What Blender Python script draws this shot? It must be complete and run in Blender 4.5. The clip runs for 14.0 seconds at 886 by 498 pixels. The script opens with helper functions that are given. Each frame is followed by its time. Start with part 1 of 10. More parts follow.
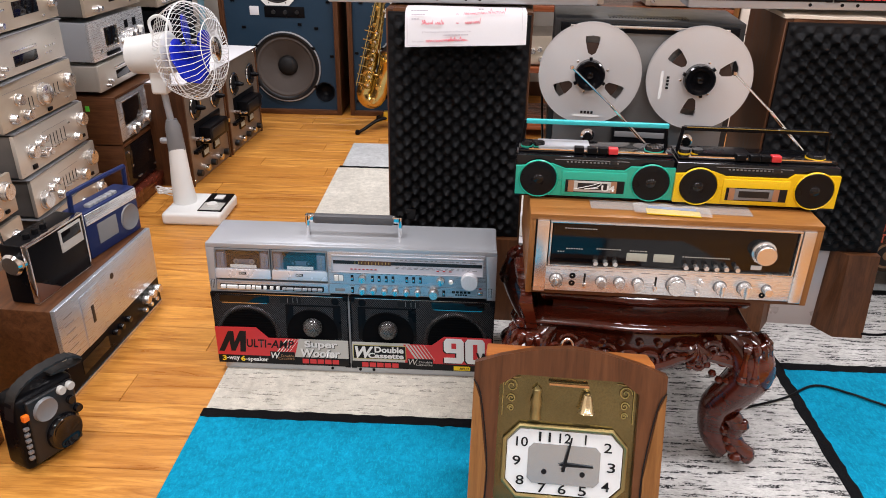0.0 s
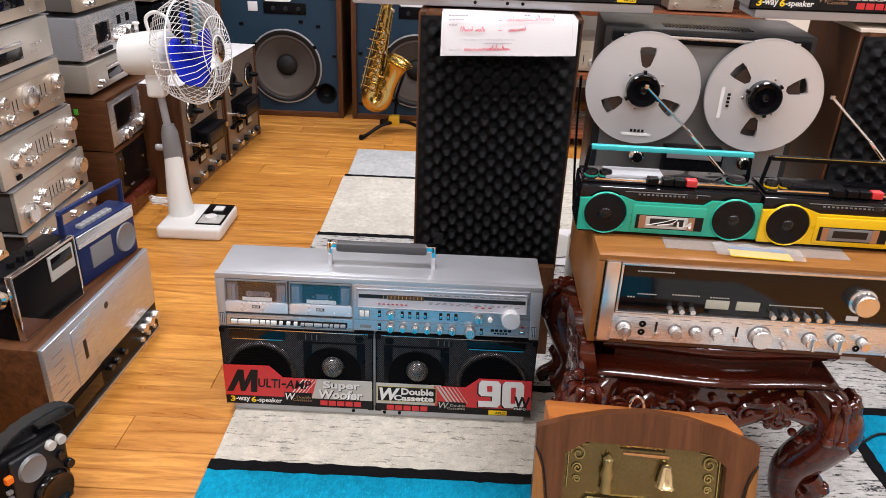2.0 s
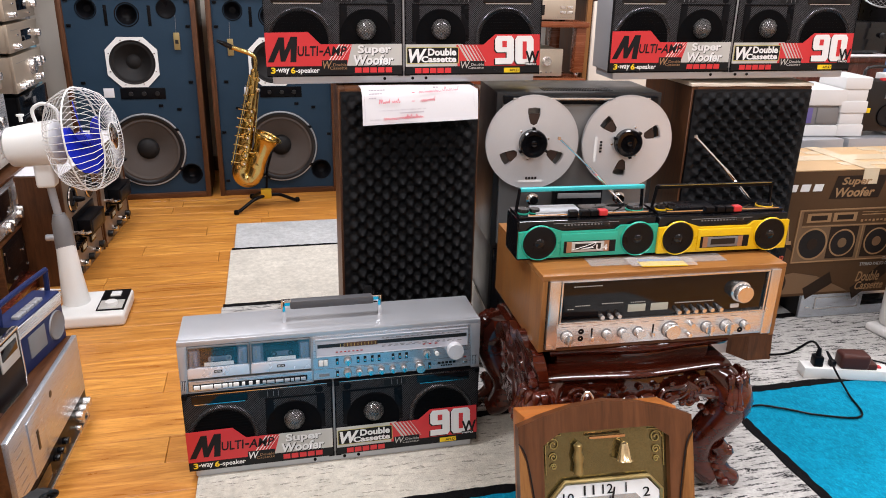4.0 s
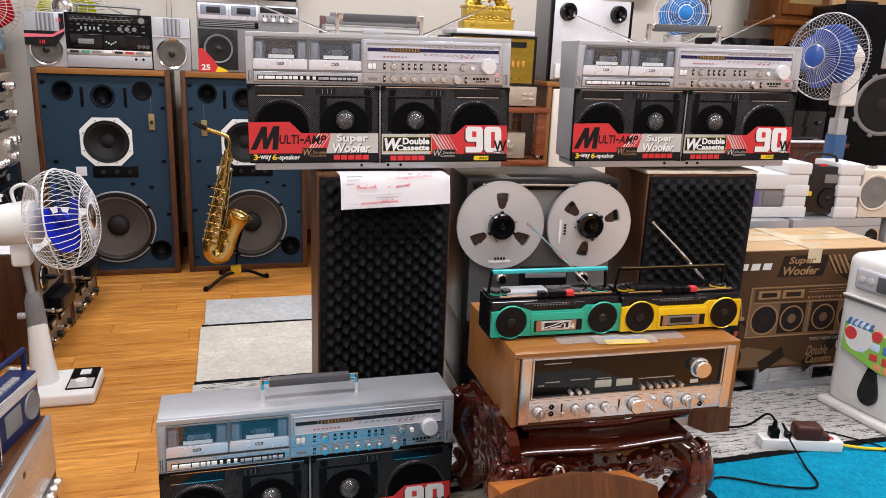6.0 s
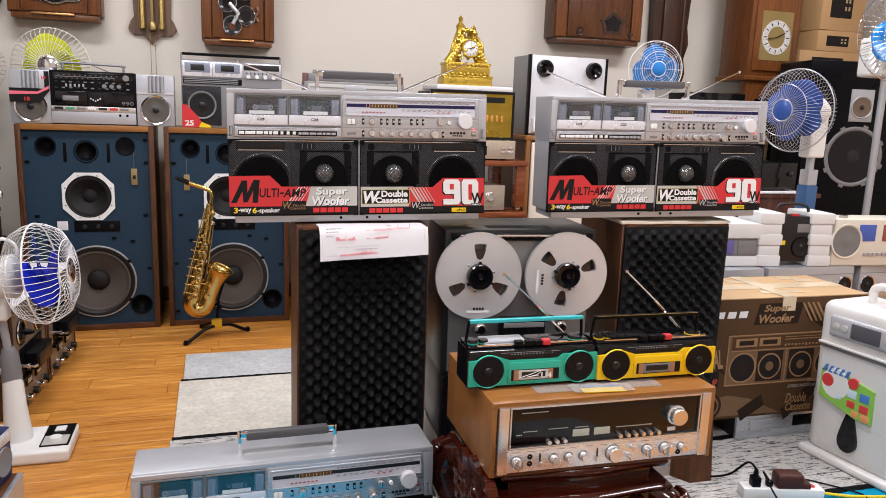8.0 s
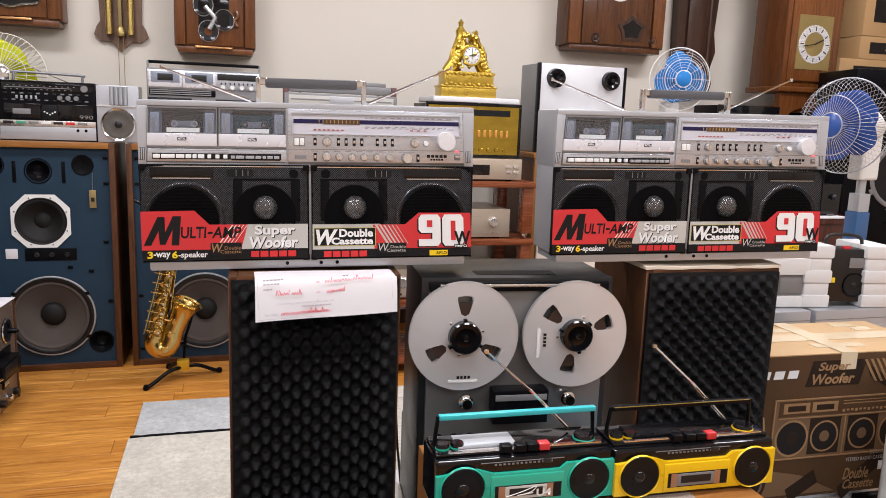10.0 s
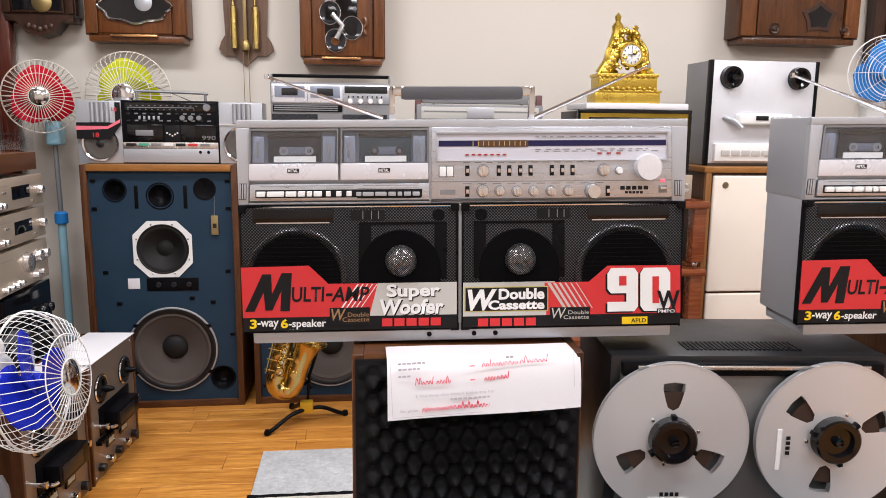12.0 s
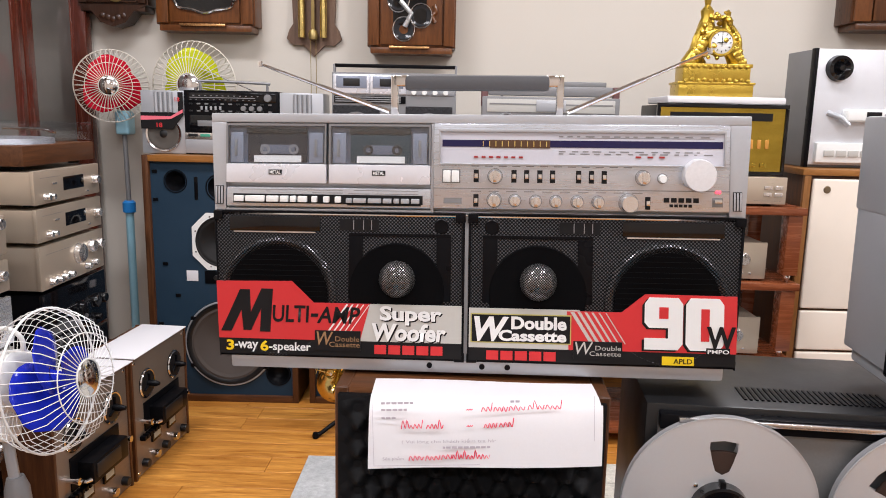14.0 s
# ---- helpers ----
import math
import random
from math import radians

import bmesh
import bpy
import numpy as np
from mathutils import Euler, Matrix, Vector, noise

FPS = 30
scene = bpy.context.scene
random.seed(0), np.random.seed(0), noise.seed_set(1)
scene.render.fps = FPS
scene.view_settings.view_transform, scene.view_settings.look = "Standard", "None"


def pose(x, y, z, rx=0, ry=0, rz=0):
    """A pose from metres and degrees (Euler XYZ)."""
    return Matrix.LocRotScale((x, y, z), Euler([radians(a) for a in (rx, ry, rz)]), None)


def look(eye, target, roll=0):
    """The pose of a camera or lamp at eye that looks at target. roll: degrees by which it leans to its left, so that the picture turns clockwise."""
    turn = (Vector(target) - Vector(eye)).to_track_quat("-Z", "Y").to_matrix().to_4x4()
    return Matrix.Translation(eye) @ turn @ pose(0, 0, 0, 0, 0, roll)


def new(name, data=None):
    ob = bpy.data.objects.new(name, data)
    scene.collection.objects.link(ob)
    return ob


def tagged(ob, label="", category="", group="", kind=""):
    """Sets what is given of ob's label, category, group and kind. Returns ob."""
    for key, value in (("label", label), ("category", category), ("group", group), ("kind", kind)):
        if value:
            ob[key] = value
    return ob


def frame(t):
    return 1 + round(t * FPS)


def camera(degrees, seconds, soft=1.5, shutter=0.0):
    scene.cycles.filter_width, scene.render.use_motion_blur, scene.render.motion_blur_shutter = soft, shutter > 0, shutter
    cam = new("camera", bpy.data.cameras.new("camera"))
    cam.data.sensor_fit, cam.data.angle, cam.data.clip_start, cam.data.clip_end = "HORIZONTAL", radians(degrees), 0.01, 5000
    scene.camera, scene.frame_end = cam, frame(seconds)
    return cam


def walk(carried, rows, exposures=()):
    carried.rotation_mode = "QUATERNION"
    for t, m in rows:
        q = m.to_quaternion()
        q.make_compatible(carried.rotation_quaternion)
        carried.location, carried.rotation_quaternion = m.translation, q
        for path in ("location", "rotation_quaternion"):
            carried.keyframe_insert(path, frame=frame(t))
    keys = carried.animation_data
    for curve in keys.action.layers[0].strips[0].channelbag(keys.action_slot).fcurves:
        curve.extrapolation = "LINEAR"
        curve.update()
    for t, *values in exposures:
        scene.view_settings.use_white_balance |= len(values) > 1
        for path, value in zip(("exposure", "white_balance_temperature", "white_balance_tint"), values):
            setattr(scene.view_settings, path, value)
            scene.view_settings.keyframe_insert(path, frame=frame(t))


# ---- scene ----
cam = camera(61.9, 14.0, soft=0.95)
PATH = [
    (0, (0.294, -1.663, 1.175), (0.225, 0.135, 0.301), 1.0),
    (0.5, (0.29, -1.653, 1.172), (0.221, 0.141, 0.291), 1.2),
    (1, (0.274, -1.645, 1.171), (0.213, 0.147, 0.284), 1.7),
    (1.5, (0.24, -1.589, 1.157), (0.193, 0.204, 0.272), 2.4),
    (2, (0.156, -1.458, 1.163), (0.137, 0.337, 0.28), 2.4),
    (2.5, (0.085, -1.405, 1.172), (0.124, 0.402, 0.315), 2.3),
    (3, (0.025, -1.443, 1.191), (0.189, 0.376, 0.376), 1.7),
    (3.2, (-0.029, -1.496, 1.188), (0.206, 0.326, 0.398), 1.4),
    (5.3, (-0.16, -1.695, 1.204), (0.388, 0.139, 0.623), 2.4),
    (5.5, (-0.168, -1.7, 1.218), (0.381, 0.139, 0.656), 2.4),
    (6, (-0.175, -1.709, 1.234), (0.372, 0.145, 0.723), 2.3),
    (6.5, (-0.178, -1.722, 1.243), (0.374, 0.143, 0.779), 2.2),
    (7, (-0.189, -1.736, 1.244), (0.379, 0.135, 0.823), 2.2),
    (7.5, (-0.168, -1.74, 1.245), (0.414, 0.131, 0.845), 1.9),
    (7.7, (-0.167, -1.745, 1.235), (0.424, 0.127, 0.853), 2.1),
    (9.8, (0.033, -1.377, 1.248), (0.607, 0.507, 0.899), 2.2),
    (10, (0.067, -1.312, 1.249), (0.616, 0.581, 0.908), 2.1),
    (10.5, (0.057, -1.196, 1.254), (0.538, 0.718, 0.932), 1.7),
    (11, (0.013, -1.023, 1.279), (0.413, 0.912, 0.967), 1.3),
    (11.5, (0.002, -0.936, 1.268), (0.319, 1.015, 0.96), 1.0),
    (12, (0.073, -0.832, 1.265), (0.295, 1.128, 0.938), 0.6),
    (12.5, (0.166, -0.705, 1.273), (0.232, 1.265, 0.932), 1.4),
    (13, (0.216, -0.656, 1.267), (0.208, 1.312, 0.915), 1.4),
    (13.5, (0.223, -0.651, 1.271), (0.195, 1.317, 0.918), 1.2),
    (14, (0.221, -0.65, 1.273), (0.19, 1.318, 0.921), 1.2),
]
walk(cam, [(t, look(eye, target, roll)) for t, eye, target, roll in PATH],
     exposures=((0, 0.05), (1.5, 0.06), (3.0, 0.12), (5.5, -0.04), (6.5, -0.08), (10.5, -0.1), (12, 0.0), (14, -0.04)))

# ---- light: ceiling panels of the shop ----
world = bpy.data.worlds.new("room_air")
world.use_nodes = True
world.node_tree.nodes["Background"].inputs[0].default_value = (0.9, 0.95, 1.0, 1)
world.node_tree.nodes["Background"].inputs[1].default_value = 0.03
scene.world = world


def panel_light(x, y, watts, sx=0.9, sy=0.3, col=(0.985, 0.975, 1.03)):
    data = bpy.data.lights.new("ceiling_panel", "AREA")
    data.shape, data.size, data.size_y, data.energy, data.color = "RECTANGLE", sx, sy, watts, col
    ob = new("ceiling_panel", data)
    ob.matrix_world = pose(x, y, 2.88)
    return ob


for px in (-0.9, 1.1, 3.1):
    for py in (-2.4, -0.4, 1.6):
        panel_light(px, py, 38)


# ---- materials ----
def nodes_of(name):
    m = bpy.data.materials.new(name)
    m.use_nodes = True
    nt = m.node_tree
    return m, nt, nt.nodes["Principled BSDF"]


def link(nt, a, b):
    nt.links.new(a, b)


def mixer(nt, fac, a, b):
    n = nt.nodes.new("ShaderNodeMix")
    n.data_type = "RGBA"
    for i, v in ((6, a), (7, b)):
        if isinstance(v, tuple):
            n.inputs[i].default_value = (*v[:3], 1)
        else:
            link(nt, v, n.inputs[i])
    if isinstance(fac, float):
        n.inputs[0].default_value = fac
    else:
        link(nt, fac, n.inputs[0])
    return n.outputs[2]


def coords(nt, scale=(1, 1, 1), kind="Object"):
    c = nt.nodes.new("ShaderNodeTexCoord")
    mp = nt.nodes.new("ShaderNodeMapping")
    mp.inputs[3].default_value = scale
    link(nt, c.outputs[kind], mp.inputs[0])
    return mp.outputs[0]


def noise_tex(nt, vec, scale, detail=4.0, rough=0.6, distort=0.0):
    n = nt.nodes.new("ShaderNodeTexNoise")
    n.inputs["Scale"].default_value = scale
    n.inputs["Detail"].default_value = detail
    n.inputs["Roughness"].default_value = rough
    n.inputs["Distortion"].default_value = distort
    link(nt, vec, n.inputs["Vector"])
    return n.outputs["Fac"]


def ramp(nt, fac, lo, hi, a=0.0, b=1.0):
    n = nt.nodes.new("ShaderNodeMapRange")
    n.inputs[1].default_value, n.inputs[2].default_value = lo, hi
    n.inputs[3].default_value, n.inputs[4].default_value = a, b
    link(nt, fac, n.inputs[0])
    return n.outputs[0]


def bump_to(nt, bsdf, height, strength, dist=0.002):
    n = nt.nodes.new("ShaderNodeBump")
    n.inputs["Strength"].default_value, n.inputs["Distance"].default_value = strength, dist
    link(nt, height, n.inputs["Height"])
    link(nt, n.outputs[0], bsdf.inputs["Normal"])


def mat(name, col, rough=0.5, metal=0.0, var=0.12, scale=9.0, bump=0.12, bscale=260.0, coat=0.0, stretch=(1, 1, 1)):
    """Paint, plastic or metal: broad tone drift, fine grain, uneven gloss."""
    m, nt, b = nodes_of(name)
    v = coords(nt, stretch)
    broad, fine = noise_tex(nt, v, scale), noise_tex(nt, v, bscale, 2.0)
    lo, hi = tuple(c * (1 - var) for c in col), tuple(min(1, c * (1 + var)) for c in col)
    base = mixer(nt, broad, lo, hi)
    base = mixer(nt, ramp(nt, fine, 0.35, 0.65, 0.0, 0.35), base, lo)
    link(nt, base, b.inputs["Base Color"])
    link(nt, ramp(nt, broad, 0.3, 0.7, rough * 0.85, min(1, rough * 1.15)), b.inputs["Roughness"])
    b.inputs["Metallic"].default_value = metal
    b.inputs["Coat Weight"].default_value = coat
    if max(col) < 0.1 and metal < 0.2:
        b.inputs["Specular IOR Level"].default_value = 0.16
    if bump:
        bump_to(nt, b, fine, bump, 0.0006)
    return m


def brushed(name, col, rough=0.36, along=(1, 60, 60), metal=0.55):
    """Brushed aluminium: streaks drawn out along one axis."""
    m, nt, b = nodes_of(name)
    v = coords(nt, along)
    streak = noise_tex(nt, v, 14.0, 3.0)
    broad = noise_tex(nt, coords(nt), 5.0)
    base = mixer(nt, streak, tuple(c * 0.95 for c in col), tuple(min(1, c * 1.04) for c in col))
    link(nt, mixer(nt, ramp(nt, broad, 0.3, 0.7, 0, 0.25), base, tuple(c * 0.8 for c in col)), b.inputs["Base Color"])
    b.inputs["Metallic"].default_value = metal
    link(nt, ramp(nt, streak, 0.3, 0.7, rough * 0.8, rough * 1.25), b.inputs["Roughness"])
    bump_to(nt, b, streak, 0.08, 0.0004)
    return m


def wood(name, dark, light, rough=0.4, along="x", scale=1.0, coat=0.0):
    m, nt, b = nodes_of(name)
    st = {"x": (1.2, 14, 14), "y": (14, 1.2, 14), "z": (14, 14, 1.2)}[along]
    v = coords(nt, tuple(s * scale for s in st))
    oi = nt.nodes.new("ShaderNodeObjectInfo")
    grain = noise_tex(nt, v, 3.0, 6.0, 0.65, 1.2)
    pores = noise_tex(nt, v, 22.0, 3.0)
    base = mixer(nt, ramp(nt, grain, 0.3, 0.7), dark, light)
    base = mixer(nt, ramp(nt, pores, 0.5, 0.72, 0, 0.4), base, tuple(c * 0.6 for c in dark))
    base = mixer(nt, ramp(nt, oi.outputs["Random"], 0, 1, 0, 0.22), base, tuple(c * 0.75 for c in dark))
    link(nt, base, b.inputs["Base Color"])
    link(nt, ramp(nt, grain, 0.3, 0.7, rough * 0.85, rough * 1.2), b.inputs["Roughness"])
    b.inputs["Specular IOR Level"].default_value = 0.3
    b.inputs["Coat Weight"].default_value = coat
    b.inputs["Coat Roughness"].default_value = 0.12
    bump_to(nt, b, pores, 0.1, 0.0005)
    return m


def glass(name, col=(0.93, 0.95, 0.97), gloss=0.07):
    """Thin clear sheet: straight see-through with a little mirror gloss."""
    m, nt, b = nodes_of(name)
    out = nt.nodes["Material Output"]
    clear, shine, mx = nt.nodes.new("ShaderNodeBsdfTransparent"), nt.nodes.new("ShaderNodeBsdfGlossy"), nt.nodes.new("ShaderNodeMixShader")
    clear.inputs[0].default_value = (*col, 1)
    shine.inputs["Roughness"].default_value = 0.05
    mx.inputs[0].default_value = gloss
    link(nt, clear.outputs[0], mx.inputs[1])
    link(nt, shine.outputs[0], mx.inputs[2])
    link(nt, mx.outputs[0], out.inputs[0])
    return m


def glow(name, col, strength):
    m, nt, b = nodes_of(name)
    b.inputs["Base Color"].default_value = (*col, 1)
    b.inputs["Emission Color"].default_value = (*col, 1)
    b.inputs["Emission Strength"].default_value = strength
    return m


def rug_mat(name, col, flecks, pile=1.0):
    """Rug pile: soft tufts, with broken dark weft lines where the weave has them."""
    m, nt, b = nodes_of(name)
    v = coords(nt)
    tuft = noise_tex(nt, v, 260.0, 3.0)
    clump = noise_tex(nt, v, 55.0, 4.0, 0.7)
    drift = noise_tex(nt, v, 9.0, 5.0)
    base = mixer(nt, ramp(nt, drift, 0.3, 0.7), tuple(c * 0.8 for c in col), tuple(min(1, c * 1.1) for c in col))
    base = mixer(nt, ramp(nt, clump, 0.35, 0.7, 0, 0.55 * pile), base, tuple(c * 0.4 for c in col))
    if pile > 1.1:
        lock = noise_tex(nt, coords(nt, (150, 60, 1)), 1.0, 5.0, 0.75, 0.6)
        base = mixer(nt, ramp(nt, lock, 0.5, 0.64, 0, 0.6), base, (0.006, 0.42, 0.64))
    base = mixer(nt, ramp(nt, tuft, 0.3, 0.7, 0, 0.45), base, tuple(c * 0.6 for c in col))
    if flecks:
        line = noise_tex(nt, coords(nt, (13, 100, 1)), 1.0, 5.0, 0.7)
        brk = noise_tex(nt, coords(nt, (110, 210, 1)), 1.2, 3.0, 0.7)
        cut = 0.535 if flecks > 0.5 else 0.66 - 0.2 * flecks
        if flecks > 0.5:
            streak = noise_tex(nt, coords(nt, (60, 260, 1)), 1.0, 4.0, 0.7)
            base = mixer(nt, ramp(nt, streak, 0.5, 0.64, 0, 0.55), base, tuple(c * 0.42 for c in col))
        add = nt.nodes.new("ShaderNodeMath")
        add.operation = "MULTIPLY"
        link(nt, ramp(nt, line, cut, cut + 0.03), add.inputs[0])
        link(nt, ramp(nt, brk, 0.43, 0.47), add.inputs[1])
        base = mixer(nt, add.outputs[0], base, (0.02, 0.02, 0.022) if flecks > 0.5 else tuple(c * (0.34 if flecks > 0.4 else 0.6) for c in col))
    link(nt, base, b.inputs["Base Color"])
    b.inputs["Roughness"].default_value = 0.95
    b.inputs["Specular IOR Level"].default_value = 0.1
    bump_to(nt, b, tuft, 0.7 * pile, 0.003)
    return m


SILVER = mat("silver_plastic", (0.435, 0.45, 0.478), 0.33, 0.45, 0.05)
SILVER_DK = mat("grey_plastic", (0.2, 0.2, 0.205), 0.45, 0.2, 0.08)
ALU = brushed("brushed_aluminium", (0.575, 0.61, 0.67), 0.3, metal=0.8)
ALU_Y = brushed("brushed_aluminium_side", (0.56, 0.52, 0.46), 0.36, (60, 1, 60))
ALU_W = brushed("bright_aluminium", (0.76, 0.77, 0.79), 0.28, metal=0.75)
CHROME = mat("chrome", (0.75, 0.75, 0.76), 0.12, 1.0, 0.04, bump=0.02)
BLACK = mat("black_plastic", (0.004, 0.004, 0.005), 0.3, 0.0, 0.2)
BLACK_GL = mat("black_gloss", (0.004, 0.004, 0.005), 0.08, 0.0, 0.2, bump=0.02)
for black in (BLACK, BLACK_GL):  # low-gloss mouldings
    for nd in black.node_tree.nodes:
        if nd.type == "BSDF_PRINCIPLED":
            nd.inputs["Specular IOR Level"].default_value = 0.09 if black is BLACK else 0.4
CONE = mat("cone_black", (0.002, 0.002, 0.0025), 0.6, 0.0, 0.2)
for nd in CONE.node_tree.nodes:
    if nd.type == "BSDF_PRINCIPLED":
        nd.inputs["Specular IOR Level"].default_value = 0.05
DARK = mat("dark_metal", (0.012, 0.012, 0.013), 0.38, 0.2, 0.2)
WHITE = mat("white_plastic", (0.72, 0.72, 0.7), 0.35, 0.0, 0.05)
CREAM = mat("cream_plastic", (0.62, 0.58, 0.5), 0.4, 0.0, 0.06)
PAPER = mat("paper", (0.65, 0.635, 0.65), 0.8, 0.0, 0.04)
RED = mat("red_print", (0.52, 0.025, 0.03), 0.35, 0.0, 0.06)
YELLOW = mat("yellow_print", (0.75, 0.52, 0.01), 0.4, 0.0, 0.05)
PGREY = mat("grey_print", (0.45, 0.44, 0.41), 0.4, 0.0, 0.05)
PWHITE = mat("white_print", (0.7, 0.7, 0.69), 0.4, 0.0, 0.03)
PBLACK = mat("black_print", (0.01, 0.01, 0.011), 0.4, 0.0, 0.2)
WALNUT = wood("walnut_veneer", (0.05, 0.017, 0.006), (0.145, 0.056, 0.02), 0.42, "x")
WALNUT_Z = wood("walnut_upright", (0.045, 0.016, 0.006), (0.125, 0.048, 0.018), 0.42, "z")
WALNUT_Y = wood("walnut_side", (0.05, 0.017, 0.006), (0.135, 0.053, 0.02), 0.42, "y")
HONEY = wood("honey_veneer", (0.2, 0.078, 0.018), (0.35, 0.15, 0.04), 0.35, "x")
HONEY_Z = wood("honey_upright", (0.17, 0.066, 0.017), (0.3, 0.13, 0.038), 0.35, "z")
MAHOG = wood("polished_mahogany", (0.022, 0.0035, 0.002), (0.1, 0.015, 0.006), 0.13, "x", 0.35, 0.5)
MAHOG_Z = wood("mahogany_upright", (0.05, 0.01, 0.006), (0.14, 0.03, 0.016), 0.25, "z", 0.7, 0.4)
for nd in MAHOG.node_tree.nodes:
    if nd.type == "BSDF_PRINCIPLED":
        nd.inputs["Specular IOR Level"].default_value = 0.4
CLEAR = glass("clear_acrylic")
SMOKE = glass("smoked_acrylic", (0.25, 0.25, 0.27))


# ---- mesh helpers ----
def box(bm, x0, x1, y0, y1, z0, z1, bev=0.0, seg=2):
    r = bmesh.ops.create_cube(bm, size=1.0, matrix=Matrix.LocRotScale(((x0 + x1) / 2, (y0 + y1) / 2, (z0 + z1) / 2), None, (x1 - x0, y1 - y0, z1 - z0)))
    if bev:
        edges = {e for v in r["verts"] for e in v.link_edges}
        bmesh.ops.bevel(bm, geom=list(edges), offset=bev, segments=seg, profile=0.6, affect="EDGES", clamp_overlap=True)
    return bm


def turn_to(axis):
    return {"z": Matrix(), "y": Matrix.Rotation(radians(90), 4, "X"), "x": Matrix.Rotation(radians(90), 4, "Y"), "-x": Matrix.Rotation(radians(-90), 4, "Y")}[axis]


def lathe(bm, profile, at=(0, 0, 0), axis="z", seg=28):
    """Turned shape from (radius, height) pairs; 'y' points its height towards -y, 'x' towards +x."""
    m = Matrix.Translation(at) @ turn_to(axis)
    rings = []
    for r, h in profile:
        if r < 1e-6:
            rings.append([bm.verts.new(m @ Vector((0, 0, h)))])
        else:
            rings.append([bm.verts.new(m @ Vector((r * math.cos(k * math.tau / seg), r * math.sin(k * math.tau / seg), h))) for k in range(seg)])
    for a, b in zip(rings, rings[1:]):
        for k in range(seg):
            q = [a[k % len(a)], a[(k + 1) % len(a)], b[(k + 1) % len(b)], b[k % len(b)]]
            q = list(dict.fromkeys(q))
            if len(q) > 2:
                bm.faces.new(q)
    return bm


def knob_profile(r, h):
    return [(0, 0), (r, 0), (r, h * 0.85), (r * 0.9, h), (0, h)]


def tube(bm, pts, r, seg=8, taper=None, caps=True):
    """Round tube along points, radius r or tapering to the second radius."""
    pts = [Vector(p) for p in pts]
    n = len(pts)
    rings, side = [], None
    for i, p in enumerate(pts):
        d = (pts[min(i + 1, n - 1)] - pts[max(i - 1, 0)]).normalized()
        if side is None:
            side = d.cross(Vector((0, 0, 1)) if abs(d.z) < 0.9 else Vector((1, 0, 0))).normalized()
        side = (side - d * side.dot(d)).normalized()
        up = d.cross(side)
        rr = r if taper is None else r + (taper - r) * i / (n - 1)
        if isinstance(r, (list, tuple)):
            rr = r[i]
        rings.append([bm.verts.new(p + rr * (math.cos(k * math.tau / seg) * side + math.sin(k * math.tau / seg) * up)) for k in range(seg)])
    for a, b in zip(rings, rings[1:]):
        for k in range(seg):
            bm.faces.new((a[k], a[(k + 1) % seg], b[(k + 1) % seg], b[k]))
    if caps:
        bm.faces.new(rings[0][::-1])
        bm.faces.new(rings[-1])
    return bm


def smooth_path(pts, steps=6):
    """Catmull-Rom through the given points."""
    pts = [Vector(p) for p in pts]
    out = []
    for i in range(len(pts) - 1):
        p0, p1, p2, p3 = pts[max(i - 1, 0)], pts[i], pts[i + 1], pts[min(i + 2, len(pts) - 1)]
        for k in range(steps):
            t = k / steps
            out.append(0.5 * (2 * p1 + (p2 - p0) * t + (2 * p0 - 5 * p1 + 4 * p2 - p3) * t * t + (3 * p1 - p0 - 3 * p2 + p3) * t ** 3))
    out.append(pts[-1])
    return out


def poly(bm, pts, y0, y1):
    """Outline in x, z drawn out from y0 (front) to y1."""
    f = [bm.verts.new((x, y0, z)) for x, z in pts]
    b = [bm.verts.new((x, y1, z)) for x, z in pts]
    n = len(pts)
    bm.faces.new(f)
    bm.faces.new(b[::-1])
    for k in range(n):
        bm.faces.new((f[k], b[k], b[(k + 1) % n], f[(k + 1) % n]))
    bmesh.ops.recalc_face_normals(bm, faces=bm.faces)
    return bm


def disc_pts(cx, cz, r, n=40, a0=0.0, a1=math.tau):
    return [(cx + r * math.cos(a0 + (a1 - a0) * k / n), cz + r * math.sin(a0 + (a1 - a0) * k / n)) for k in range(n)]


def shade(me, angle=40):
    for p in me.polygons:
        p.use_smooth = True
    me.set_sharp_from_angle(angle=radians(angle))


def mesh_of(name, bm, material, smooth=True):
    me = bpy.data.meshes.new(name)
    bmesh.ops.recalc_face_normals(bm, faces=bm.faces)
    bm.to_mesh(me)
    bm.free()
    me.materials.append(material)
    if smooth:
        shade(me)
    return me


def part(name, bm, material, parent, label="", m=None, smooth=True):
    ob = new(name, mesh_of(name, bm, material, smooth))
    ob.parent = parent
    if m is not None:
        ob.matrix_basis = m
    if label:
        tagged(ob, label)
    if name in ("printing", "led_row", "meter_marks", "badge", "brand_bar", "wire_guard", "garland", "vent_bar", "guide", "spool", "port_fin", "window_cheek", "scale_printing", "dial_scale", "handwriting", "vent_slot", "ring_guard", "slant_stripes", "maker_mark"):
        tagged(ob, kind="stuff")
    return ob


def same_part(name, src, parent, m, label=""):
    ob = new(name, src.data)
    ob.parent = parent
    ob.matrix_basis = m
    if label:
        tagged(ob, label)
    return ob


def thing(name, m, label, category, group="", kind=""):
    ob = new(name)
    ob.empty_display_size = 0.05
    ob.matrix_basis = m
    return tagged(ob, label, category, group, kind)


def one(name, bm, material, m, label, category, group="", kind="", smooth=True):
    ob = new(name, mesh_of(name, bm, material, smooth))
    ob.matrix_basis = m
    return tagged(ob, label, category, group, kind)


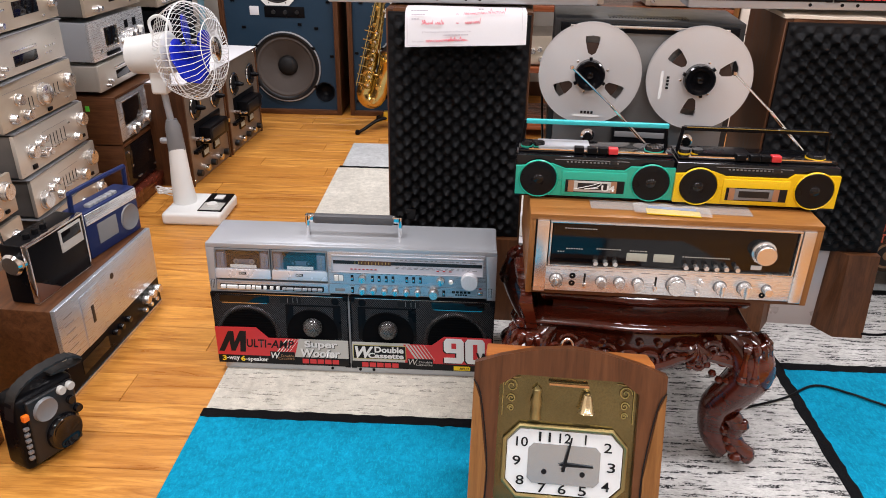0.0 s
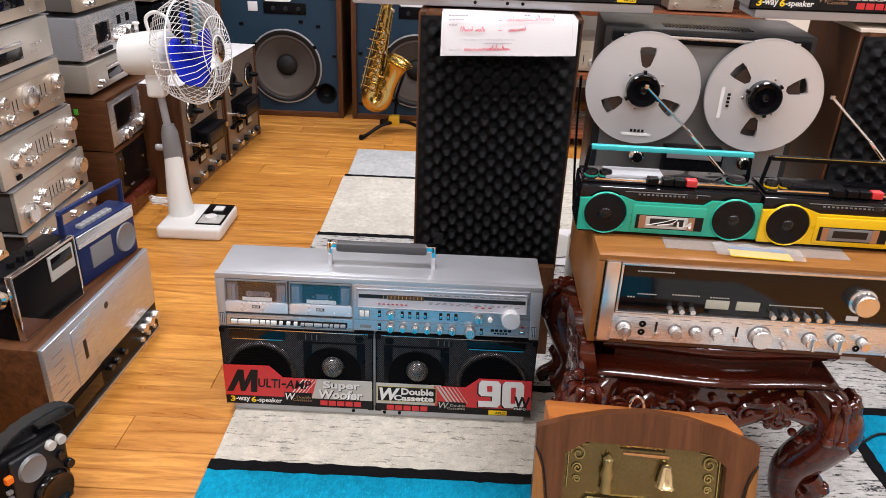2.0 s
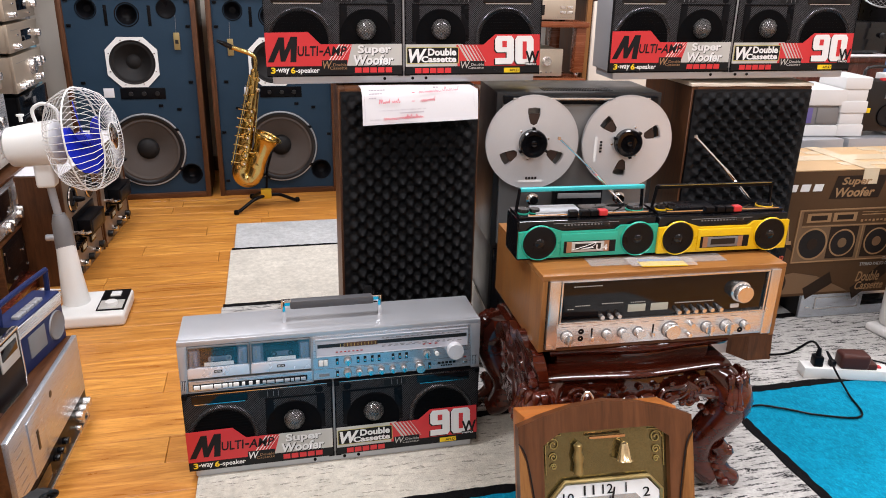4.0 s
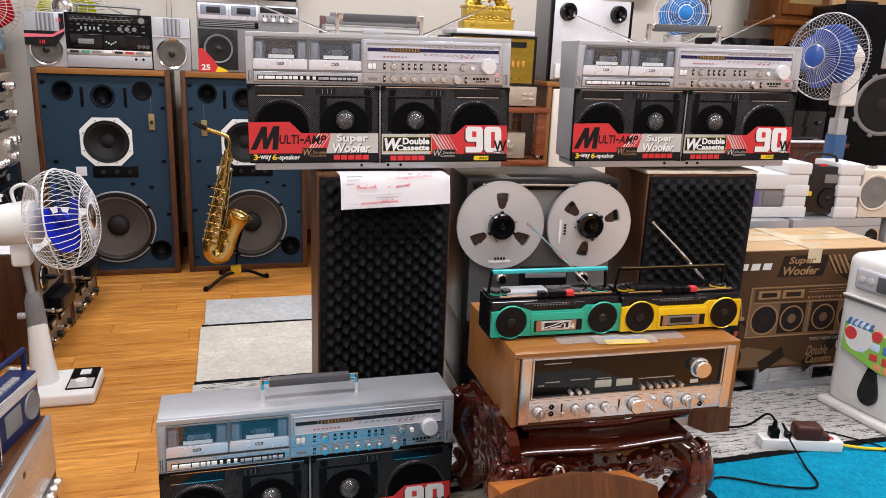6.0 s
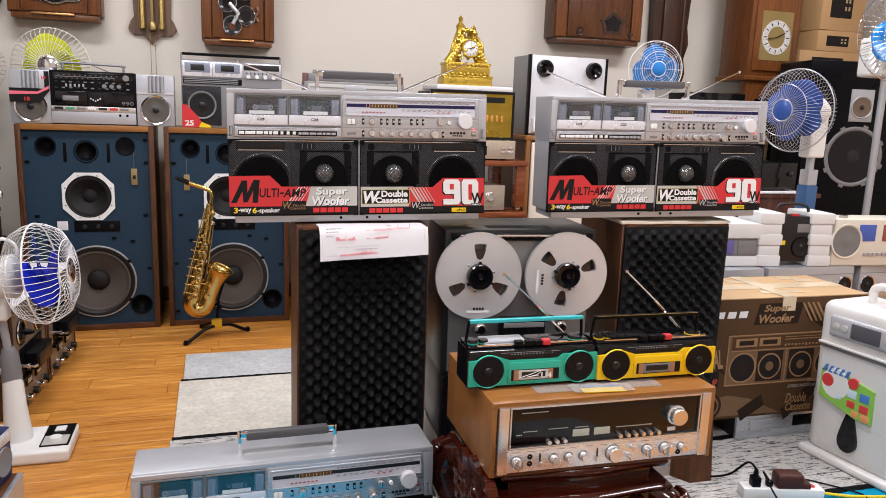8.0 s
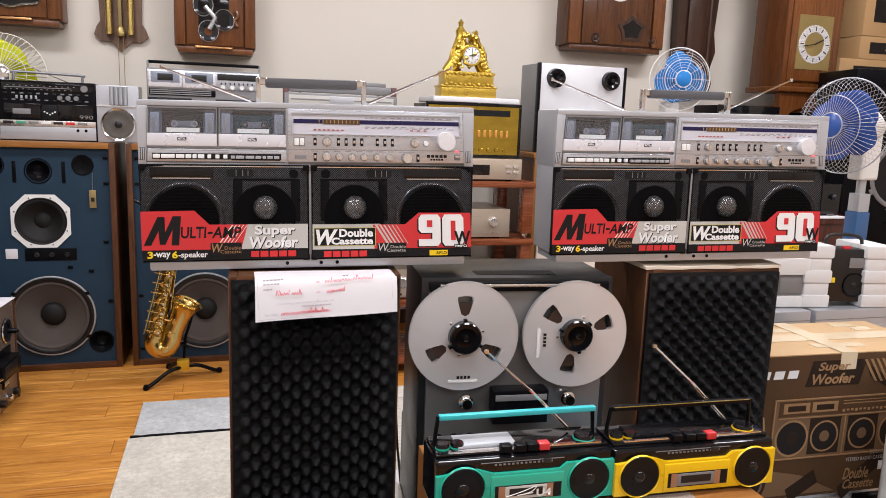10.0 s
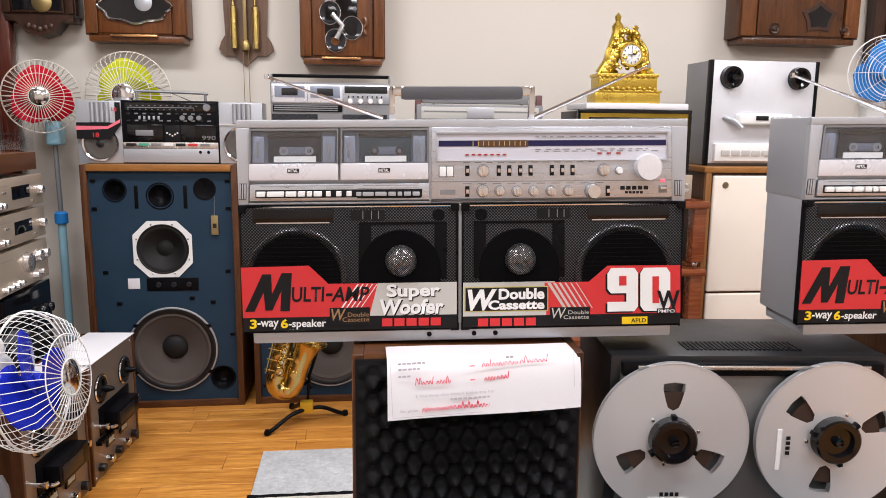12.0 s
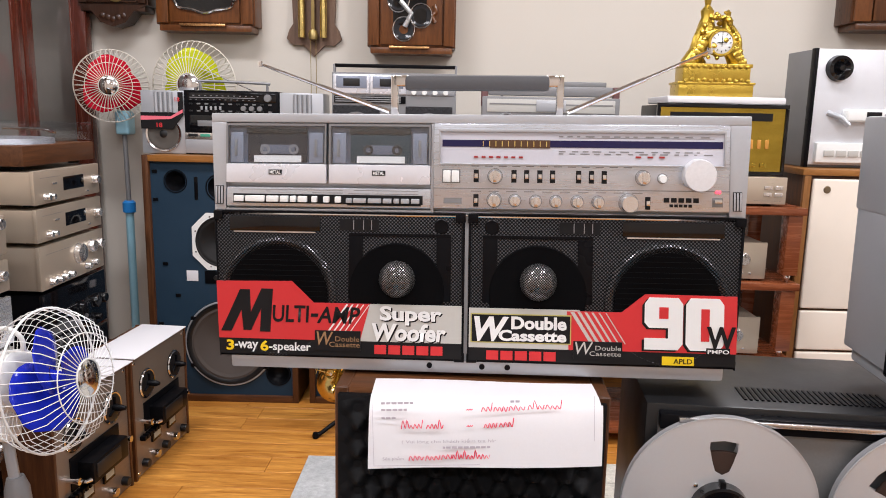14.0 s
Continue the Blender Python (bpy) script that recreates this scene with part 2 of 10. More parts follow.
def bms():
    return bmesh.new()


def lettering(text, x0, x1, z0, z1, y, material, parent, name="lettering", bold=0.0, shear=0.0, depth=0.0004, label=""):
    """Words stretched to fill x0..x1, z0..z1 on a face that looks towards -y."""
    cu = bpy.data.curves.new(name, "FONT")
    cu.body, cu.size, cu.offset, cu.shear, cu.extrude, cu.resolution_u = text, 1.0, bold, shear, 0.0, 3
    tmp = bpy.data.objects.new(name, cu)
    me = bpy.data.meshes.new_from_object(tmp)
    bpy.data.objects.remove(tmp)
    bpy.data.curves.remove(cu)
    co = np.array([v.co for v in me.vertices])
    lo, hi = co.min(0), co.max(0)
    for v in me.vertices:
        u, w = (v.co.x - lo[0]) / (hi[0] - lo[0]), (v.co.y - lo[1]) / (hi[1] - lo[1])
        v.co = (x0 + (x1 - x0) * u, y, z0 + (z1 - z0) * w)
    me.materials.clear()
    me.materials.append(material)
    ob = new(name, me)
    ob.parent = parent
    if label:
        tagged(ob, label)
    return ob

# ---- room ----
X0, X1, Y0, Y1, H = -2.1, 4.6, -4.2, 3.05, 2.9
WALL_PAINT = mat("wall_paint", (0.6, 0.555, 0.49), 0.7, 0.0, 0.04, 2.0, 0.2, 160)
CEIL_PAINT = mat("ceiling_paint", (0.54, 0.54, 0.54), 0.8, 0.0, 0.03)
for name, b in (("wall_north", (X0 - 0.15, X1 + 0.15, Y1, Y1 + 0.15, 0, H)), ("wall_south", (X0 - 0.15, X1 + 0.15, Y0 - 0.15, Y0, 0, H)),
                ("wall_west", (X0 - 0.15, X0, Y0, Y1, 0, H)), ("wall_east", (X1, X1 + 0.15, Y0, Y1, 0, H))):
    one(name, box(bms(), *b), WALL_PAINT, Matrix(), "plain cream painted plaster wall", "wall", kind="structure", smooth=False)
one("ceiling", box(bms(), X0 - 0.15, X1 + 0.15, Y0 - 0.15, Y1 + 0.15, H, H + 0.12), CEIL_PAINT, Matrix(), "plain white painted ceiling", "ceiling", kind="structure", smooth=False)
SKIRT = mat("skirting_brown", (0.1, 0.045, 0.025), 0.4)
one("baseboard", box(bms(), X0, X1, Y1 - 0.014, Y1 - 0.001, 0.001, 0.09, 0.004), SKIRT, Matrix(), "dark brown baseboard along the wall", "baseboard", kind="structure")

floor = one("floor", box(bms(), X0 - 0.15, X1 + 0.15, Y0 - 0.15, Y1 + 0.15, -0.12, -0.008), mat("floor_joint", (0.05, 0.02, 0.008), 0.7), Matrix(), "orange-brown laminate floor of narrow planks", "floor", kind="structure", smooth=False)

# ---- large double-cassette stereo radios ----
def grille_mat(name="perforated_grille", pitch=0.0036, dot=(0.085, 0.085, 0.092), gap=(0.002, 0.002, 0.0025), rough=0.36, metal=0.6):
    """Sheet with staggered rows of fine perforations."""
    m, nt, b = nodes_of(name)
    c, mp = nt.nodes.new("ShaderNodeTexCoord"), nt.nodes.new("ShaderNodeMapping")
    mp.inputs[2].default_value = (radians(90), 0, radians(45))
    link(nt, c.outputs["Object"], mp.inputs[0])
    v = nt.nodes.new("ShaderNodeTexVoronoi")
    v.voronoi_dimensions = "2D"
    v.inputs["Scale"].default_value = 1 / pitch
    v.inputs["Randomness"].default_value = 0.0
    link(nt, mp.outputs[0], v.inputs["Vector"])
    land = ramp(nt, v.outputs["Distance"], 0.24, 0.4, 1.0, 0.0)
    broad = noise_tex(nt, coords(nt), 30.0)
    tone = mixer(nt, broad, tuple(q * 0.75 for q in dot), tuple(q * 1.2 for q in dot))
    link(nt, mixer(nt, land, gap, tone), b.inputs["Base Color"])
    link(nt, ramp(nt, land, 0, 1, 0, metal), b.inputs["Metallic"])
    link(nt, ramp(nt, land, 0, 1, 0.8, rough), b.inputs["Roughness"])
    b.inputs["Specular IOR Level"].default_value = 0.15
    bump_to(nt, b, land, 0.5, 0.0006)
    return m


def holed(bm, outer, holes, y):
    """A flat face towards -y with openings in it."""
    edges = []
    for loop in [outer] + holes:
        vs = [bm.verts.new((x, y, z)) for x, z in loop]
        edges += [bm.edges.new((vs[k], vs[(k + 1) % len(vs)])) for k in range(len(vs))]
    bmesh.ops.triangle_fill(bm, edges=edges, use_beauty=True, use_dissolve=False)
    return bm


GRILLE = grille_mat()
RIM = grille_mat("perforated_rim", 0.0036, (0.13, 0.13, 0.14), (0.002, 0.002, 0.002), 0.2, 1.0)
DOME = grille_mat("dome_mesh", 0.0026, (0.34, 0.34, 0.34), (0.003, 0.003, 0.003), 0.16, 1.0)
DIAL_WHITE = mat("dial_white", (0.5, 0.5, 0.55), 0.15, 0.0, 0.05)
DIAL_BLUE = mat("dial_blue", (0.02, 0.018, 0.06), 0.15, 0.0, 0.1)
DOOR_WHITE = mat("door_silver", (0.7, 0.71, 0.76), 0.28, 0.4, 0.05)
WELL = mat("well_grey", (0.11, 0.13, 0.18), 0.35, 0.0, 0.2)
GUIDE = mat("guide_blue_grey", (0.24, 0.27, 0.34), 0.25, 0.2, 0.2)
TAPE_BLUE = mat("cassette_blue", (0.018, 0.04, 0.055), 0.25)
TAPE_SHELL = mat("cassette_shell", (0.02, 0.022, 0.028), 0.25)
SPOOL = mat("spool_grey", (0.2, 0.21, 0.23), 0.4)
BRIGHT = mat("polished_silver", (0.72, 0.7, 0.68), 0.25, 0.9, 0.05)
PAD_GREY = mat("handle_pad_grey", (0.085, 0.085, 0.09), 0.4, 0.1, 0.1)
LED = glow("power_led", (1.0, 0.05, 0.08), 3.0)
LED_DIM = mat("led_red", (0.3, 0.02, 0.02), 0.3)


def boombox(m, label, antennas=True, lit=True):
    W, S = 0.3725, 0.000784
    px = lambda p: (p - 853.5) * S
    pz = lambda p: 0.372 - (p - 204) * S * 0.985
    t = thing("boombox", m, label, "boombox", "large double-cassette boomboxes")
    # cabinet
    b = bms()
    box(b, -W, W, 0.0125, 0.150, 0.234, 0.372, 0.006)
    box(b, -W + 0.002, W - 0.002, 0.010, 0.146, 0.022, 0.238, 0.004)
    body = part("body", b, SILVER, t)
    b = bms()
    for q in ((-W, W, 0.3595, 0.372), (-W, -0.3505, 0.237, 0.3597), (0.3445, W, 0.237, 0.3597), (-0.3505, -0.0600, 0.237, 0.241), (-0.0605, -0.0560, 0.237, 0.3597)):
        box(b, q[0], q[1], 0.003, 0.016, q[2], q[3], 0.0015)
    part("front_bezel", b, SILVER, t)
    part("base_lip", box(bms(), -W + 0.012, W - 0.012, 0.002, 0.140, 0.0, 0.026, 0.005), SILVER, t)
    b = bms()
    for x in (0.015, 0.052, -0.062):
        lathe(b, [(0, 0), (0.0042, 0), (0.0042, 0.003), (0, 0.003)], (x, 0.003, 0.012), "y", 12)
    tagged(part("foot_screw", b, BLACK, t), kind="stuff")
    # upper face
    fr = part("front_panel", box(bms(), px(782), px(1292), 0.0, 0.006, pz(369), pz(220), 0.0015), ALU, t, "brushed silver control panel")
    part("key_panel", box(bms(), px(409), px(777), 0.0005, 0.006, pz(370), pz(336), 0.001), ALU, t)
    for k, x0 in enumerate((407, 594)):
        d = part("cassette_door", box(bms(), px(x0), px(x0 + 182), 0.001, 0.012, pz(328), pz(294), 0.0012), DOOR_WHITE, t, "silver cassette door with a clear window")
        part("well", box(bms(), px(x0), px(x0 + 182), 0.008, 0.012, pz(294), pz(222)), WELL, d)
        b = bms()
        for q in ((x0, x0 + 182, 222, 226), (x0, x0 + 3, 226, 294), (x0 + 179, x0 + 182, 226, 294)):
            box(b, px(q[0]), px(q[1]), 0.0005, 0.010, pz(q[3]), pz(q[2]))
        part("window_rim", b, SILVER_DK, d)
        b = bms()
        for q in ((x0 + 6, x0 + 30, 238, 292), (x0 + 150, x0 + 176, 238, 292)):
            box(b, px(q[0]), px(q[1]), 0.004, 0.009, pz(q[3]), pz(q[2]), 0.0015)
        part("guide", b, GUIDE, d)
        b = bms()
        for q in ((x0 + 14, x0 + 19, 250, 280), (x0 + 160, x0 + 165, 250, 280)):
            box(b, px(q[0]), px(q[1]), 0.0028, 0.006, pz(q[3]), pz(q[2]), 0.0006)
        tagged(part("guide_rib", b, SILVER_DK, d), kind="stuff")
        part("head_bar", box(bms(), px(x0 + 36), px(x0 + 146), 0.0032, 0.0085, pz(240), pz(231), 0.001), DARK, d)
        part("cassette_tape", box(bms(), px(x0 + 38), px(x0 + 146), 0.0045, 0.0085, pz(291), pz(241), 0.001), TAPE_SHELL if k == 0 else TAPE_BLUE, d)
        part("tape_window", box(bms(), px(x0 + 62), px(x0 + 124), 0.0041, 0.0055, pz(276), pz(260), 0.0004), WELL, d)
        part("tape_label", box(bms(), px(x0 + 50), px(x0 + 136), 0.0035, 0.0048, pz(291), pz(279)), PWHITE, d, "white paper tape label")
        b = bms()
        for c in (70, 122):
            lathe(b, [(0.0036, 0), (0.0072, 0), (0.0072, 0.001), (0.0036, 0.001)], (px(x0 + c), 0.0043, pz(268)), "y", 16)
        part("spool", b, SPOOL if k == 0 else DARK, d)
        b = box(bms(), px(x0 + 4), px(x0 + 178), 0.0012, 0.0020, pz(294), pz(227))
        pane = part("window", b, CLEAR, d, "clear window")
        pane.visible_shadow = False
        part("badge", box(bms(), px(x0 + 78), px(x0 + 102), 0.0004, 0.0012, pz(313), pz(304)), PBLACK, d)
        lettering("METAL", px(x0 + 80), px(x0 + 100), pz(311.5), pz(305.5), 0.0002, PWHITE, d, bold=0.02)
    # piano keys
    keys = [(424, 444, 0), (445, 482, 1), (483, 507, 0), (508, 525, 0), (526, 539, 0), (540, 559, 0), (565, 577, 0), (586, 599, 0), (607, 620, 0), (627, 640, 2), (640, 665, 2), (666, 692, 2), (693, 711, 2), (712, 724, 2), (725, 742, 2), (743, 760, 2)]
    for a, c, kind in keys:
        part("key", box(bms(), px(a), px(c - 2.5), -0.006, 0.003, pz(361), pz(350.5 if kind < 2 else 353), 0.001), WHITE if kind < 2 else SILVER, t)
    b = bms()
    box(b, px(628), px(760), -0.002, 0.003, pz(366), pz(361.5))
    box(b, px(421), px(763), -0.0004, 0.003, pz(364), pz(347.5))
    part("key_recess", b, PBLACK, t)
    b = bms()
    for a, c, z in ((430, 620, 339), (640, 755, 339), (480, 490, 342), (565, 620, 344), (630, 755, 345)):
        box(b, px(a), px(c), 0.0002, 0.0008, pz(z + 1), pz(z))
    part("printing", b, SILVER_DK, t)
    # tuner window
    win = part("tuner_dial", box(bms(), px(794), px(1281), -0.0008, 0.002, pz(289), pz(234)), DIAL_WHITE, t, "pale tuning scale with a blue band")
    part("scale_band", box(bms(), px(797), px(1279), -0.0014, 0.0, pz(260), pz(248)), DIAL_BLUE if lit else DARK, win, "dark blue band")
    part("level_meter", box(bms(), px(880), px(985), -0.0018, -0.0008, pz(261.5), pz(247.5)), mat("meter_amber", (0.09, 0.05, 0.03), 0.3), win)
    b = bms()
    for k in range(11):
        x = 868 + k * 11
        box(b, px(x), px(x + 1.4), -0.0024, -0.0016, pz(259), pz(250))
    part("meter_marks", b, mat("amber_print", (0.5, 0.36, 0.1), 0.4), win)
    b = bms()
    rnd = random.Random(4)
    for row in (240, 266, 270):
        x = 1000
        while x < 1250:
            w = rnd.uniform(5, 16)
            box(b, px(x), px(x + w), -0.0012, -0.0006, pz(row + 2), pz(row))
            x += w + rnd.uniform(6, 14)
    for x in (1000, 1015):
        box(b, px(x), px(1265), -0.0012, -0.0006, pz(243.6), pz(243))
    part("scale_printing", b, SILVER_DK, win)
    b = bms()
    for k in range(7):
        box(b, px(853 + 13 * k), px(860 + 13 * k), -0.0022, 0.0, pz(279), pz(276))
    for x in (1132, 1152, 1172):
        box(b, px(x), px(x + 9), -0.0022, 0.0, pz(277), pz(274))
    part("led_row", b, LED_DIM, win, "row of small red lights")
    b = bms()
    for q in ((791, 1284, 229, 234), (791, 1284, 289, 291), (791, 794, 234, 289), (1281, 1284, 234, 289)):
        box(b, px(q[0]), px(q[1]), -0.0035, 0.001, pz(q[3]), pz(q[2]), 0.0005)
    part("dial_frame", b, SILVER, win)
    # knobs and switches
    for x, z, r, h in ((890, 311, 11.5, 0.011), (1145, 311, 11.5, 0.011), (1178, 312, 7, 0.008), (889, 353, 11.5, 0.012), (925, 353, 9.5, 0.012), (961, 354, 9.5, 0.012),
                       (996, 354, 9.5, 0.012), (1033, 354, 9.5, 0.012), (1069, 354, 9.5, 0.012), (1121, 355, 15, 0.016)):
        kb = part("knob", lathe(bms(), knob_profile(r * S, h), (px(x), 0.0, pz(z)), "y", 22), BRIGHT if x != 1178 else WHITE, t)
        if x not in (1178, 1121):
            part("pointer", box(bms(), px(x) - 0.0022, px(x) + 0.0022, -h - 0.0025, -h + 0.0005, pz(z + r * 0.85), pz(z - r * 0.85), 0.0006), CHROME, kb)
        b = bms()
        lathe(b, [(r * S + 0.0006, 0), (r * S + 0.0016, 0), (r * S + 0.0016, 0.0008), (r * S + 0.0006, 0.0008)], (px(x), 0.0, pz(z)), "y", 22)
        part("ring", b, SILVER_DK, kb)
    part("tuning_knob", lathe(bms(), [(0, 0), (27.5 * S, 0), (27.5 * S, 0.014), (26 * S, 0.0165), (0, 0.017)], (px(1238), 0.0, pz(305)), "y", 40), mat("knob_white", (0.68, 0.68, 0.7), 0.35, 0.3), t, "large pale tuning knob")
    for x, z in ((857, 311), (923, 311), (945, 311), (968, 311), (990, 311), (1035, 311), (1057, 311), (1079, 311), (857, 354), (1154, 355)):
        sw = part("slide_switch", box(bms(), px(x - 4.5), px(x + 4.5), -0.0006, 0.001, pz(z + 11), pz(z - 11)), PBLACK, t)
        part("lever", box(bms(), px(x - 3), px(x + 3), -0.006, 0.0, pz(z + 4), pz(z - 5), 0.0008), CHROME, sw)
    for x in (799, 814):
        part("push_button", box(bms(), px(x), px(x + 13), -0.003, 0.001, pz(322), pz(302), 0.0008), WHITE, t)
    b = bms()
    box(b, px(797), px(829), -0.0004, 0.0004, pz(324), pz(300))
    box(b, px(800), px(832), -0.0004, 0.0004, pz(360), pz(350))
    box(b, px(1263), px(1281), -0.0004, 0.0004, pz(360), pz(344))
    for k in range(12):
        box(b, px(848 + 24 * k), px(862 + 24 * k), -0.0003, 0.0003, pz(294.5), pz(293))
    for k in range(10):
        box(b, px(848 + 31 * k), px(866 + 31 * k), -0.0003, 0.0003, pz(338.5), pz(337))
    part("printing", b, SILVER_DK, t)
    part("power_switch", box(bms(), px(1266), px(1279), -0.004, 0.001, pz(353), pz(347), 0.0006), CHROME, t)
    part("power_lamp", box(bms(), px(1268), px(1277), -0.0015, 0.001, pz(337), pz(332), 0.0006), LED if lit else LED_DIM, t, "small red power lamp")
    b = bms()
    for k in range(5):
        box(b, px(1181 + 12.5 * k), px(1190.5 + 12.5 * k), -0.0006, 0.0004, pz(353), pz(345))
        box(b, px(1191 + 8 * k), px(1197 + 8 * k), -0.0006, 0.0004, pz(361), pz(356))
    part("badge", b, PBLACK, t, "maker's badge as plain dark bars")
    part("seam", box(bms(), px(782), px(1292), -0.0004, 0.0003, pz(334), pz(332.4)), SILVER_DK, t)
    for x in (387, 1299):
        v = part("vent", box(bms(), px(x), px(x + 15), 0.002, 0.0045, pz(367), pz(334)), PBLACK, t)
        b = bms()
        for k in range(3):
            box(b, px(x + 1 + 5 * k), px(x + 4 + 5 * k), 0.0005, 0.004, pz(366), pz(335), 0.0004)
        part("vent_bar", b, SILVER, v)
    part("trim_strip", box(bms(), -W + 0.001, W - 0.001, -0.001, 0.006, 0.2325, 0.2365, 0.001), CHROME, t, "bright trim strip")
    # lower speaker section: two grilles
    for side, (a, c) in enumerate(((388, 836), (848, 1317))):
        g = part("speaker_grille", box(bms(), px(a), px(c), 0.0, 0.012, pz(640), pz(380), 0.003), GRILLE, t, "black perforated speaker grille")
        b = bms()
        for q in ((a - 3, a + 2, 380, 641), (c - 2, c + 3, 380, 641), (a, c, 377.5, 382), (a, c, 634, 641)):
            box(b, px(q[0]), px(q[1]), -0.0015, 0.012, pz(q[3]), pz(q[2]), 0.001)
        part("grille_frame", b, BLACK, g)
        big, sup = ((504, 718) if side == 0 else (1190, 967))
        part("woofer_ring", lathe(bms(), [(0.071, 0.0), (0.074, 0.0035), (0.079, 0.006), (0.0835, 0.003), (0.0848, 0)], (px(big), 0.001, pz(532)), "y", 48), RIM, g, "bright perforated woofer rim")
        part("woofer_cone", lathe(bms(), [(0, 0.0015), (0.02, 0.0012), (0.0715, 0.0022)], (px(big), 0.0, pz(532)), "y", 48), CONE, g)
        b = bms()
        for k in range(14):
            zz = -0.03 + k * 0.0072
            hw = (0.07 ** 2 - zz ** 2) ** 0.5
            box(b, px(big) - hw, px(big) + hw, -0.003, -0.0021, pz(532) + zz, pz(532) + zz + 0.0022)
        part("cone_louvre", b, CONE, g)
        part("subwoofer_cone", lathe(bms(), [(0, 0.0012), (0.025, 0.001), (0.066, 0.0022), (0.0675, 0.0)], (px(sup), 0.0, pz(519)), "y", 48), CONE, g)
        part("centre_dome", lathe(bms(), [(0.0255 * math.cos(a2), 0.0015 + 0.022 * math.sin(a2)) for a2 in (0, 0.25, 0.5, 0.8, 1.1, 1.35)] + [(0, 0.0236)], (px(sup) + 0.001, 0.0, pz(496)), "y", 28),
             DOME, g, "shiny perforated dome")
        sq = (632, 815) if side == 0 else (870, 1062)
        b = bms()
        for q in ((sq[0], sq[0] + 26, 420, 535), (sq[1] - 26, sq[1], 420, 535), (sq[0], sq[1], 415, 421)):
            box(b, px(q[0]), px(q[1]), -0.0012, 0.001, pz(q[3]), pz(q[2]), 0.0005)
        part("baffle_recess", b, BLACK, g)
        tw = (415, 580) if side == 0 else (1112, 1285)
        th = part("tweeter_horn", box(bms(), px(tw[0]), px(tw[1]), -0.001, 0.001, pz(414), pz(388), 0.001), BLACK_GL, g)
        part("horn_lip", box(bms(), px(tw[0] + 8), px(tw[1] - 8), -0.0016, 0.0, pz(416.5), pz(414.2)), CHROME, th)
        bx = (615, 686) if side == 0 else (1003, 1074)
        b = bms()
        box(b, px(bx[0]), px(bx[1]), -0.0008, 0.001, pz(411), pz(390))
        part("port", b, PBLACK, g)
        b = bms()
        for k in (0.35, 0.6, 0.8):
            x = bx[0] + (bx[1] - bx[0]) * k
            box(b, px(x), px(x + 1.5), -0.0014, 0.0, pz(409), pz(392))
        part("port_fin", b, SILVER_DK, g)
        part("microphone", lathe(bms(), [(0, 0.0005), (0.009, 0.001), (0.0102, 0.0)], (px(797 if side == 0 else 886), 0.0, pz(401)), "y", 20), BLACK, g)
        for x in (a - 4, c - 14):
            for z in (378, 626):
                part("corner_clip", box(bms(), px(x), px(x + 18), -0.004, 0.01, pz(z + 16), pz(z), 0.0012), BLACK, g)
    part("centre_post", box(bms(), px(838), px(846), -0.001, 0.01, pz(641), pz(380), 0.001), SILVER_DK, t)
    # printed card stickers along the bottom
    ya, yb = -0.0052, -0.0032
    card = part("sticker", box(bms(), px(390), px(835), ya + 0.0004, yb, pz(636), pz(606)), PBLACK, t, "red, grey and black printed card sticker")
    part("red_field", poly(bms(), [(px(389), pz(608)), (px(389), pz(505)), (px(531), pz(503)), (px(571), pz(541)), (px(672), pz(541)), (px(655), pz(608))], ya, yb), RED, card, smooth=False)
    part("grey_field", box(bms(), px(655), px(835), ya + 0.0002, yb, pz(608), pz(541)), PGREY, card)
    b = bms()
    for k in range(5):
        x = 630 + 10 * k
        w = 3.6 - k * 0.5
        poly(b, [(px(x - 44), pz(607)), (px(x - 44 + w), pz(607)), (px(x + w), pz(542)), (px(x), pz(542))], ya - 0.0003, yb)
    part("slant_stripes", b, PWHITE, card, smooth=False)
    yt = ya - 0.0006
    poly_m = poly(bms(), [(px(x), pz(z)) for x, z in ((403, 595), (437, 519), (455, 519), (457, 560), (476, 517), (497, 517), (493, 595), (474, 595), (476, 553), (458, 593), (444, 593), (440, 556), (422, 595))], yt, yb)
    part("letter_m", poly_m, PBLACK, card, smooth=False)
    lettering("ULTI", px(497), px(563), pz(577), pz(546), yt, PBLACK, card, bold=0.02, shear=0.05)
    part("dash", poly(bms(), [(px(566), pz(566)), (px(567), pz(560)), (px(580), pz(560)), (px(579), pz(566))], yt, yb), PBLACK, card, smooth=False)
    lettering("AMP", px(577), px(655), pz(577), pz(547), yt, PBLACK, card, bold=0.02, shear=0.2)
    lettering("Super", px(690), px(800), pz(577), pz(543), yt - 0.0004, PWHITE, card, bold=0.035)
    lettering("Woofer", px(676), px(808), pz(606), pz(574), yt - 0.0004, PWHITE, card, bold=0.035, shear=0.1)
    lettering("Super", px(692), px(802), pz(579), pz(545), yt, PBLACK, card, bold=0.045)
    lettering("Woofer", px(678), px(810), pz(608), pz(576), yt, PBLACK, card, bold=0.045, shear=0.1)
    lettering("3", px(413), px(427), pz(630), pz(611), yt, YELLOW, card, bold=0.03)
    lettering("-way", px(428), px(471), pz(632), pz(614), yt, PWHITE, card, bold=0.02)
    lettering("6", px(475), px(490), pz(630), pz(611), yt, YELLOW, card, bold=0.03)
    lettering("-speaker", px(491), px(567), pz(633), pz(613), yt, PWHITE, card, bold=0.02)
    small = part("small_label", box(bms(), px(574), px(656), ya - 0.0008, yb, pz(626), pz(590)), PBLACK, card)
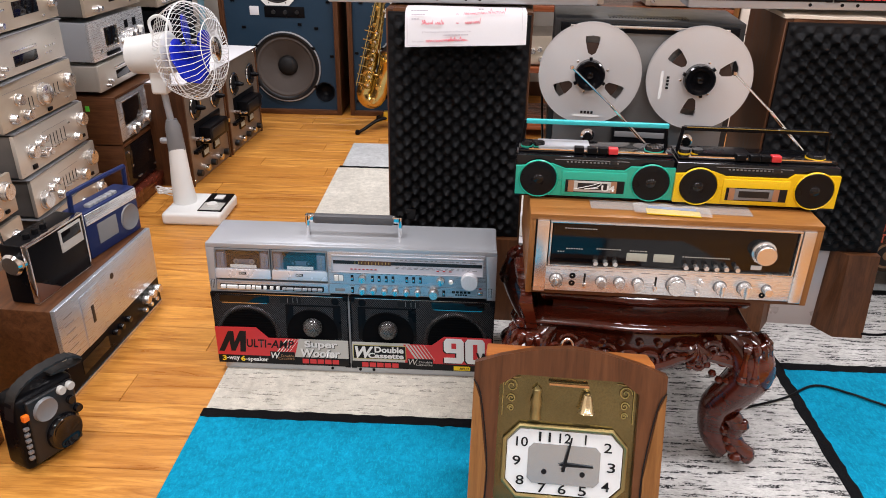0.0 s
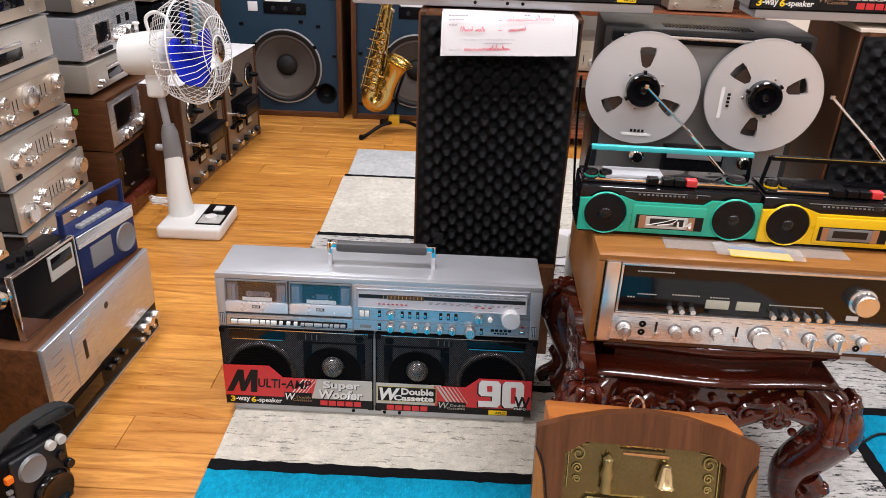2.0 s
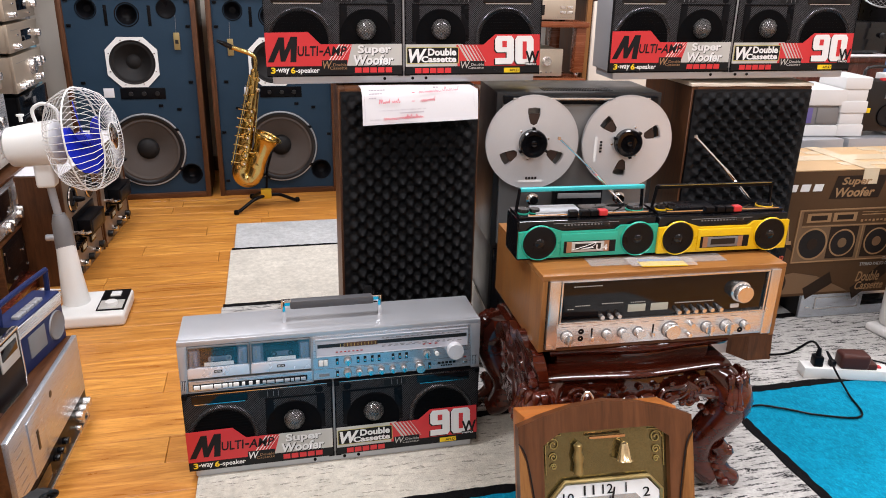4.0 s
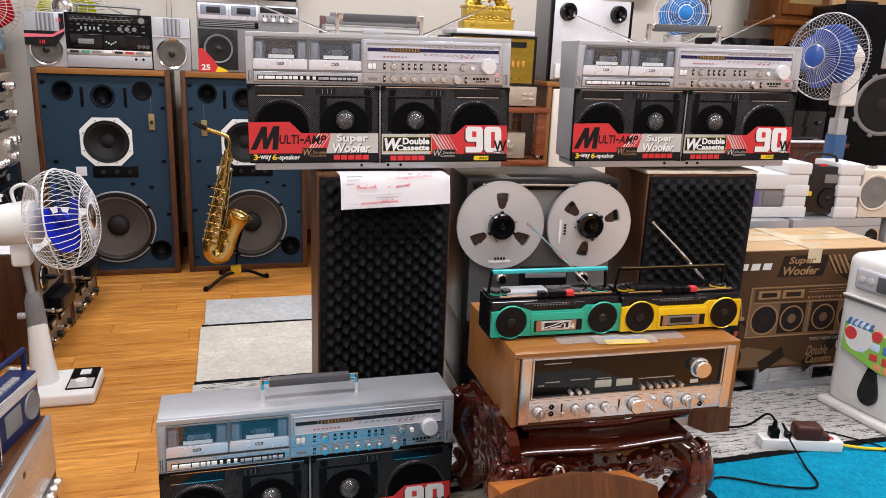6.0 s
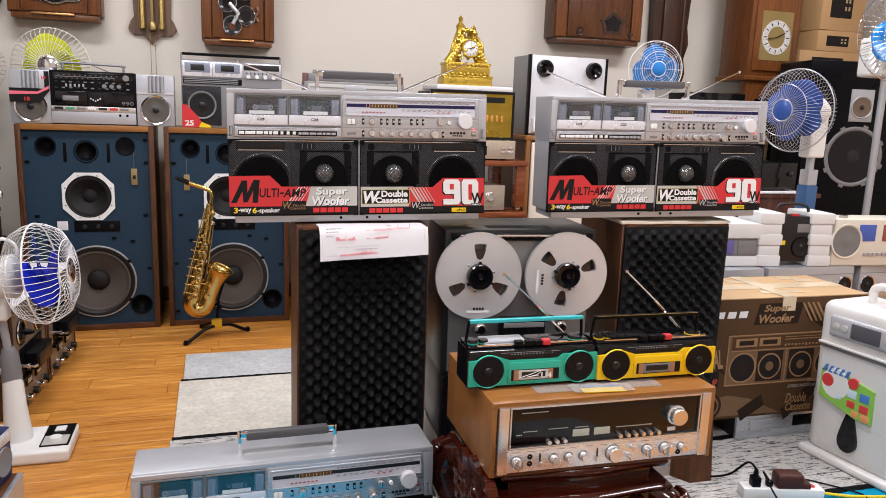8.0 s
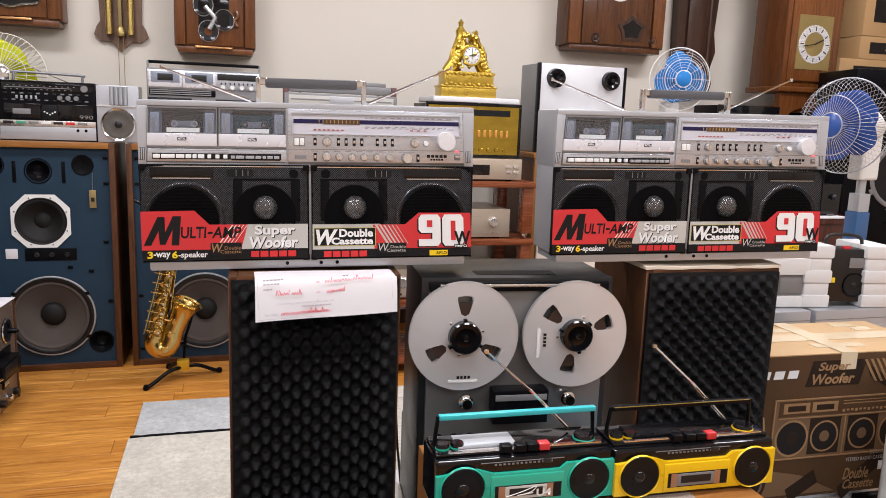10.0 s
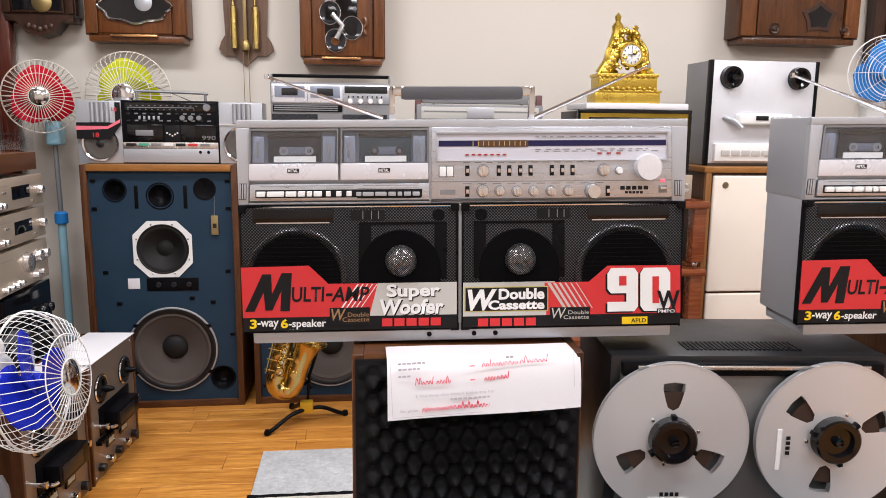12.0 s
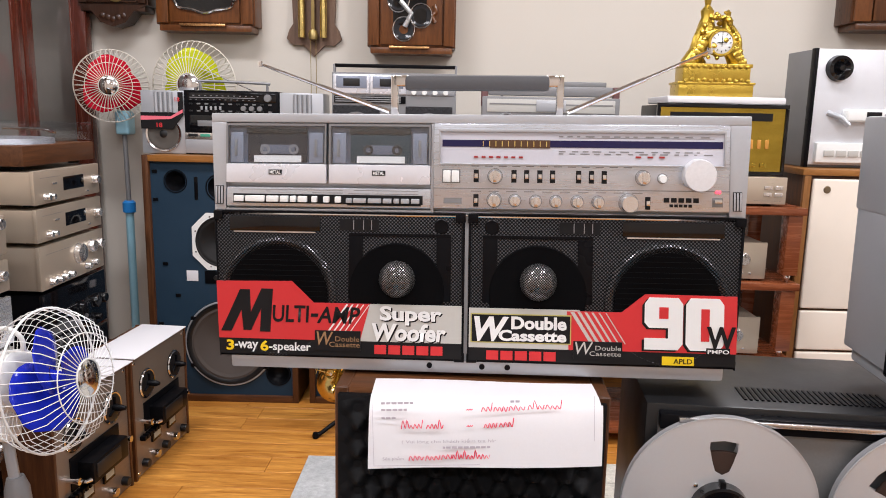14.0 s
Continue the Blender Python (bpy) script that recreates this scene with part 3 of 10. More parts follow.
    BRONZE = mat("bronze_print", (0.3, 0.17, 0.08), 0.4)
    lettering("W", px(577), px(607), pz(616), pz(592), ya - 0.0012, BRONZE if lit else PWHITE, card, shear=0.2, bold=0.01)
    lettering("Double", px(611), px(654), pz(609), pz(600), ya - 0.0012, BRONZE, card)
    lettering("Cassette", px(600), px(655), pz(619), pz(610), ya - 0.0012, BRONZE, card)
    b = bms()
    for k in range(5):
        box(b, px(681 + 25 * k), px(702 + 25 * k), yt, yb, pz(630), pz(614))
    part("brand_bar", b, RED, card, "plain red bars in place of a brand name")
    card = part("sticker", box(bms(), px(848), px(1306), ya + 0.0004, yb, pz(636), pz(610)), PBLACK, t, "cream, red and black printed card sticker")
    part("cream_field", box(bms(), px(848), px(1040), ya + 0.0002, yb, pz(613), pz(543)), PGREY, card)
    part("red_field", poly(bms(), [(px(1022), pz(613)), (px(1018), pz(545)), (px(1112), pz(545)), (px(1152), pz(512)), (px(1307), pz(513)), (px(1307), pz(613))], ya, yb), RED, card, smooth=False)
    b = bms()
    for k in range(6):
        x = 1024 + 12 * k
        w = 7 - k * 1.0
        poly(b, [(px(x), pz(546)), (px(x + w), pz(546)), (px(x + 34 + w), pz(600)), (px(x + 34), pz(600))], ya - 0.0003, yb)
    part("slant_stripes", b, PGREY, card, smooth=False)
    part("label_rim", box(bms(), px(851), px(1026), ya - 0.0002, yb, pz(604), pz(552)), mat("gold_print", (0.45, 0.4, 0.12), 0.4), card)
    part("label_field", box(bms(), px(853), px(1024), ya - 0.0006, yb, pz(602), pz(554)), PBLACK, card)
    lettering("W", px(857), px(918), pz(601), pz(557), ya - 0.001, PWHITE, card, shear=0.25, bold=0.04)
    lettering("Double", px(922), px(1018), pz(579), pz(556), ya - 0.001, PWHITE, card, bold=0.04)
    lettering("Cassette", px(900), px(1018), pz(600), pz(580), ya - 0.001, PWHITE, card, bold=0.04)
    nine = [(0, 0), (0, 0.22), (0.62, 0.22), (0.62, 0.42), (0.12, 0.42), (0, 0.52), (0, 0.88), (0.12, 1), (0.88, 1), (1, 0.88), (1, 0.12), (0.88, 0)]
    zero = [(0.12, 0), (0, 0.12), (0, 0.88), (0.12, 1), (0.88, 1), (1, 0.88), (1, 0.12), (0.88, 0)]
    for shape, a, c, hole in ((nine, 1151, 1216, (0.38, 0.6, 0.62, 0.82)), (zero, 1221, 1285, (0.4, 0.18, 0.62, 0.8))):
        fx = lambda u, dx=0: px(a + dx + (c - a) * u)
        fz = lambda w, dz=0: pz(608 + dz + (517 - 608) * w)
        part("digit_shadow", poly(bms(), [(fx(u, -4), fz(w, 3)) for u, w in shape], ya - 0.0006, yb), PBLACK, card, smooth=False)
        part("digit", poly(bms(), [(fx(u), fz(w)) for u, w in shape], ya - 0.001, yb), PWHITE, card, smooth=False)
        part("digit_counter", box(bms(), fx(hole[0]), fx(hole[2]), ya - 0.0014, yb, fz(hole[1]), fz(hole[3])), RED, card)
    lettering("W", px(1256), px(1305), pz(606), pz(565), ya - 0.0022, PBLACK, card, bold=0.03)
    part("unit_strip", box(bms(), px(1256), px(1296), ya - 0.0012, yb, pz(614), pz(603)), PBLACK, card)
    lettering("PMPO", px(1258), px(1294), pz(612), pz(605), ya - 0.0026, PWHITE, card, bold=0.015)
    part("small_label", box(bms(), px(1030), px(1114), ya - 0.0008, yb, pz(628), pz(597)), PBLACK, card)
    lettering("W", px(1033), px(1064), pz(620), pz(598), ya - 0.0012, PGREY, card, shear=0.2)
    lettering("Double", px(1068), px(1112), pz(612), pz(604), ya - 0.0012, PGREY, card)
    lettering("Cassette", px(1058), px(1112), pz(622), pz(614), ya - 0.0012, PGREY, card)
    b = bms()
    for k in range(5):
        box(b, px(879 + 25 * k), px(900 + 25 * k), yt, yb, pz(634), pz(618))
    part("brand_bar", b, RED, card, "plain red bars in place of a brand name")
    part("yellow_tag", box(bms(), px(1182), px(1236), yt, yb, pz(635), pz(620)), YELLOW, card)
    lettering("APLD", px(1201), px(1233), pz(632), pz(623), yt - 0.0004, PBLACK, card, bold=0.02)
    # perspective of the face plan: widths grow and heights stretch towards the foot
    for o in t.children_recursive:
        if o is body or o.name.startswith("base_lip") or o.name.startswith("foot_screw"):
            continue
        for v in o.data.vertices:
            d = 0.372 - v.co.z
            v.co.x = max(-0.374, min(0.374, v.co.x * (1 + 0.16 * d)))
            v.co.z = 0.372 - d * (1 + 0.13 * d)
    for o in t.children_recursive:
        for v in o.data.vertices:
            v.co.x *= 0.993
    # carrying handle
    h = part("handle", box(bms(), -0.105, 0.105, 0.062, 0.086, 0.406, 0.428, 0.007), PAD_GREY, t, "grey padded carrying handle")
    for s in (-1, 1):
        b = bms()
        box(b, s * 0.120 - 0.005, s * 0.120 + 0.005, 0.066, 0.082, 0.370, 0.428, 0.002)
        box(b, min(s * 0.1, s * 0.122), max(s * 0.1, s * 0.122), 0.066, 0.082, 0.412, 0.428, 0.002)
        part("handle_post", b, CHROME, h, "chrome handle post")
    if antennas:
        for s, tip in ((-1, (-0.34, 0.135, 0.448)), (1, (0.345, 0.135, 0.468))):
            a0 = Vector((s * 0.137, 0.135, 0.376))
            b = tube(bms(), [a0, a0.lerp(Vector(tip), 0.55)], 0.0036, 8)
            tube(b, [a0.lerp(Vector(tip), 0.55), Vector(tip)], 0.0024, 8)
            lathe(b, [(0, -0.004), (0.004, -0.004), (0.004, 0.004), (0, 0.004)], tip, "z", 8)
            part("antenna", b, CHROME, t, "extended chrome aerial")
    return t


boombox(pose(0.002, -0.038, 0.007) @ Matrix.Diagonal((0.98, 1, 1, 1)), "silver double-cassette boombox on the rug, aerials folded away", antennas=False, lit=False)
boombox(pose(0.250, 0.376, 0.905, 0, -0.8, -3.0), "silver double-cassette boombox on a foam-fronted speaker, aerials spread")
boombox(pose(1.188, 0.300, 0.920, 0, -0.8, -4.0), "silver double-cassette boombox on a foam-fronted speaker, aerials spread")

# ---- loudspeakers ----
BLUE_BAFFLE = mat("blue_baffle", (0.017, 0.037, 0.062), 0.5, 0.0, 0.16, 6.0, 0.3, 300)
CONE = mat("paper_cone", (0.075, 0.062, 0.055), 0.8, 0.0, 0.12, 8.0, 0.3)
CONE_DK = mat("dark_cone", (0.014, 0.013, 0.013), 0.6, 0.0, 0.2)


def monitor_speaker(m, label):
    W, HT, D = 0.65, 1.09, 0.42
    t = thing("studio_speaker", m, label, "loudspeaker", "large blue-fronted speakers")
    for n, q in (("side_panel", (-W / 2, -W / 2 + 0.026, 0, D, 0, HT)), ("side_panel", (W / 2 - 0.026, W / 2, 0, D, 0, HT))):
        part(n, box(bms(), *q, 0.002), WALNUT_Z, t)
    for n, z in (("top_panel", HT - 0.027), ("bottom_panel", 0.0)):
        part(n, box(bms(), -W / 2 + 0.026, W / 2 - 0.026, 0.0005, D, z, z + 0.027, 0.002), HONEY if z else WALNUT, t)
    part("back_panel", box(bms(), -W / 2 + 0.026, W / 2 - 0.026, D - 0.02, D - 0.002, 0.027, HT - 0.027), WALNUT_Z, t)
    part("baffle", holed(bms(), [(-W / 2 + 0.026, 0.027), (W / 2 - 0.026, 0.027), (W / 2 - 0.026, HT - 0.027), (-W / 2 + 0.026, HT - 0.027)],
                         [disc_pts(0.0175, 0.265, 0.175, 40), disc_pts(-0.004, 0.722, 0.11, 32), disc_pts(0.232, 0.129, 0.05, 24), disc_pts(-0.193, 0.98, 0.044, 24), disc_pts(-0.006, 0.955, 0.05, 24)], 0.022), BLUE_BAFFLE, t, "dark blue painted baffle", smooth=False)
    part("inner_board", box(bms(), -W / 2 + 0.026, W / 2 - 0.026, 0.085, 0.095, 0.027, HT - 0.027), BLACK, t)
    yf = 0.022
    w = part("woofer", lathe(bms(), [(0.165, -0.002), (0.165, 0.004), (0.176, 0.011), (0.186, 0.010), (0.188, 0.004), (0.198, 0.003), (0.199, -0.002)], (0.0175, yf, 0.265), "y", 56), DARK, t, "large paper-cone woofer")
    part("bright_rim", lathe(bms(), [(0.187, 0.004), (0.189, 0.009), (0.193, 0.009), (0.196, 0.003)], (0.0175, yf, 0.265), "y", 56), SILVER, w)
    prof = [(0, -0.032), (0.03, -0.036), (0.052, -0.046)]
    for k in range(20):
        r = 0.056 + k * 0.0048
        prof.append((r, -0.045 + k * 0.0021 + (0.0012 if k % 2 else 0)))
    prof += [(0.156, 0.003), (0.166, 0.002)]
    part("cone", lathe(bms(), prof, (0.0175, yf - 0.003, 0.265), "y", 56), CONE, w)
    part("dust_cap", lathe(bms(), [(0.057, -0.046), (0.052, -0.034), (0.037, -0.023), (0.015, -0.017), (0, -0.016)], (0.0175, yf - 0.003, 0.265), "y", 32), CONE_DK, w)
    for a in (0.6, 2.5, 3.7, 5.7):
        part("clamp", box(bms(), 0.0175 + 0.19 * math.cos(a) - 0.012, 0.0175 + 0.19 * math.cos(a) + 0.012, yf - 0.01, yf, 0.265 + 0.19 * math.sin(a) - 0.008, 0.265 + 0.19 * math.sin(a) + 0.008, 0.002), BLACK, w)
    x, z = -0.004, 0.722
    oct_pts = [(x + 0.125 * sx * a, z + 0.125 * sz * b2) for sx, sz, a, b2 in ((1, 1, 0.5, 1), (1, 1, 1, 0.5), (1, -1, 1, 0.5), (1, -1, 0.5, 1), (-1, -1, 0.5, 1), (-1, -1, 1, 0.5), (-1, 1, 1, 0.5), (-1, 1, 0.5, 1))]
    md = part("midrange", holed(bms(), oct_pts, [disc_pts(x, z, 0.108, 40)], yf - 0.006), WHITE, t, "white eight-sided frame with a dark cone", smooth=False)
    part("cone", lathe(bms(), [(0, -0.018), (0.02, -0.02), (0.037, -0.03), (0.04, -0.028), (0.08, -0.008), (0.086, 0.0), (0.095, 0.005), (0.102, 0.004), (0.107, 0.0075), (0.111, 0.0068)], (x, yf, z), "y", 48), CONE_DK, md)
    b = bms()
    for k in range(8):
        a = math.pi / 8 + k * math.pi / 4
        lathe(b, [(0, 0.0), (0.004, 0), (0.004, 0.002), (0, 0.0025)], (x + 0.118 * math.cos(a), yf - 0.006, z + 0.118 * math.sin(a)), "y", 8)
    part("bolt", b, CHROME, md)
    for n, cx, cz, r in (("port", -0.193, 0.98, 0.047), ("horn", -0.006, 0.955, 0.055), ("tweeter", 0.182, 0.985, 0.045), ("port", 0.232, 0.129, 0.052)):
        part(n, lathe(bms(), [(r * 1.08, 0.0), (r * 1.04, 0.003), (r, 0.003), (r * 0.85, -0.012), (r * 0.6, -0.03), (r * 0.35, -0.04), (0, -0.04)] if n != "tweeter" else [(r * 1.08, 0.0), (r * 1.04, 0.003), (r * 0.9, 0.003), (r * 0.8, 0.001), (0, 0.001)], (cx, yf, cz), "y", 32), BLACK, t)
    for cx in (-0.105, 0.1):
        part("slot", box(bms(), cx - 0.008, cx + 0.008, yf - 0.0015, yf, 0.9, 1.0, 0.001), BLACK, t)
    cp = part("control_plate", box(bms(), -0.08, 0.14, yf - 0.003, yf, 0.535, 0.592, 0.001), BLACK, t)
    for k in range(3):
        part("dial", lathe(bms(), knob_profile(0.011, 0.008), (-0.03 + k * 0.065, yf - 0.003, 0.563), "y", 16), DARK, cp)
    part("rating_label", box(bms(), -0.16, -0.11, yf - 0.002, yf, 0.545, 0.592, 0.0005), PAPER, t, "cream rating label")
    for cx, cz in ((-0.28, 0.9), (-0.25, 0.62), (-0.28, 0.35), (0.28, 0.9), (0.27, 0.62), (0.28, 0.33), (-0.2, 0.48), (0.2, 0.48), (-0.28, 1.02), (0.28, 1.02), (-0.28, 0.08), (0.11, 0.5)):
        part("grille_catch", box(bms(), cx - 0.011, cx + 0.011, yf - 0.004, yf, cz - 0.007, cz + 0.007, 0.001), BLACK, t)
    return t


monitor_speaker(pose(-0.783, 2.46, 0, 0, 0, 0.6), "tall walnut studio speaker with a bare blue baffle")
monitor_speaker(pose(-0.085, 2.47, 0, 0, 0, 0.3), "tall walnut studio speaker with a bare blue baffle behind a saxophone")


def foam_mat():
    m, nt, b = nodes_of("black_foam")
    v = coords(nt)
    n = noise_tex(nt, v, 500.0, 2.0)
    link(nt, mixer(nt, n, (0.002, 0.002, 0.0025), (0.007, 0.007, 0.008)), b.inputs["Base Color"])
    b.inputs["Roughness"].default_value = 0.6
    b.inputs["Specular IOR Level"].default_value = 0.14
    bump_to(nt, b, n, 0.5, 0.001)
    return m


FOAM = foam_mat()
PLINTH = mat("pale_satin_board", (0.42, 0.36, 0.34), 0.3, 0.2, 0.08)


def foam_speaker(m, w, label, depth=0.33, ht=0.897):
    t = thing("foam_front_speaker", m, label, "loudspeaker", "foam-fronted speakers")
    for s in (-1, 1):
        part("side_panel", box(bms(), s * w / 2 - 0.01 - 0.01, s * w / 2 - 0.01 + 0.01, 0.03, depth, 0, ht, 0.002, 1) if s > 0 else box(bms(), -w / 2, -w / 2 + 0.02, 0.03, depth, 0, ht, 0.002, 1), WALNUT_Z, t)
    part("top_panel", box(bms(), -w / 2 + 0.02, w / 2 - 0.02, 0.03, depth, ht - 0.02, ht, 0.001), WALNUT, t)
    part("plinth_panel", box(bms(), -w / 2 + 0.02, w / 2 - 0.02, 0.034, 0.05, 0.0, 0.27, 0.001), PLINTH, t, "pale satin plinth panel")
    for s in (-1, 1):
        b = bms()
        x0, x1, x2 = s * (w / 2 - 0.13), s * (w / 2 - 0.09), s * (w / 2 - 0.005)
        lo = [b.verts.new(q) for q in ((x0, 0.0335, 0), (x1, -0.03, 0), (x2, -0.03, 0), (x2, 0.0335, 0))]
        hi = [b.verts.new(q) for q in ((x0, 0.0335, 0.2615), (x1, 0.0, 0.2615), (x2, 0.0, 0.2615), (x2, 0.0335, 0.2615))]
        for k in range(4):
            b.faces.new((lo[k], lo[(k + 1) % 4], hi[(k + 1) % 4], hi[k]))
        b.faces.new(lo[::-1]), b.faces.new(hi)
        bmesh.ops.recalc_face_normals(b, faces=b.faces)
        part("plinth_post", b, WALNUT_Z, t, "walnut post under the foam", smooth=False)
    part("front_baffle", box(bms(), -w / 2 + 0.02, w / 2 - 0.02, 0.036, 0.05, 0.27, ht - 0.02), BLACK, t)
    part("back_panel", box(bms(), -w / 2 + 0.02, w / 2 - 0.02, depth - 0.015, depth - 0.002, 0.0, ht - 0.02), WALNUT_Z, t)
    # egg-crate foam
    b = bms()
    fw, z0, z1, p = w - 0.012, 0.262, ht - 0.008, 0.0225
    nx, nz = int(fw / 0.0045), int((z1 - z0) / 0.0045)
    grid = []
    for j in range(nz + 1):
        row = []
        for i in range(nx + 1):
            x, z = -fw / 2 + fw * i / nx, z0 + (z1 - z0) * j / nz
            edge = min(1.0, 8.0 * min(i / nx, 1 - i / nx, 2 * j / nz, 2 - 2 * j / nz))
            u, v = x / p * math.pi, z / (p * 0.92) * math.pi
            bump = 0.5 + 0.5 * math.cos(u) * math.cos(v)
            row.append(b.verts.new((x, 0.022 - edge * 0.03 * bump ** 1.5, z)))
        grid.append(row)
    for j in range(nz):
        for i in range(nx):
            b.faces.new((grid[j][i], grid[j][i + 1], grid[j + 1][i + 1], grid[j + 1][i]))
    g = part("foam_grille", b, FOAM, t, "black egg-crate foam grille")
    part("foam_backing", box(bms(), -fw / 2, fw / 2, 0.0205, 0.035, z0, z1, 0.001), FOAM, g)
    part("badge", box(bms(), -fw / 2 + 0.05, -fw / 2 + 0.075, -0.002, 0.012, z0 + 0.05, z0 + 0.08, 0.001), DARK, g)
    return t


foam_speaker(pose(0.248, 0.298, 0, 0, 0, -2.5), 0.385, "walnut speaker with a black egg-crate foam front, paper draped over it")
foam_speaker(pose(1.27, 0.27, 0, 0, 0, -2.0), 0.39, "walnut speaker with a black egg-crate foam front, beside a cardboard box")

b = bms()
rnd = random.Random(5)
g = [[b.verts.new((-0.2 + 0.4 * i / 12, -0.004 + 0.3 * j / 8 + 0.004 * math.sin(i * 1.7), 0.0105 + 0.0015 * math.sin(i * 1.3 + j) - (0.004 if j == 0 else 0.0))) for i in range(13)] for j in range(9)]
lo = [[b.verts.new((v.co.x, v.co.y, 0.0)) for v in row] for row in g]
for j in range(8):
    for i in range(12):
        b.faces.new((g[j][i], g[j][i + 1], g[j + 1][i + 1], g[j + 1][i]))
        b.faces.new((lo[j][i], lo[j + 1][i], lo[j + 1][i + 1], lo[j][i + 1]))
for i in range(12):
    b.faces.new((lo[0][i], lo[0][i + 1], g[0][i + 1], g[0][i]))
    b.faces.new((lo[8][i + 1], lo[8][i], g[8][i], g[8][i + 1]))
for j in range(8):
    b.faces.new((lo[j + 1][0], lo[j][0], g[j][0], g[j + 1][0]))
    b.faces.new((lo[j][12], lo[j + 1][12], g[j + 1][12], g[j][12]))
one("paper_pad", b, mat("cream_paper", (0.6, 0.52, 0.42), 0.8, 0.0, 0.1), pose(1.27, 0.3, 0.898, 0, 0, -2), "folded cream paper pad under a boombox", "paper")

# ---- rug of sewn fields ----
rug = thing("rug", pose(0, 0, 0), "patchwork rug of turquoise, cream and black-flecked grey fields", "rug")
R_BLUE = rug_mat("rug_turquoise", (0.003, 0.3, 0.5), 0.0, 1.3)
R_CREAM = rug_mat("rug_cream", (0.68, 0.64, 0.55), 0.45)
R_PLAIN = rug_mat("rug_plain_cream", (0.68, 0.64, 0.56), 0.15)
R_GREY = rug_mat("rug_pale_grey", (0.55, 0.56, 0.56), 0.2)
R_HATCH = rug_mat("rug_flecked", (0.6, 0.585, 0.56), 1.0)
R_BLACK = rug_mat("rug_black", (0.006, 0.006, 0.007), 0.0)
for material, q, lab in ((R_BLUE, (-0.35, 0.55, -1.9, -0.24), "turquoise shaggy field"), (R_CREAM, (-0.345, 0.55, -0.215, 0.09), "cream field with faint lines"),
                         (R_HATCH, (-0.335, 0.55, 0.11, 0.965), "pale field with broken black lines"), (R_PLAIN, (-0.325, 0.55, 0.985, 1.575), "cream field with faint lines"),
                         (R_GREY, (-0.31, 0.55, 1.59, 1.945), "pale grey field"), (R_HATCH, (0.57, 1.14, -1.9, 0.49), "pale field with broken black lines"),
                         (R_CREAM, (0.57, 1.14, 0.51, 1.945), "cream field with faint lines"), (R_BLUE, (1.165, 2.35, -0.72, 0.06), "turquoise shaggy field"),
                         (R_HATCH, (1.165, 2.35, 0.085, 0.51), "pale field with broken black lines"), (R_GREY, (1.165, 2.35, 0.535, 1.945), "pale grey field")):
    part("rug_field", box(bms(), *q, 0.0, 0.007, 0.002), material, rug, lab)
for q in ((-0.35, 0.55, -0.24, -0.215), (-0.34, 0.55, 0.09, 0.11), (-0.33, 0.55, 0.965, 0.985), (-0.32, 0.55, 1.575, 1.59), (0.55, 0.57, -1.9, 1.945),
          (1.14, 1.165, -0.72, 1.945), (0.57, 1.14, 0.49, 0.51), (1.165, 2.35, 0.06, 0.085), (1.165, 2.35, 0.51, 0.535)):
    b = bms()
    long_x = q[1] - q[0] > q[3] - q[2]
    n = int(max(q[1] - q[0], q[3] - q[2]) / 0.02) + 2
    rnd = random.Random(int(q[0] * 1000 + q[2] * 77))
    va, vb = [], []
    for k in range(n + 1):
        u = k / n
        j1, j2 = rnd.uniform(-0.003, 0.003), rnd.uniform(-0.003, 0.003)
        if long_x:
            x = q[0] + (q[1] - q[0]) * u
            va.append((x, q[2] + j1 - 0.002)), vb.append((x, q[3] + j2 + 0.002))
        else:
            y = q[2] + (q[3] - q[2]) * u
            va.append((q[0] + j1 - 0.002, y)), vb.append((q[1] + j2 + 0.002, y))
    ta = [b.verts.new((x, y, 0.0085)) for x, y in va]
    tb = [b.verts.new((x, y, 0.0085)) for x, y in vb]
    ba = [b.verts.new((x, y, 0.0)) for x, y in va]
    bb = [b.verts.new((x, y, 0.0)) for x, y in vb]
    for k in range(n):
        b.faces.new((ta[k], ta[k + 1], tb[k + 1], tb[k]))
        b.faces.new((ta[k], ba[k], ba[k + 1], ta[k + 1]))
        b.faces.new((tb[k], tb[k + 1], bb[k + 1], bb[k]))
    part("rug_stripe", b, R_BLACK, rug, "black stripe")

# ---- receiver on the carved stool ----
METER = mat("meter_face", (0.4, 0.42, 0.36), 0.35)


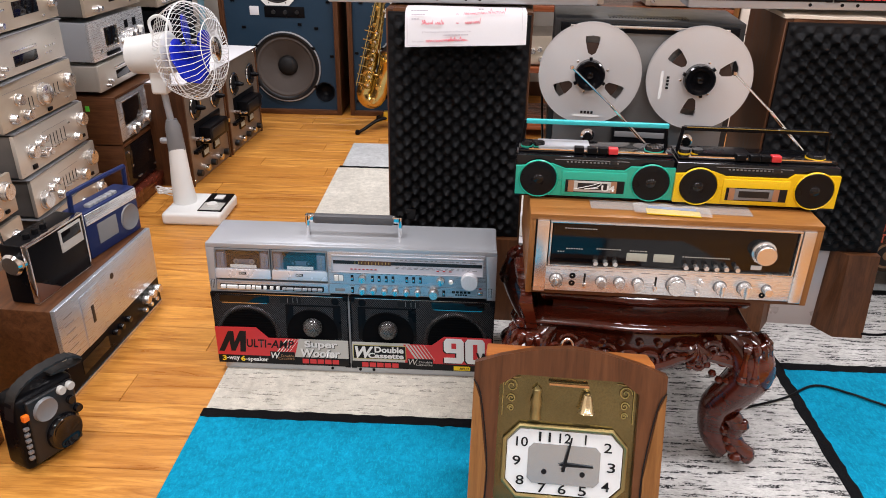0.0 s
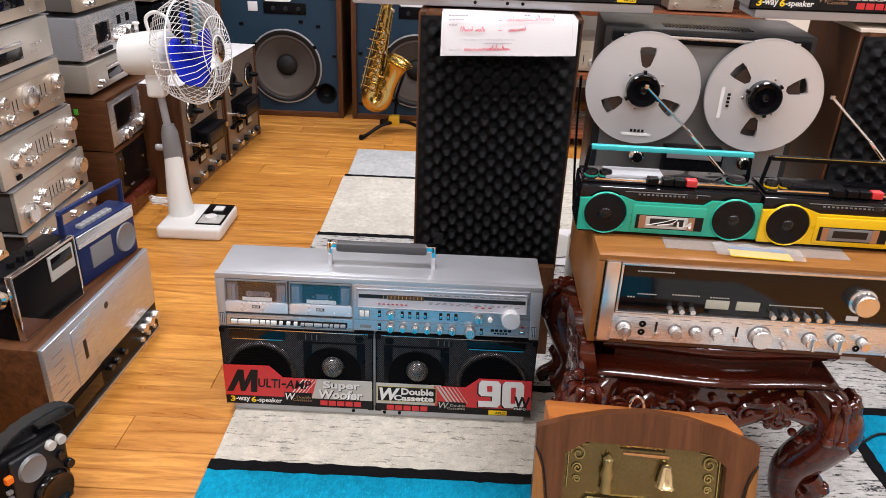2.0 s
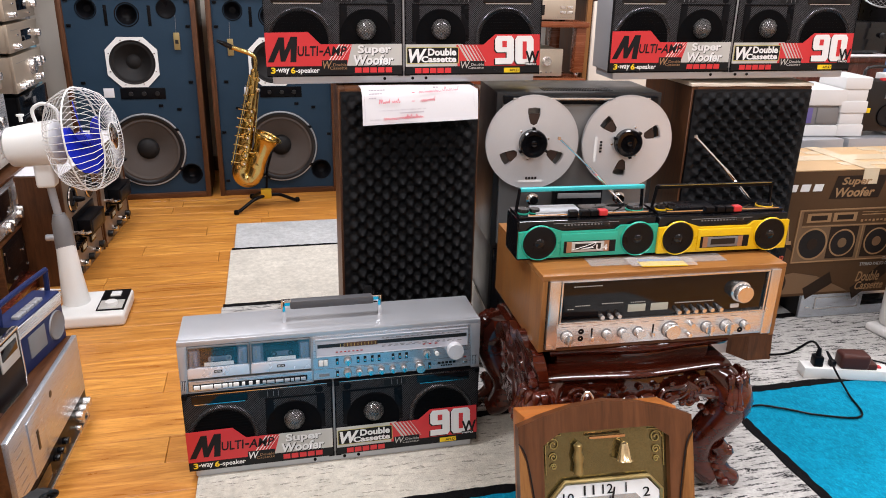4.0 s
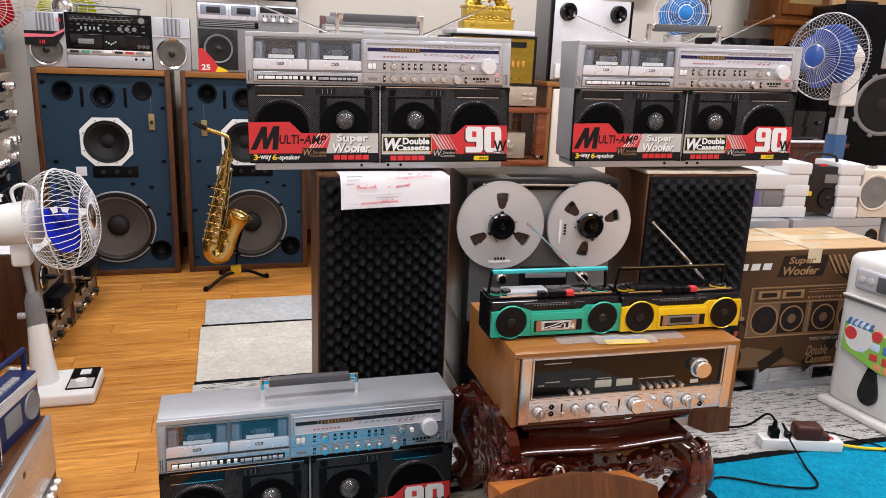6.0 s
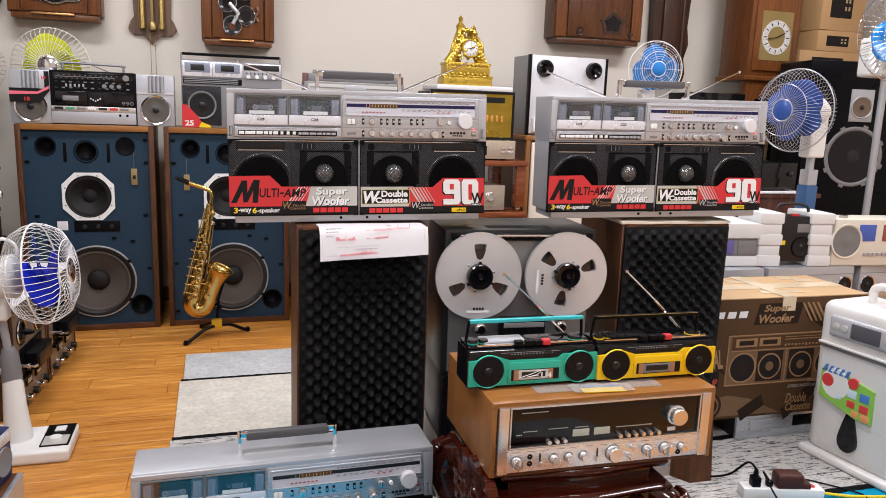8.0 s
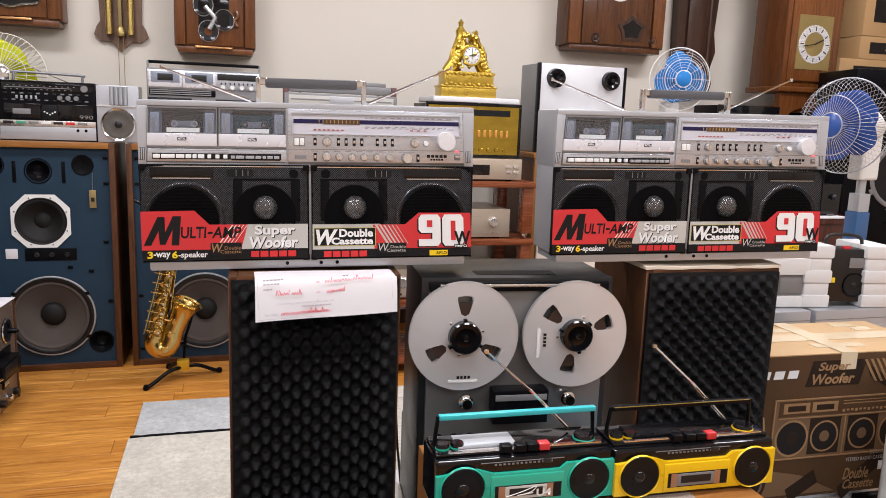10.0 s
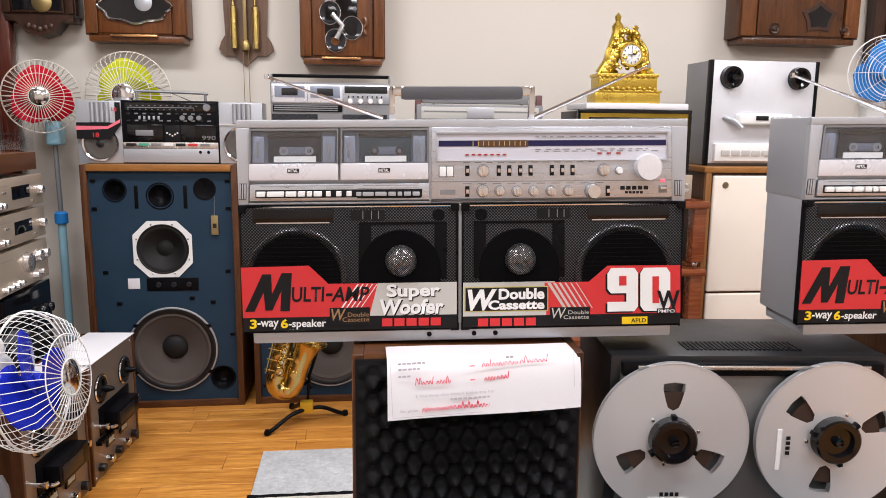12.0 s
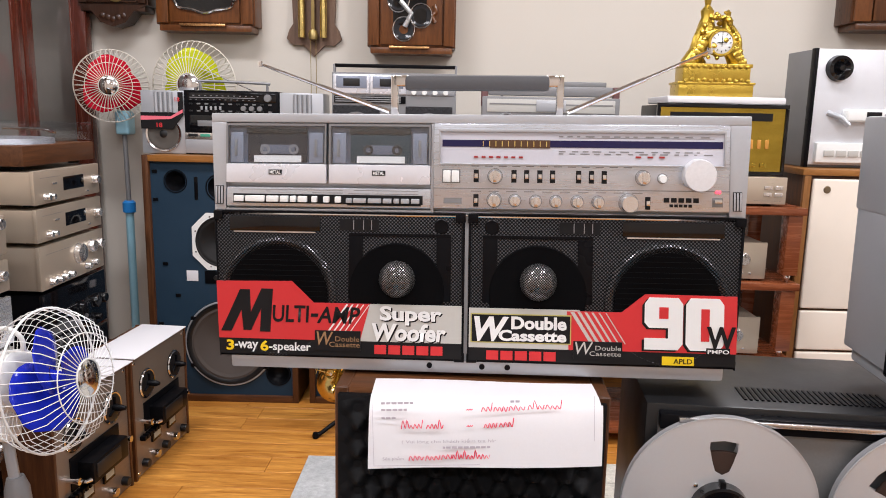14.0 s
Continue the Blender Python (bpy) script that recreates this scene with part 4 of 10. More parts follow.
def receiver(m):
    t = thing("stereo_receiver", m, "silver stereo receiver in a honey wood case on a carved stool", "receiver")
    W, D, HT = 0.285, 0.36, 0.178
    part("case_top", box(bms(), -W, W, 0.004, D, HT - 0.012, HT, 0.002), HONEY, t, "honey-coloured veneer top")
    for s in (-1, 1):
        part("case_side", box(bms(), min(s * W, s * (W - 0.012)), max(s * W, s * (W - 0.012)), 0.004, D, 0, HT - 0.012, 0.0015), HONEY_Z, t)
    part("case_base", box(bms(), -W + 0.012, W - 0.012, 0.006, D, 0, 0.01), WALNUT, t)
    part("chassis", box(bms(), -W + 0.012, W - 0.012, 0.02, D - 0.01, 0.01, HT - 0.012), DARK, t)
    f = part("faceplate", box(bms(), -0.262, 0.262, 0.0, 0.02, 0.01, 0.066, 0.002), ALU_W, t, "brushed silver faceplate")
    for s in (-1, 1):
        part("end_strip", box(bms(), s * 0.258 - 0.012, s * 0.258 + 0.012, -0.003, 0.02, 0.008, 0.168, 0.002), BRIGHT, t, "silver end strip")
    g = part("dial_glass", box(bms(), -0.238, 0.238, 0.003, 0.02, 0.07, 0.164, 0.001), BLACK_GL, t, "black dial glass")
    b = bms()
    for q in ((-0.244, 0.244, 0.163, 0.167), (-0.244, 0.244, 0.066, 0.070), (-0.244, -0.240, 0.07, 0.163), (0.240, 0.244, 0.07, 0.163)):
        box(b, q[0], q[1], -0.002, 0.02, q[2], q[3], 0.0008)
    part("glass_frame", b, BRIGHT, g)
    kx = lambda c: (c - 578) * 0.000553
    for c0, c1 in ((420, 494), (517, 590)):
        part("meter", box(bms(), kx(c0), kx(c1), 0.0012, 0.004, 0.085, 0.102, 0.0005), METER, g, "pale meter window")
    b = bms()
    for c0, c1, z in ((190, 300, 0.15), (200, 260, 0.105), (170, 195, 0.098), (310, 400, 0.107), (430, 490, 0.106), (620, 790, 0.098)):
        x = c0
        while x < c1:
            box(b, kx(x), kx(x + 6), 0.0022, 0.004, z, z + 0.0018)
            x += 9
    part("printing", b, PGREY, g)
    for c in (309, 345, 380, 634, 671, 707, 743, 778, 817):
        part("small_knob", lathe(bms(), knob_profile(0.0052, 0.013), (kx(c), 0.003, 0.080), "y", 14), BRIGHT, g)
    part("preset_tag", box(bms(), kx(868), kx(905), 0.0015, 0.004, 0.078, 0.087), PWHITE, g)
    part("tuning_knob", lathe(bms(), [(0, 0), (0.024, 0), (0.024, 0.006), (0.0205, 0.008), (0.0205, 0.022), (0.019, 0.024), (0, 0.0235)], (kx(900), 0.003, 0.118), "y", 36), BRIGHT, t, "large silver tuning knob")
    for c, r in ((172, 0.0125), (338, 0.0105), (405, 0.0105), (472, 0.0105), (610, 0.0185), (770, 0.012), (857, 0.0135), (937, 0.0085)):
        k = part("knob", lathe(bms(), knob_profile(r, 0.02), (kx(c), 0.0, 0.037), "y", 26), BRIGHT, t)
        part("ring", lathe(bms(), [(r, 0), (r + 0.002, 0), (r + 0.002, 0.001), (r, 0.001)], (kx(c), 0.0, 0.037), "y", 26), SILVER_DK, k)
        if c in (770, 857, 172):
            part("bar", box(bms(), kx(c) - 0.003, kx(c) + 0.003, -0.026, -0.018, 0.037 - r, 0.037 + r, 0.001), BRIGHT, k)
    for c in (277, 537):
        sw = part("slider", box(bms(), kx(c) - 0.002, kx(c) + 0.002, -0.0005, 0.001, 0.02, 0.052), PBLACK, t)
        part("lever", box(bms(), kx(c) - 0.0035, kx(c) + 0.0035, -0.008, 0.0, 0.022, 0.033, 0.001), BRIGHT, sw)
    for c in (697, 690):
        part("toggle", lathe(bms(), knob_profile(0.0055, 0.016), (kx(c), 0.0, 0.048 if c == 697 else 0.024), "y", 14), BRIGHT, t)
    for z in (0.029, 0.046):
        part("jack", lathe(bms(), [(0, -0.0005), (0.003, 0.0005), (0.0062, 0.0012), (0.0066, 0)], (kx(232), 0.0, z), "y", 16), BLACK, t)
    part("jack", lathe(bms(), [(0, -0.0005), (0.003, 0.0005), (0.0062, 0.0012), (0.0066, 0)], (kx(927), 0.0, 0.022), "y", 16), BLACK, t)
    b = bms()
    for c in range(150, 940, 66):
        box(b, kx(c), kx(c + 34), -0.0004, 0.001, 0.0585, 0.0597)
    part("printing", b, SILVER_DK, t)
    return t


receiver(pose(0.70, -0.318, 0.422, 0, 0, -1.7))


def spiral(cx, cz, r, turns=1.6, y=0.0, flip=1, n=26):
    return [(cx + flip * r * (1 - 0.8 * k / n) * math.cos(turns * math.tau * k / n), y - 0.006 * k / n, cz + r * (1 - 0.8 * k / n) * math.sin(turns * math.tau * k / n)) for k in range(n + 1)]


def carved_stool(m):
    """Polished stool: stepped moulded top, scroll-carved aprons, cabriole legs."""
    t = thing("carved_stool", m, "polished dark red mahogany stool with carved cabriole legs", "stool")
    W, D = 0.222, 0.20

    def slab(w, d, z0, z1, bulge):
        b = bms()
        prof = [(0, z0), (bulge * 0.6, z0 + (z1 - z0) * 0.15), (bulge, z0 + (z1 - z0) * 0.5), (bulge * 0.6, z0 + (z1 - z0) * 0.85), (0, z1)]
        rings = []
        for o, z in prof:
            ring = []
            for k in range(80):
                a = k * math.tau / 80
                c, s = math.cos(a), math.sin(a)
                q = max(abs(c), abs(s))
                wave = 0.008 * math.cos(4 * a) if abs(s) > 0.7 else 0.0
                ring.append(b.verts.new(((w + o) * max(-1, min(1, c / q * 0.999)), (d + o + wave) * max(-1, min(1, s / q * 0.999)), z)))
            rings.append(ring)
        for r0, r1 in zip(rings, rings[1:]):
            for k in range(80):
                b.faces.new((r0[k], r0[(k + 1) % 80], r1[(k + 1) % 80], r1[k]))
        b.faces.new(rings[0][::-1])
        b.faces.new(rings[-1])
        return b

    part("top_board", slab(W - 0.02, D - 0.02, 0.385, 0.42, 0.016), MAHOG, t)
    part("neck_moulding", slab(W - 0.035, D - 0.035, 0.352, 0.387, 0.0), MAHOG, t)
    part("step_moulding", slab(W - 0.006, D - 0.006, 0.328, 0.354, 0.014), MAHOG, t)
    part("rail", slab(W - 0.012, D - 0.012, 0.27, 0.33, 0.004), MAHOG, t)
    for side in (-1, 1):
        b = bms()
        yy = side * (D + 0.004)
        tube(b, smooth_path([(-0.2, yy, 0.27), (-0.12, yy, 0.285), (-0.05, yy, 0.255), (0, yy, 0.24), (0.05, yy, 0.255), (0.12, yy, 0.285), (0.2, yy, 0.27)]), 0.013, 8)
        for cx, f in ((-0.13, 1), (-0.07, -1), (0.07, 1), (0.13, -1), (-0.025, 1), (0.025, -1)):
            tube(b, [(x, yy + side * (y * -1), z) for x, y, z in spiral(cx, 0.277 if abs(cx) > 0.05 else 0.262, 0.024, 1.5, 0.0, f)], 0.0075, 7, 0.004)
        for k in range(9):
            lathe(b, [(0, -0.009), (0.008, -0.004), (0.009, 0.003), (0, 0.009)], (-0.16 + k * 0.04, yy, 0.306), "y", 8)
        part("carved_apron", b, MAHOG, t, "scroll-carved apron")
    for side in (-1, 1):
        b = bms()
        xx = side * (W + 0.002)
        tube(b, smooth_path([(xx, -0.15, 0.27), (xx, -0.08, 0.285), (xx, 0, 0.245), (xx, 0.08, 0.285), (xx, 0.15, 0.27)]), 0.013, 8)
        for cy, f in ((-0.09, 1), (-0.03, -1), (0.03, 1), (0.09, -1)):
            tube(b, [(xx + side * 0.004, x, z) for x, y, z in spiral(cy, 0.278, 0.022, 1.5, 0.0, f)], 0.007, 7, 0.004)
        part("carved_apron", b, MAHOG, t, "scroll-carved apron")
    # flared end panel with a scalloped, scroll-carved outer face
    b = bms()
    ny, nz = 26, 16
    outer, inner = [], []
    for j in range(nz + 1):
        w = j / nz
        ro, ri = [], []
        for i in range(ny + 1):
            u = i / ny
            crest = 0.33 + 0.09 * math.sin(math.pi * min(1, 0.25 + u * 0.8)) + 0.008 * math.sin(u * 26)
            z = 0.14 + (crest - 0.14) * w
            yy = -0.2 + 0.33 * u + 0.012 * math.sin(w * 5)
            xx = -0.212 - 0.035 * w ** 2 - 0.01 * math.sin(math.pi * u)
            relief = 0.006 * math.sin(u * 21 + 3 * math.sin(w * 6)) * math.sin(w * 17 + 2 * math.sin(u * 8))
            ro.append(b.verts.new((xx - 0.012 - relief, yy, z)))
            ri.append(b.verts.new((xx + 0.012, yy, z)))
        outer.append(ro), inner.append(ri)
    for j in range(nz):
        for i in range(ny):
            b.faces.new((outer[j][i], outer[j + 1][i], outer[j + 1][i + 1], outer[j][i + 1]))
            b.faces.new((inner[j][i], inner[j][i + 1], inner[j + 1][i + 1], inner[j + 1][i]))
        b.faces.new((outer[j][0], inner[j][0], inner[j + 1][0], outer[j + 1][0]))
        b.faces.new((outer[j][ny], outer[j + 1][ny], inner[j + 1][ny], inner[j][ny]))
    for i in range(ny):
        b.faces.new((outer[nz][i], inner[nz][i], inner[nz][i + 1], outer[nz][i + 1]))
        b.faces.new((outer[0][i], outer[0][i + 1], inner[0][i + 1], inner[0][i]))
    wing = part("carved_wing", b, MAHOG, t, "flared end panel with leaf carving")
    b = bms()
    for cy, cz, r, f in ((-0.17, 0.2, 0.03, 1), (-0.16, 0.28, 0.026, -1), (-0.11, 0.235, 0.03, 1), (-0.09, 0.325, 0.03, -1), (-0.03, 0.27, 0.03, 1), (-0.02, 0.36, 0.024, -1), (0.04, 0.31, 0.028, 1), (0.08, 0.25, 0.024, -1), (-0.03, 0.19, 0.024, -1)):
        xx = -0.226 - 0.035 * ((cz - 0.14) / 0.25) ** 2
        tube(b, [(xx + y, cy + (x - cy), z) for x, y, z in spiral(cy, cz, r, 1.5, 0.0, f)], 0.0075, 7, 0.004)
    for k in range(9):
        u = k / 8
        lathe(b, [(0, -0.012), (0.011, -0.006), (0.013, 0), (0.01, 0.007), (0, 0.012)], (-0.226 - 0.03 * u, -0.2, 0.15 + 0.19 * u), "z", 9)
    part("scroll_relief", b, MAHOG, wing, "carved scrolls")
    # dense leaf carving beside the legs, on the long aprons
    def bulb(b, x, y, z, r):
        lathe(b, [(0, -r), (r * 0.75, -r * 0.62), (r, 0), (r * 0.75, r * 0.62), (0, r)], (x, y, z), "z", 10)

    for sx in (-1, 1):
        for sy in (-1, 1):
            yy = sy * (D + 0.006)
            b = bms()
            for k in range(7):
                a = 0.25 + k * 0.36
                x0, z0 = sx * 0.118, 0.312
                x1, z1 = x0 + sx * 0.045 * math.cos(a) * -1, z0 - 0.05 * math.sin(a)
                tube(b, smooth_path([(x0, yy, z0), ((x0 + x1) / 2 + sx * 0.006, yy + sy * 0.009, (z0 + z1) / 2), (x1, yy + sy * 0.002, z1)], 4), [0.004, 0.005, 0.006, 0.007, 0.0075, 0.0075, 0.007, 0.006, 0.004], 7)
            for k in range(11):
                u = k / 10
                a = math.pi * (0.04 + 0.62 * u)
                bulb(b, sx * (0.225 - 0.075 * math.sin(a) - 0.05 * u), yy + sy * 0.001, 0.232 + 0.05 * u - 0.018 * math.sin(u * math.pi * 3), 0.0095 - 0.002 * u)
            for cx, cz, r, f in ((0.15, 0.3, 0.021, 1), (0.178, 0.278, 0.02, -1), (0.13, 0.262, 0.017, 1)):
                tube(b, [(sx * x, yy + sy * -y, z) for x, y, z in spiral(cx, cz, r, 1.6, 0.0, f)], 0.0065, 7, 0.0035)
            part("leaf_carving", b, MAHOG, t, "carved leaves beside the leg")
            path = smooth_path([(sx * 0.19, sy * 0.158, 0.318), (sx * 0.225, sy * 0.182, 0.292), (sx * 0.245, sy * 0.2, 0.25), (sx * 0.226, sy * 0.188, 0.19), (sx * 0.2, sy * 0.176, 0.135), (sx * 0.2, sy * 0.176, 0.085), (sx * 0.216, sy * 0.188, 0.048), (sx * 0.234, sy * 0.2, 0.034)], 5)
            rr = []
            for i in range(len(path)):
                u = i / (len(path) - 1)
                rr.append(0.03 + 0.018 * min(1.0, u / 0.22) - 0.011 * max(0.0, min(1.0, (u - 0.3) / 0.35)) if u < 0.78 else 0.037 - 0.006 * (u - 0.78) / 0.22)
            leg = part("leg", tube(bms(), path, rr, 18), MAHOG, t, "cabriole leg with a scrolled foot")
            b = bms()
            # drooping leaf lobes round the knee, each ending in a bead
            for k in range(6):
                a = (k - 2.5) * 0.44
                dx, dy = sx * math.sin(0.8 + a), sy * math.cos(0.8 + a)
                cx, cy = sx * 0.23, sy * 0.184
                lobe = [(cx + dx * r, cy + dy * r, z) for r, z in ((0.03, 0.318), (0.044, 0.31), (0.05, 0.29), (0.054, 0.268), (0.056, 0.256))]
                tube(b, smooth_path(lobe, 3), [0.009, 0.011, 0.011, 0.0095, 0.007, 0.006, 0.006, 0.0075, 0.009, 0.0105, 0.011, 0.011, 0.009][:len(smooth_path(lobe, 3))], 8)
                bulb(b, cx + dx * 0.058, cy + dy * 0.058, 0.25, 0.0125)
            for k in range(3):
                tube(b, smooth_path([(sx * (0.236 + 0.01 * k), sy * (0.232 - 0.012 * k), 0.262), (sx * (0.246 + 0.008 * k), sy * (0.236 - 0.01 * k), 0.225), (sx * (0.228 + 0.006 * k), sy * (0.222 - 0.008 * k), 0.175 - 0.01 * k)], 5), 0.0075, 8, 0.003)
            part("knee_carving", b, MAHOG, leg, "carved acanthus knee")
            b = bms()
            tube(b, smooth_path([(sx * 0.222, sy * 0.205, 0.13), (sx * 0.236, sy * 0.212, 0.11), (sx * 0.232, sy * 0.212, 0.085), (sx * 0.248, sy * 0.218, 0.058), (sx * 0.27, sy * 0.222, 0.04), (sx * 0.264, sy * 0.222, 0.024)], 5), 0.021, 10, 0.015)
            bulb(b, sx * 0.244, sy * 0.216, 0.114, 0.018)
            for k in range(4):
                bulb(b, sx * (0.214 + 0.009 * k), sy * (0.21 + 0.006 * k), 0.092 - 0.019 * k, 0.013 + 0.001 * k)
            part("foot_scroll", b, MAHOG, leg)
    return t


carved_stool(pose(0.672, -0.11, 0.006, 0, 0, -1.5))


# ---- small radio cassettes ----
CONE_GLOSS = mat("satin_black_cone", (0.006, 0.006, 0.007), 0.3, 0.0, 0.2, 30.0, 0.3, 400.0)


BRASS_LINE = mat("brass_line", (0.3, 0.2, 0.02), 0.4, 0.3)


def small_radio(m, col, label, trim):
    C = mat("radio_" + trim, col, 0.3, 0.0, 0.06, coat=0.3)
    t = thing("radio_cassette", m, label, "radio", "small radio cassettes")
    W, HT, D = 0.166, 0.088, 0.105
    part("body", box(bms(), -W, W, 0.004, D, 0.0, 0.094, 0.006), BLACK_GL, t)
    part("front_face", poly(bms(), [(-W, 0.008), (-W, 0.07), (-W + 0.075, 0.078), (-0.062, 0.068), (0.062, 0.068), (0.075, 0.078), (W, 0.078), (W, 0.008)], -0.003, 0.006), C, t, trim + " front", smooth=False)
    for s in (-1, 1):
        sp = part("speaker", lathe(bms(), [(0.0375, 0), (0.039, 0.002), (0.0402, 0.004), (0.0415, 0.002), (0.0415, 0)], (s * 0.118, -0.003, 0.045), "y", 40), C, t, trim + " speaker ring")
        part("speaker_mesh", lathe(bms(), [(0, 0.0025), (0.012, 0.0035), (0.025, 0.0012), (0.037, 0.003), (0.0385, 0.002)], (s * 0.118, -0.003, 0.045), "y", 36), CONE_GLOSS, sp)
        part("speaker_cap", lathe(bms(), [(0.011, 0.003), (0.008, 0.006), (0, 0.0075)], (s * 0.118, -0.003, 0.045), "y", 18), BLACK_GL, sp)
    d = part("cassette_door", box(bms(), -0.068, 0.068, -0.0052, 0.0, 0.011, 0.064, 0.002), C, t)
    part("window_recess", box(bms(), -0.06, 0.064, -0.006, -0.004, 0.018, 0.046), PBLACK, d)
    b = bms()
    for x in (-0.048, 0.042):
        box(b, x - 0.006, x + 0.006, -0.0068, -0.005, 0.019, 0.045)
    part("window_cheek", b, mat("bronze_foil", (0.42, 0.26, 0.17), 0.3, 0.6), d)
    part("window", box(bms(), -0.042, 0.036, -0.007, -0.005, 0.02, 0.044, 0.0008), SILVER_DK if trim == "yellow" else PGREY, d, "small cassette window")
    part("tape", box(bms(), -0.034, 0.028, -0.0076, -0.0062, 0.026, 0.04), DARK, d)
    if trim == "green":
        b = bms()
        tube(b, smooth_path([(-0.04, -0.0082, 0.026), (-0.01, -0.0082, 0.034), (0.015, -0.0082, 0.042), (0.006, -0.0082, 0.032), (-0.02, -0.0082, 0.027), (0.01, -0.0082, 0.03)]), 0.0008, 5)
        part("decal", b, PWHITE, d, "white swash decal")
        lettering("U4", 0.016, 0.044, 0.023, 0.037, -0.0088, PWHITE, d, bold=0.03)
    b = bms()
    for k in range(14):
        box(b, -0.06 + k * 0.008, -0.056 + k * 0.008, 0.0022, 0.005, 0.081, 0.0835)
    box(b, -0.085, 0.07, 0.0024, 0.005, 0.0862, 0.087)
    part("dial_scale", b, SILVER_DK, t)
    part("pointer", box(bms(), 0.03, 0.045, 0.0005, 0.006, 0.079, 0.088, 0.001), DARK, t)
    # top deck
    dk = part("top_deck", box(bms(), -W + 0.004, W - 0.004, 0.02, D - 0.006, 0.094, 0.1, 0.002), BLACK_GL, t)
    part("bright_strip", box(bms(), -0.14, 0.15, 0.022, 0.03, 0.1, 0.1025), CHROME, dk)
    part("cassette_lid", box(bms(), -0.12, -0.01, 0.032, 0.085, 0.1, 0.106, 0.002), SILVER, dk) if trim == "green" else part("cassette_lid", box(bms(), -0.12, -0.01, 0.032, 0.085, 0.1, 0.106, 0.002), BLACK, dk)
    for k, x in enumerate((-0.045, -0.018, 0.004, 0.026)):
        part("function_key", box(bms(), x, x + 0.02, 0.012, 0.03, 0.098, 0.111, 0.002), RED if k == 3 else BLACK, dk)
    for x, r in ((-0.145, 0.012), (-0.118, 0.012), (0.125, 0.019)):
        k = part("dial_knob", lathe(bms(), [(0, 0), (r, 0), (r, 0.008), (r * 0.9, 0.011), (0, 0.011)], (x, 0.045, 0.1), "z", 24), BLACK_GL, dk)
        part("ring", lathe(bms(), [(r * 1.05, 0), (r * 1.08, 0.001), (r * 1.05, 0.0035), (r, 0.0035)], (x, 0.045, 0.1), "z", 24), C, k)
    h = part("handle", box(bms(), -W + 0.018, W - 0.012, 0.06, 0.072, 0.145, 0.154, 0.002), mat("handle_turquoise", (0.03, 0.42, 0.45), 0.4) if trim == "green" else BLACK, t)
    if trim != "green":
        part("handle_line", box(bms(), -W + 0.022, W - 0.02, 0.0592, 0.0605, 0.1525, 0.1535), BRASS_LINE, h)
    for s in (-1, 1):
        part("handle_arm", tube(bms(), [(s * (W - 0.01), 0.07, 0.085), (s * (W - 0.017), 0.066, 0.152)], 0.004, 8), BLACK, h)
    b = tube(bms(), [(0.112, 0.085, 0.104), (0.03, 0.082, 0.185)], 0.0032, 8)
    tube(b, [(0.03, 0.082, 0.185), (-0.058, 0.08, 0.262)], 0.0022, 8)
    lathe(b, [(0, -0.004), (0.0042, -0.002), (0.0042, 0.004), (0, 0.005)], (-0.06, 0.08, 0.263), "z", 8)
    part("antenna", b, CHROME, t, "extended chrome aerial")
    return t


small_radio(pose(0.546, -0.226, 0.602, 0, 0, -2) @ Matrix.Scale(0.965, 4), (0.015, 0.36, 0.25), "sea-green radio cassette with raised handle on the receiver", "green")
small_radio(pose(0.866, -0.245, 0.602, 0, 0, -2) @ Matrix.Scale(0.965, 4), (0.72, 0.46, 0.005), "yellow radio cassette with raised handle on the receiver", "yellow")

# things lying on the receiver
bag = thing("plastic_bag", pose(0.70, -0.262, 0.6015, 0, 0, -6), "clear zip bag holding a yellow card on the receiver", "bag")
b = bms()
g = [[b.verts.new((-0.075 + 0.15 * i / 10, -0.04 + 0.05 * j / 6, 0.004 + 0.0025 * math.sin(i * 1.9 + j) * math.sin(j * 1.3))) for i in range(11)] for j in range(7)]
for j in range(6):
    for i in range(10):
        b.faces.new((g[j][i], g[j][i + 1], g[j + 1][i + 1], g[j + 1][i]))
film = mat("milky_film", (0.6, 0.58, 0.56), 0.2, 0.0, 0.1)
film.node_tree.nodes["Principled BSDF"].inputs["Alpha"].default_value = 0.35
part("film", b, film, bag, "crumpled clear film")
part("card", box(bms(), -0.05, 0.055, -0.036, -0.008, 0.0, 0.0014), YELLOW, bag, "yellow card")
part("picture_strip", box(bms(), -0.045, 0.05, -0.006, 0.006, 0.0, 0.0014), mat("blue_card", (0.12, 0.2, 0.38), 0.4), bag)
sheet = one("plastic_sheet", box(bms(), -0.16, 0.16, -0.025, 0.02, 0.0, 0.0012), film, pose(0.70, -0.252, 0.6, 0, 0, -3), "clear plastic sleeve lying under a bag on the receiver", "sleeve")


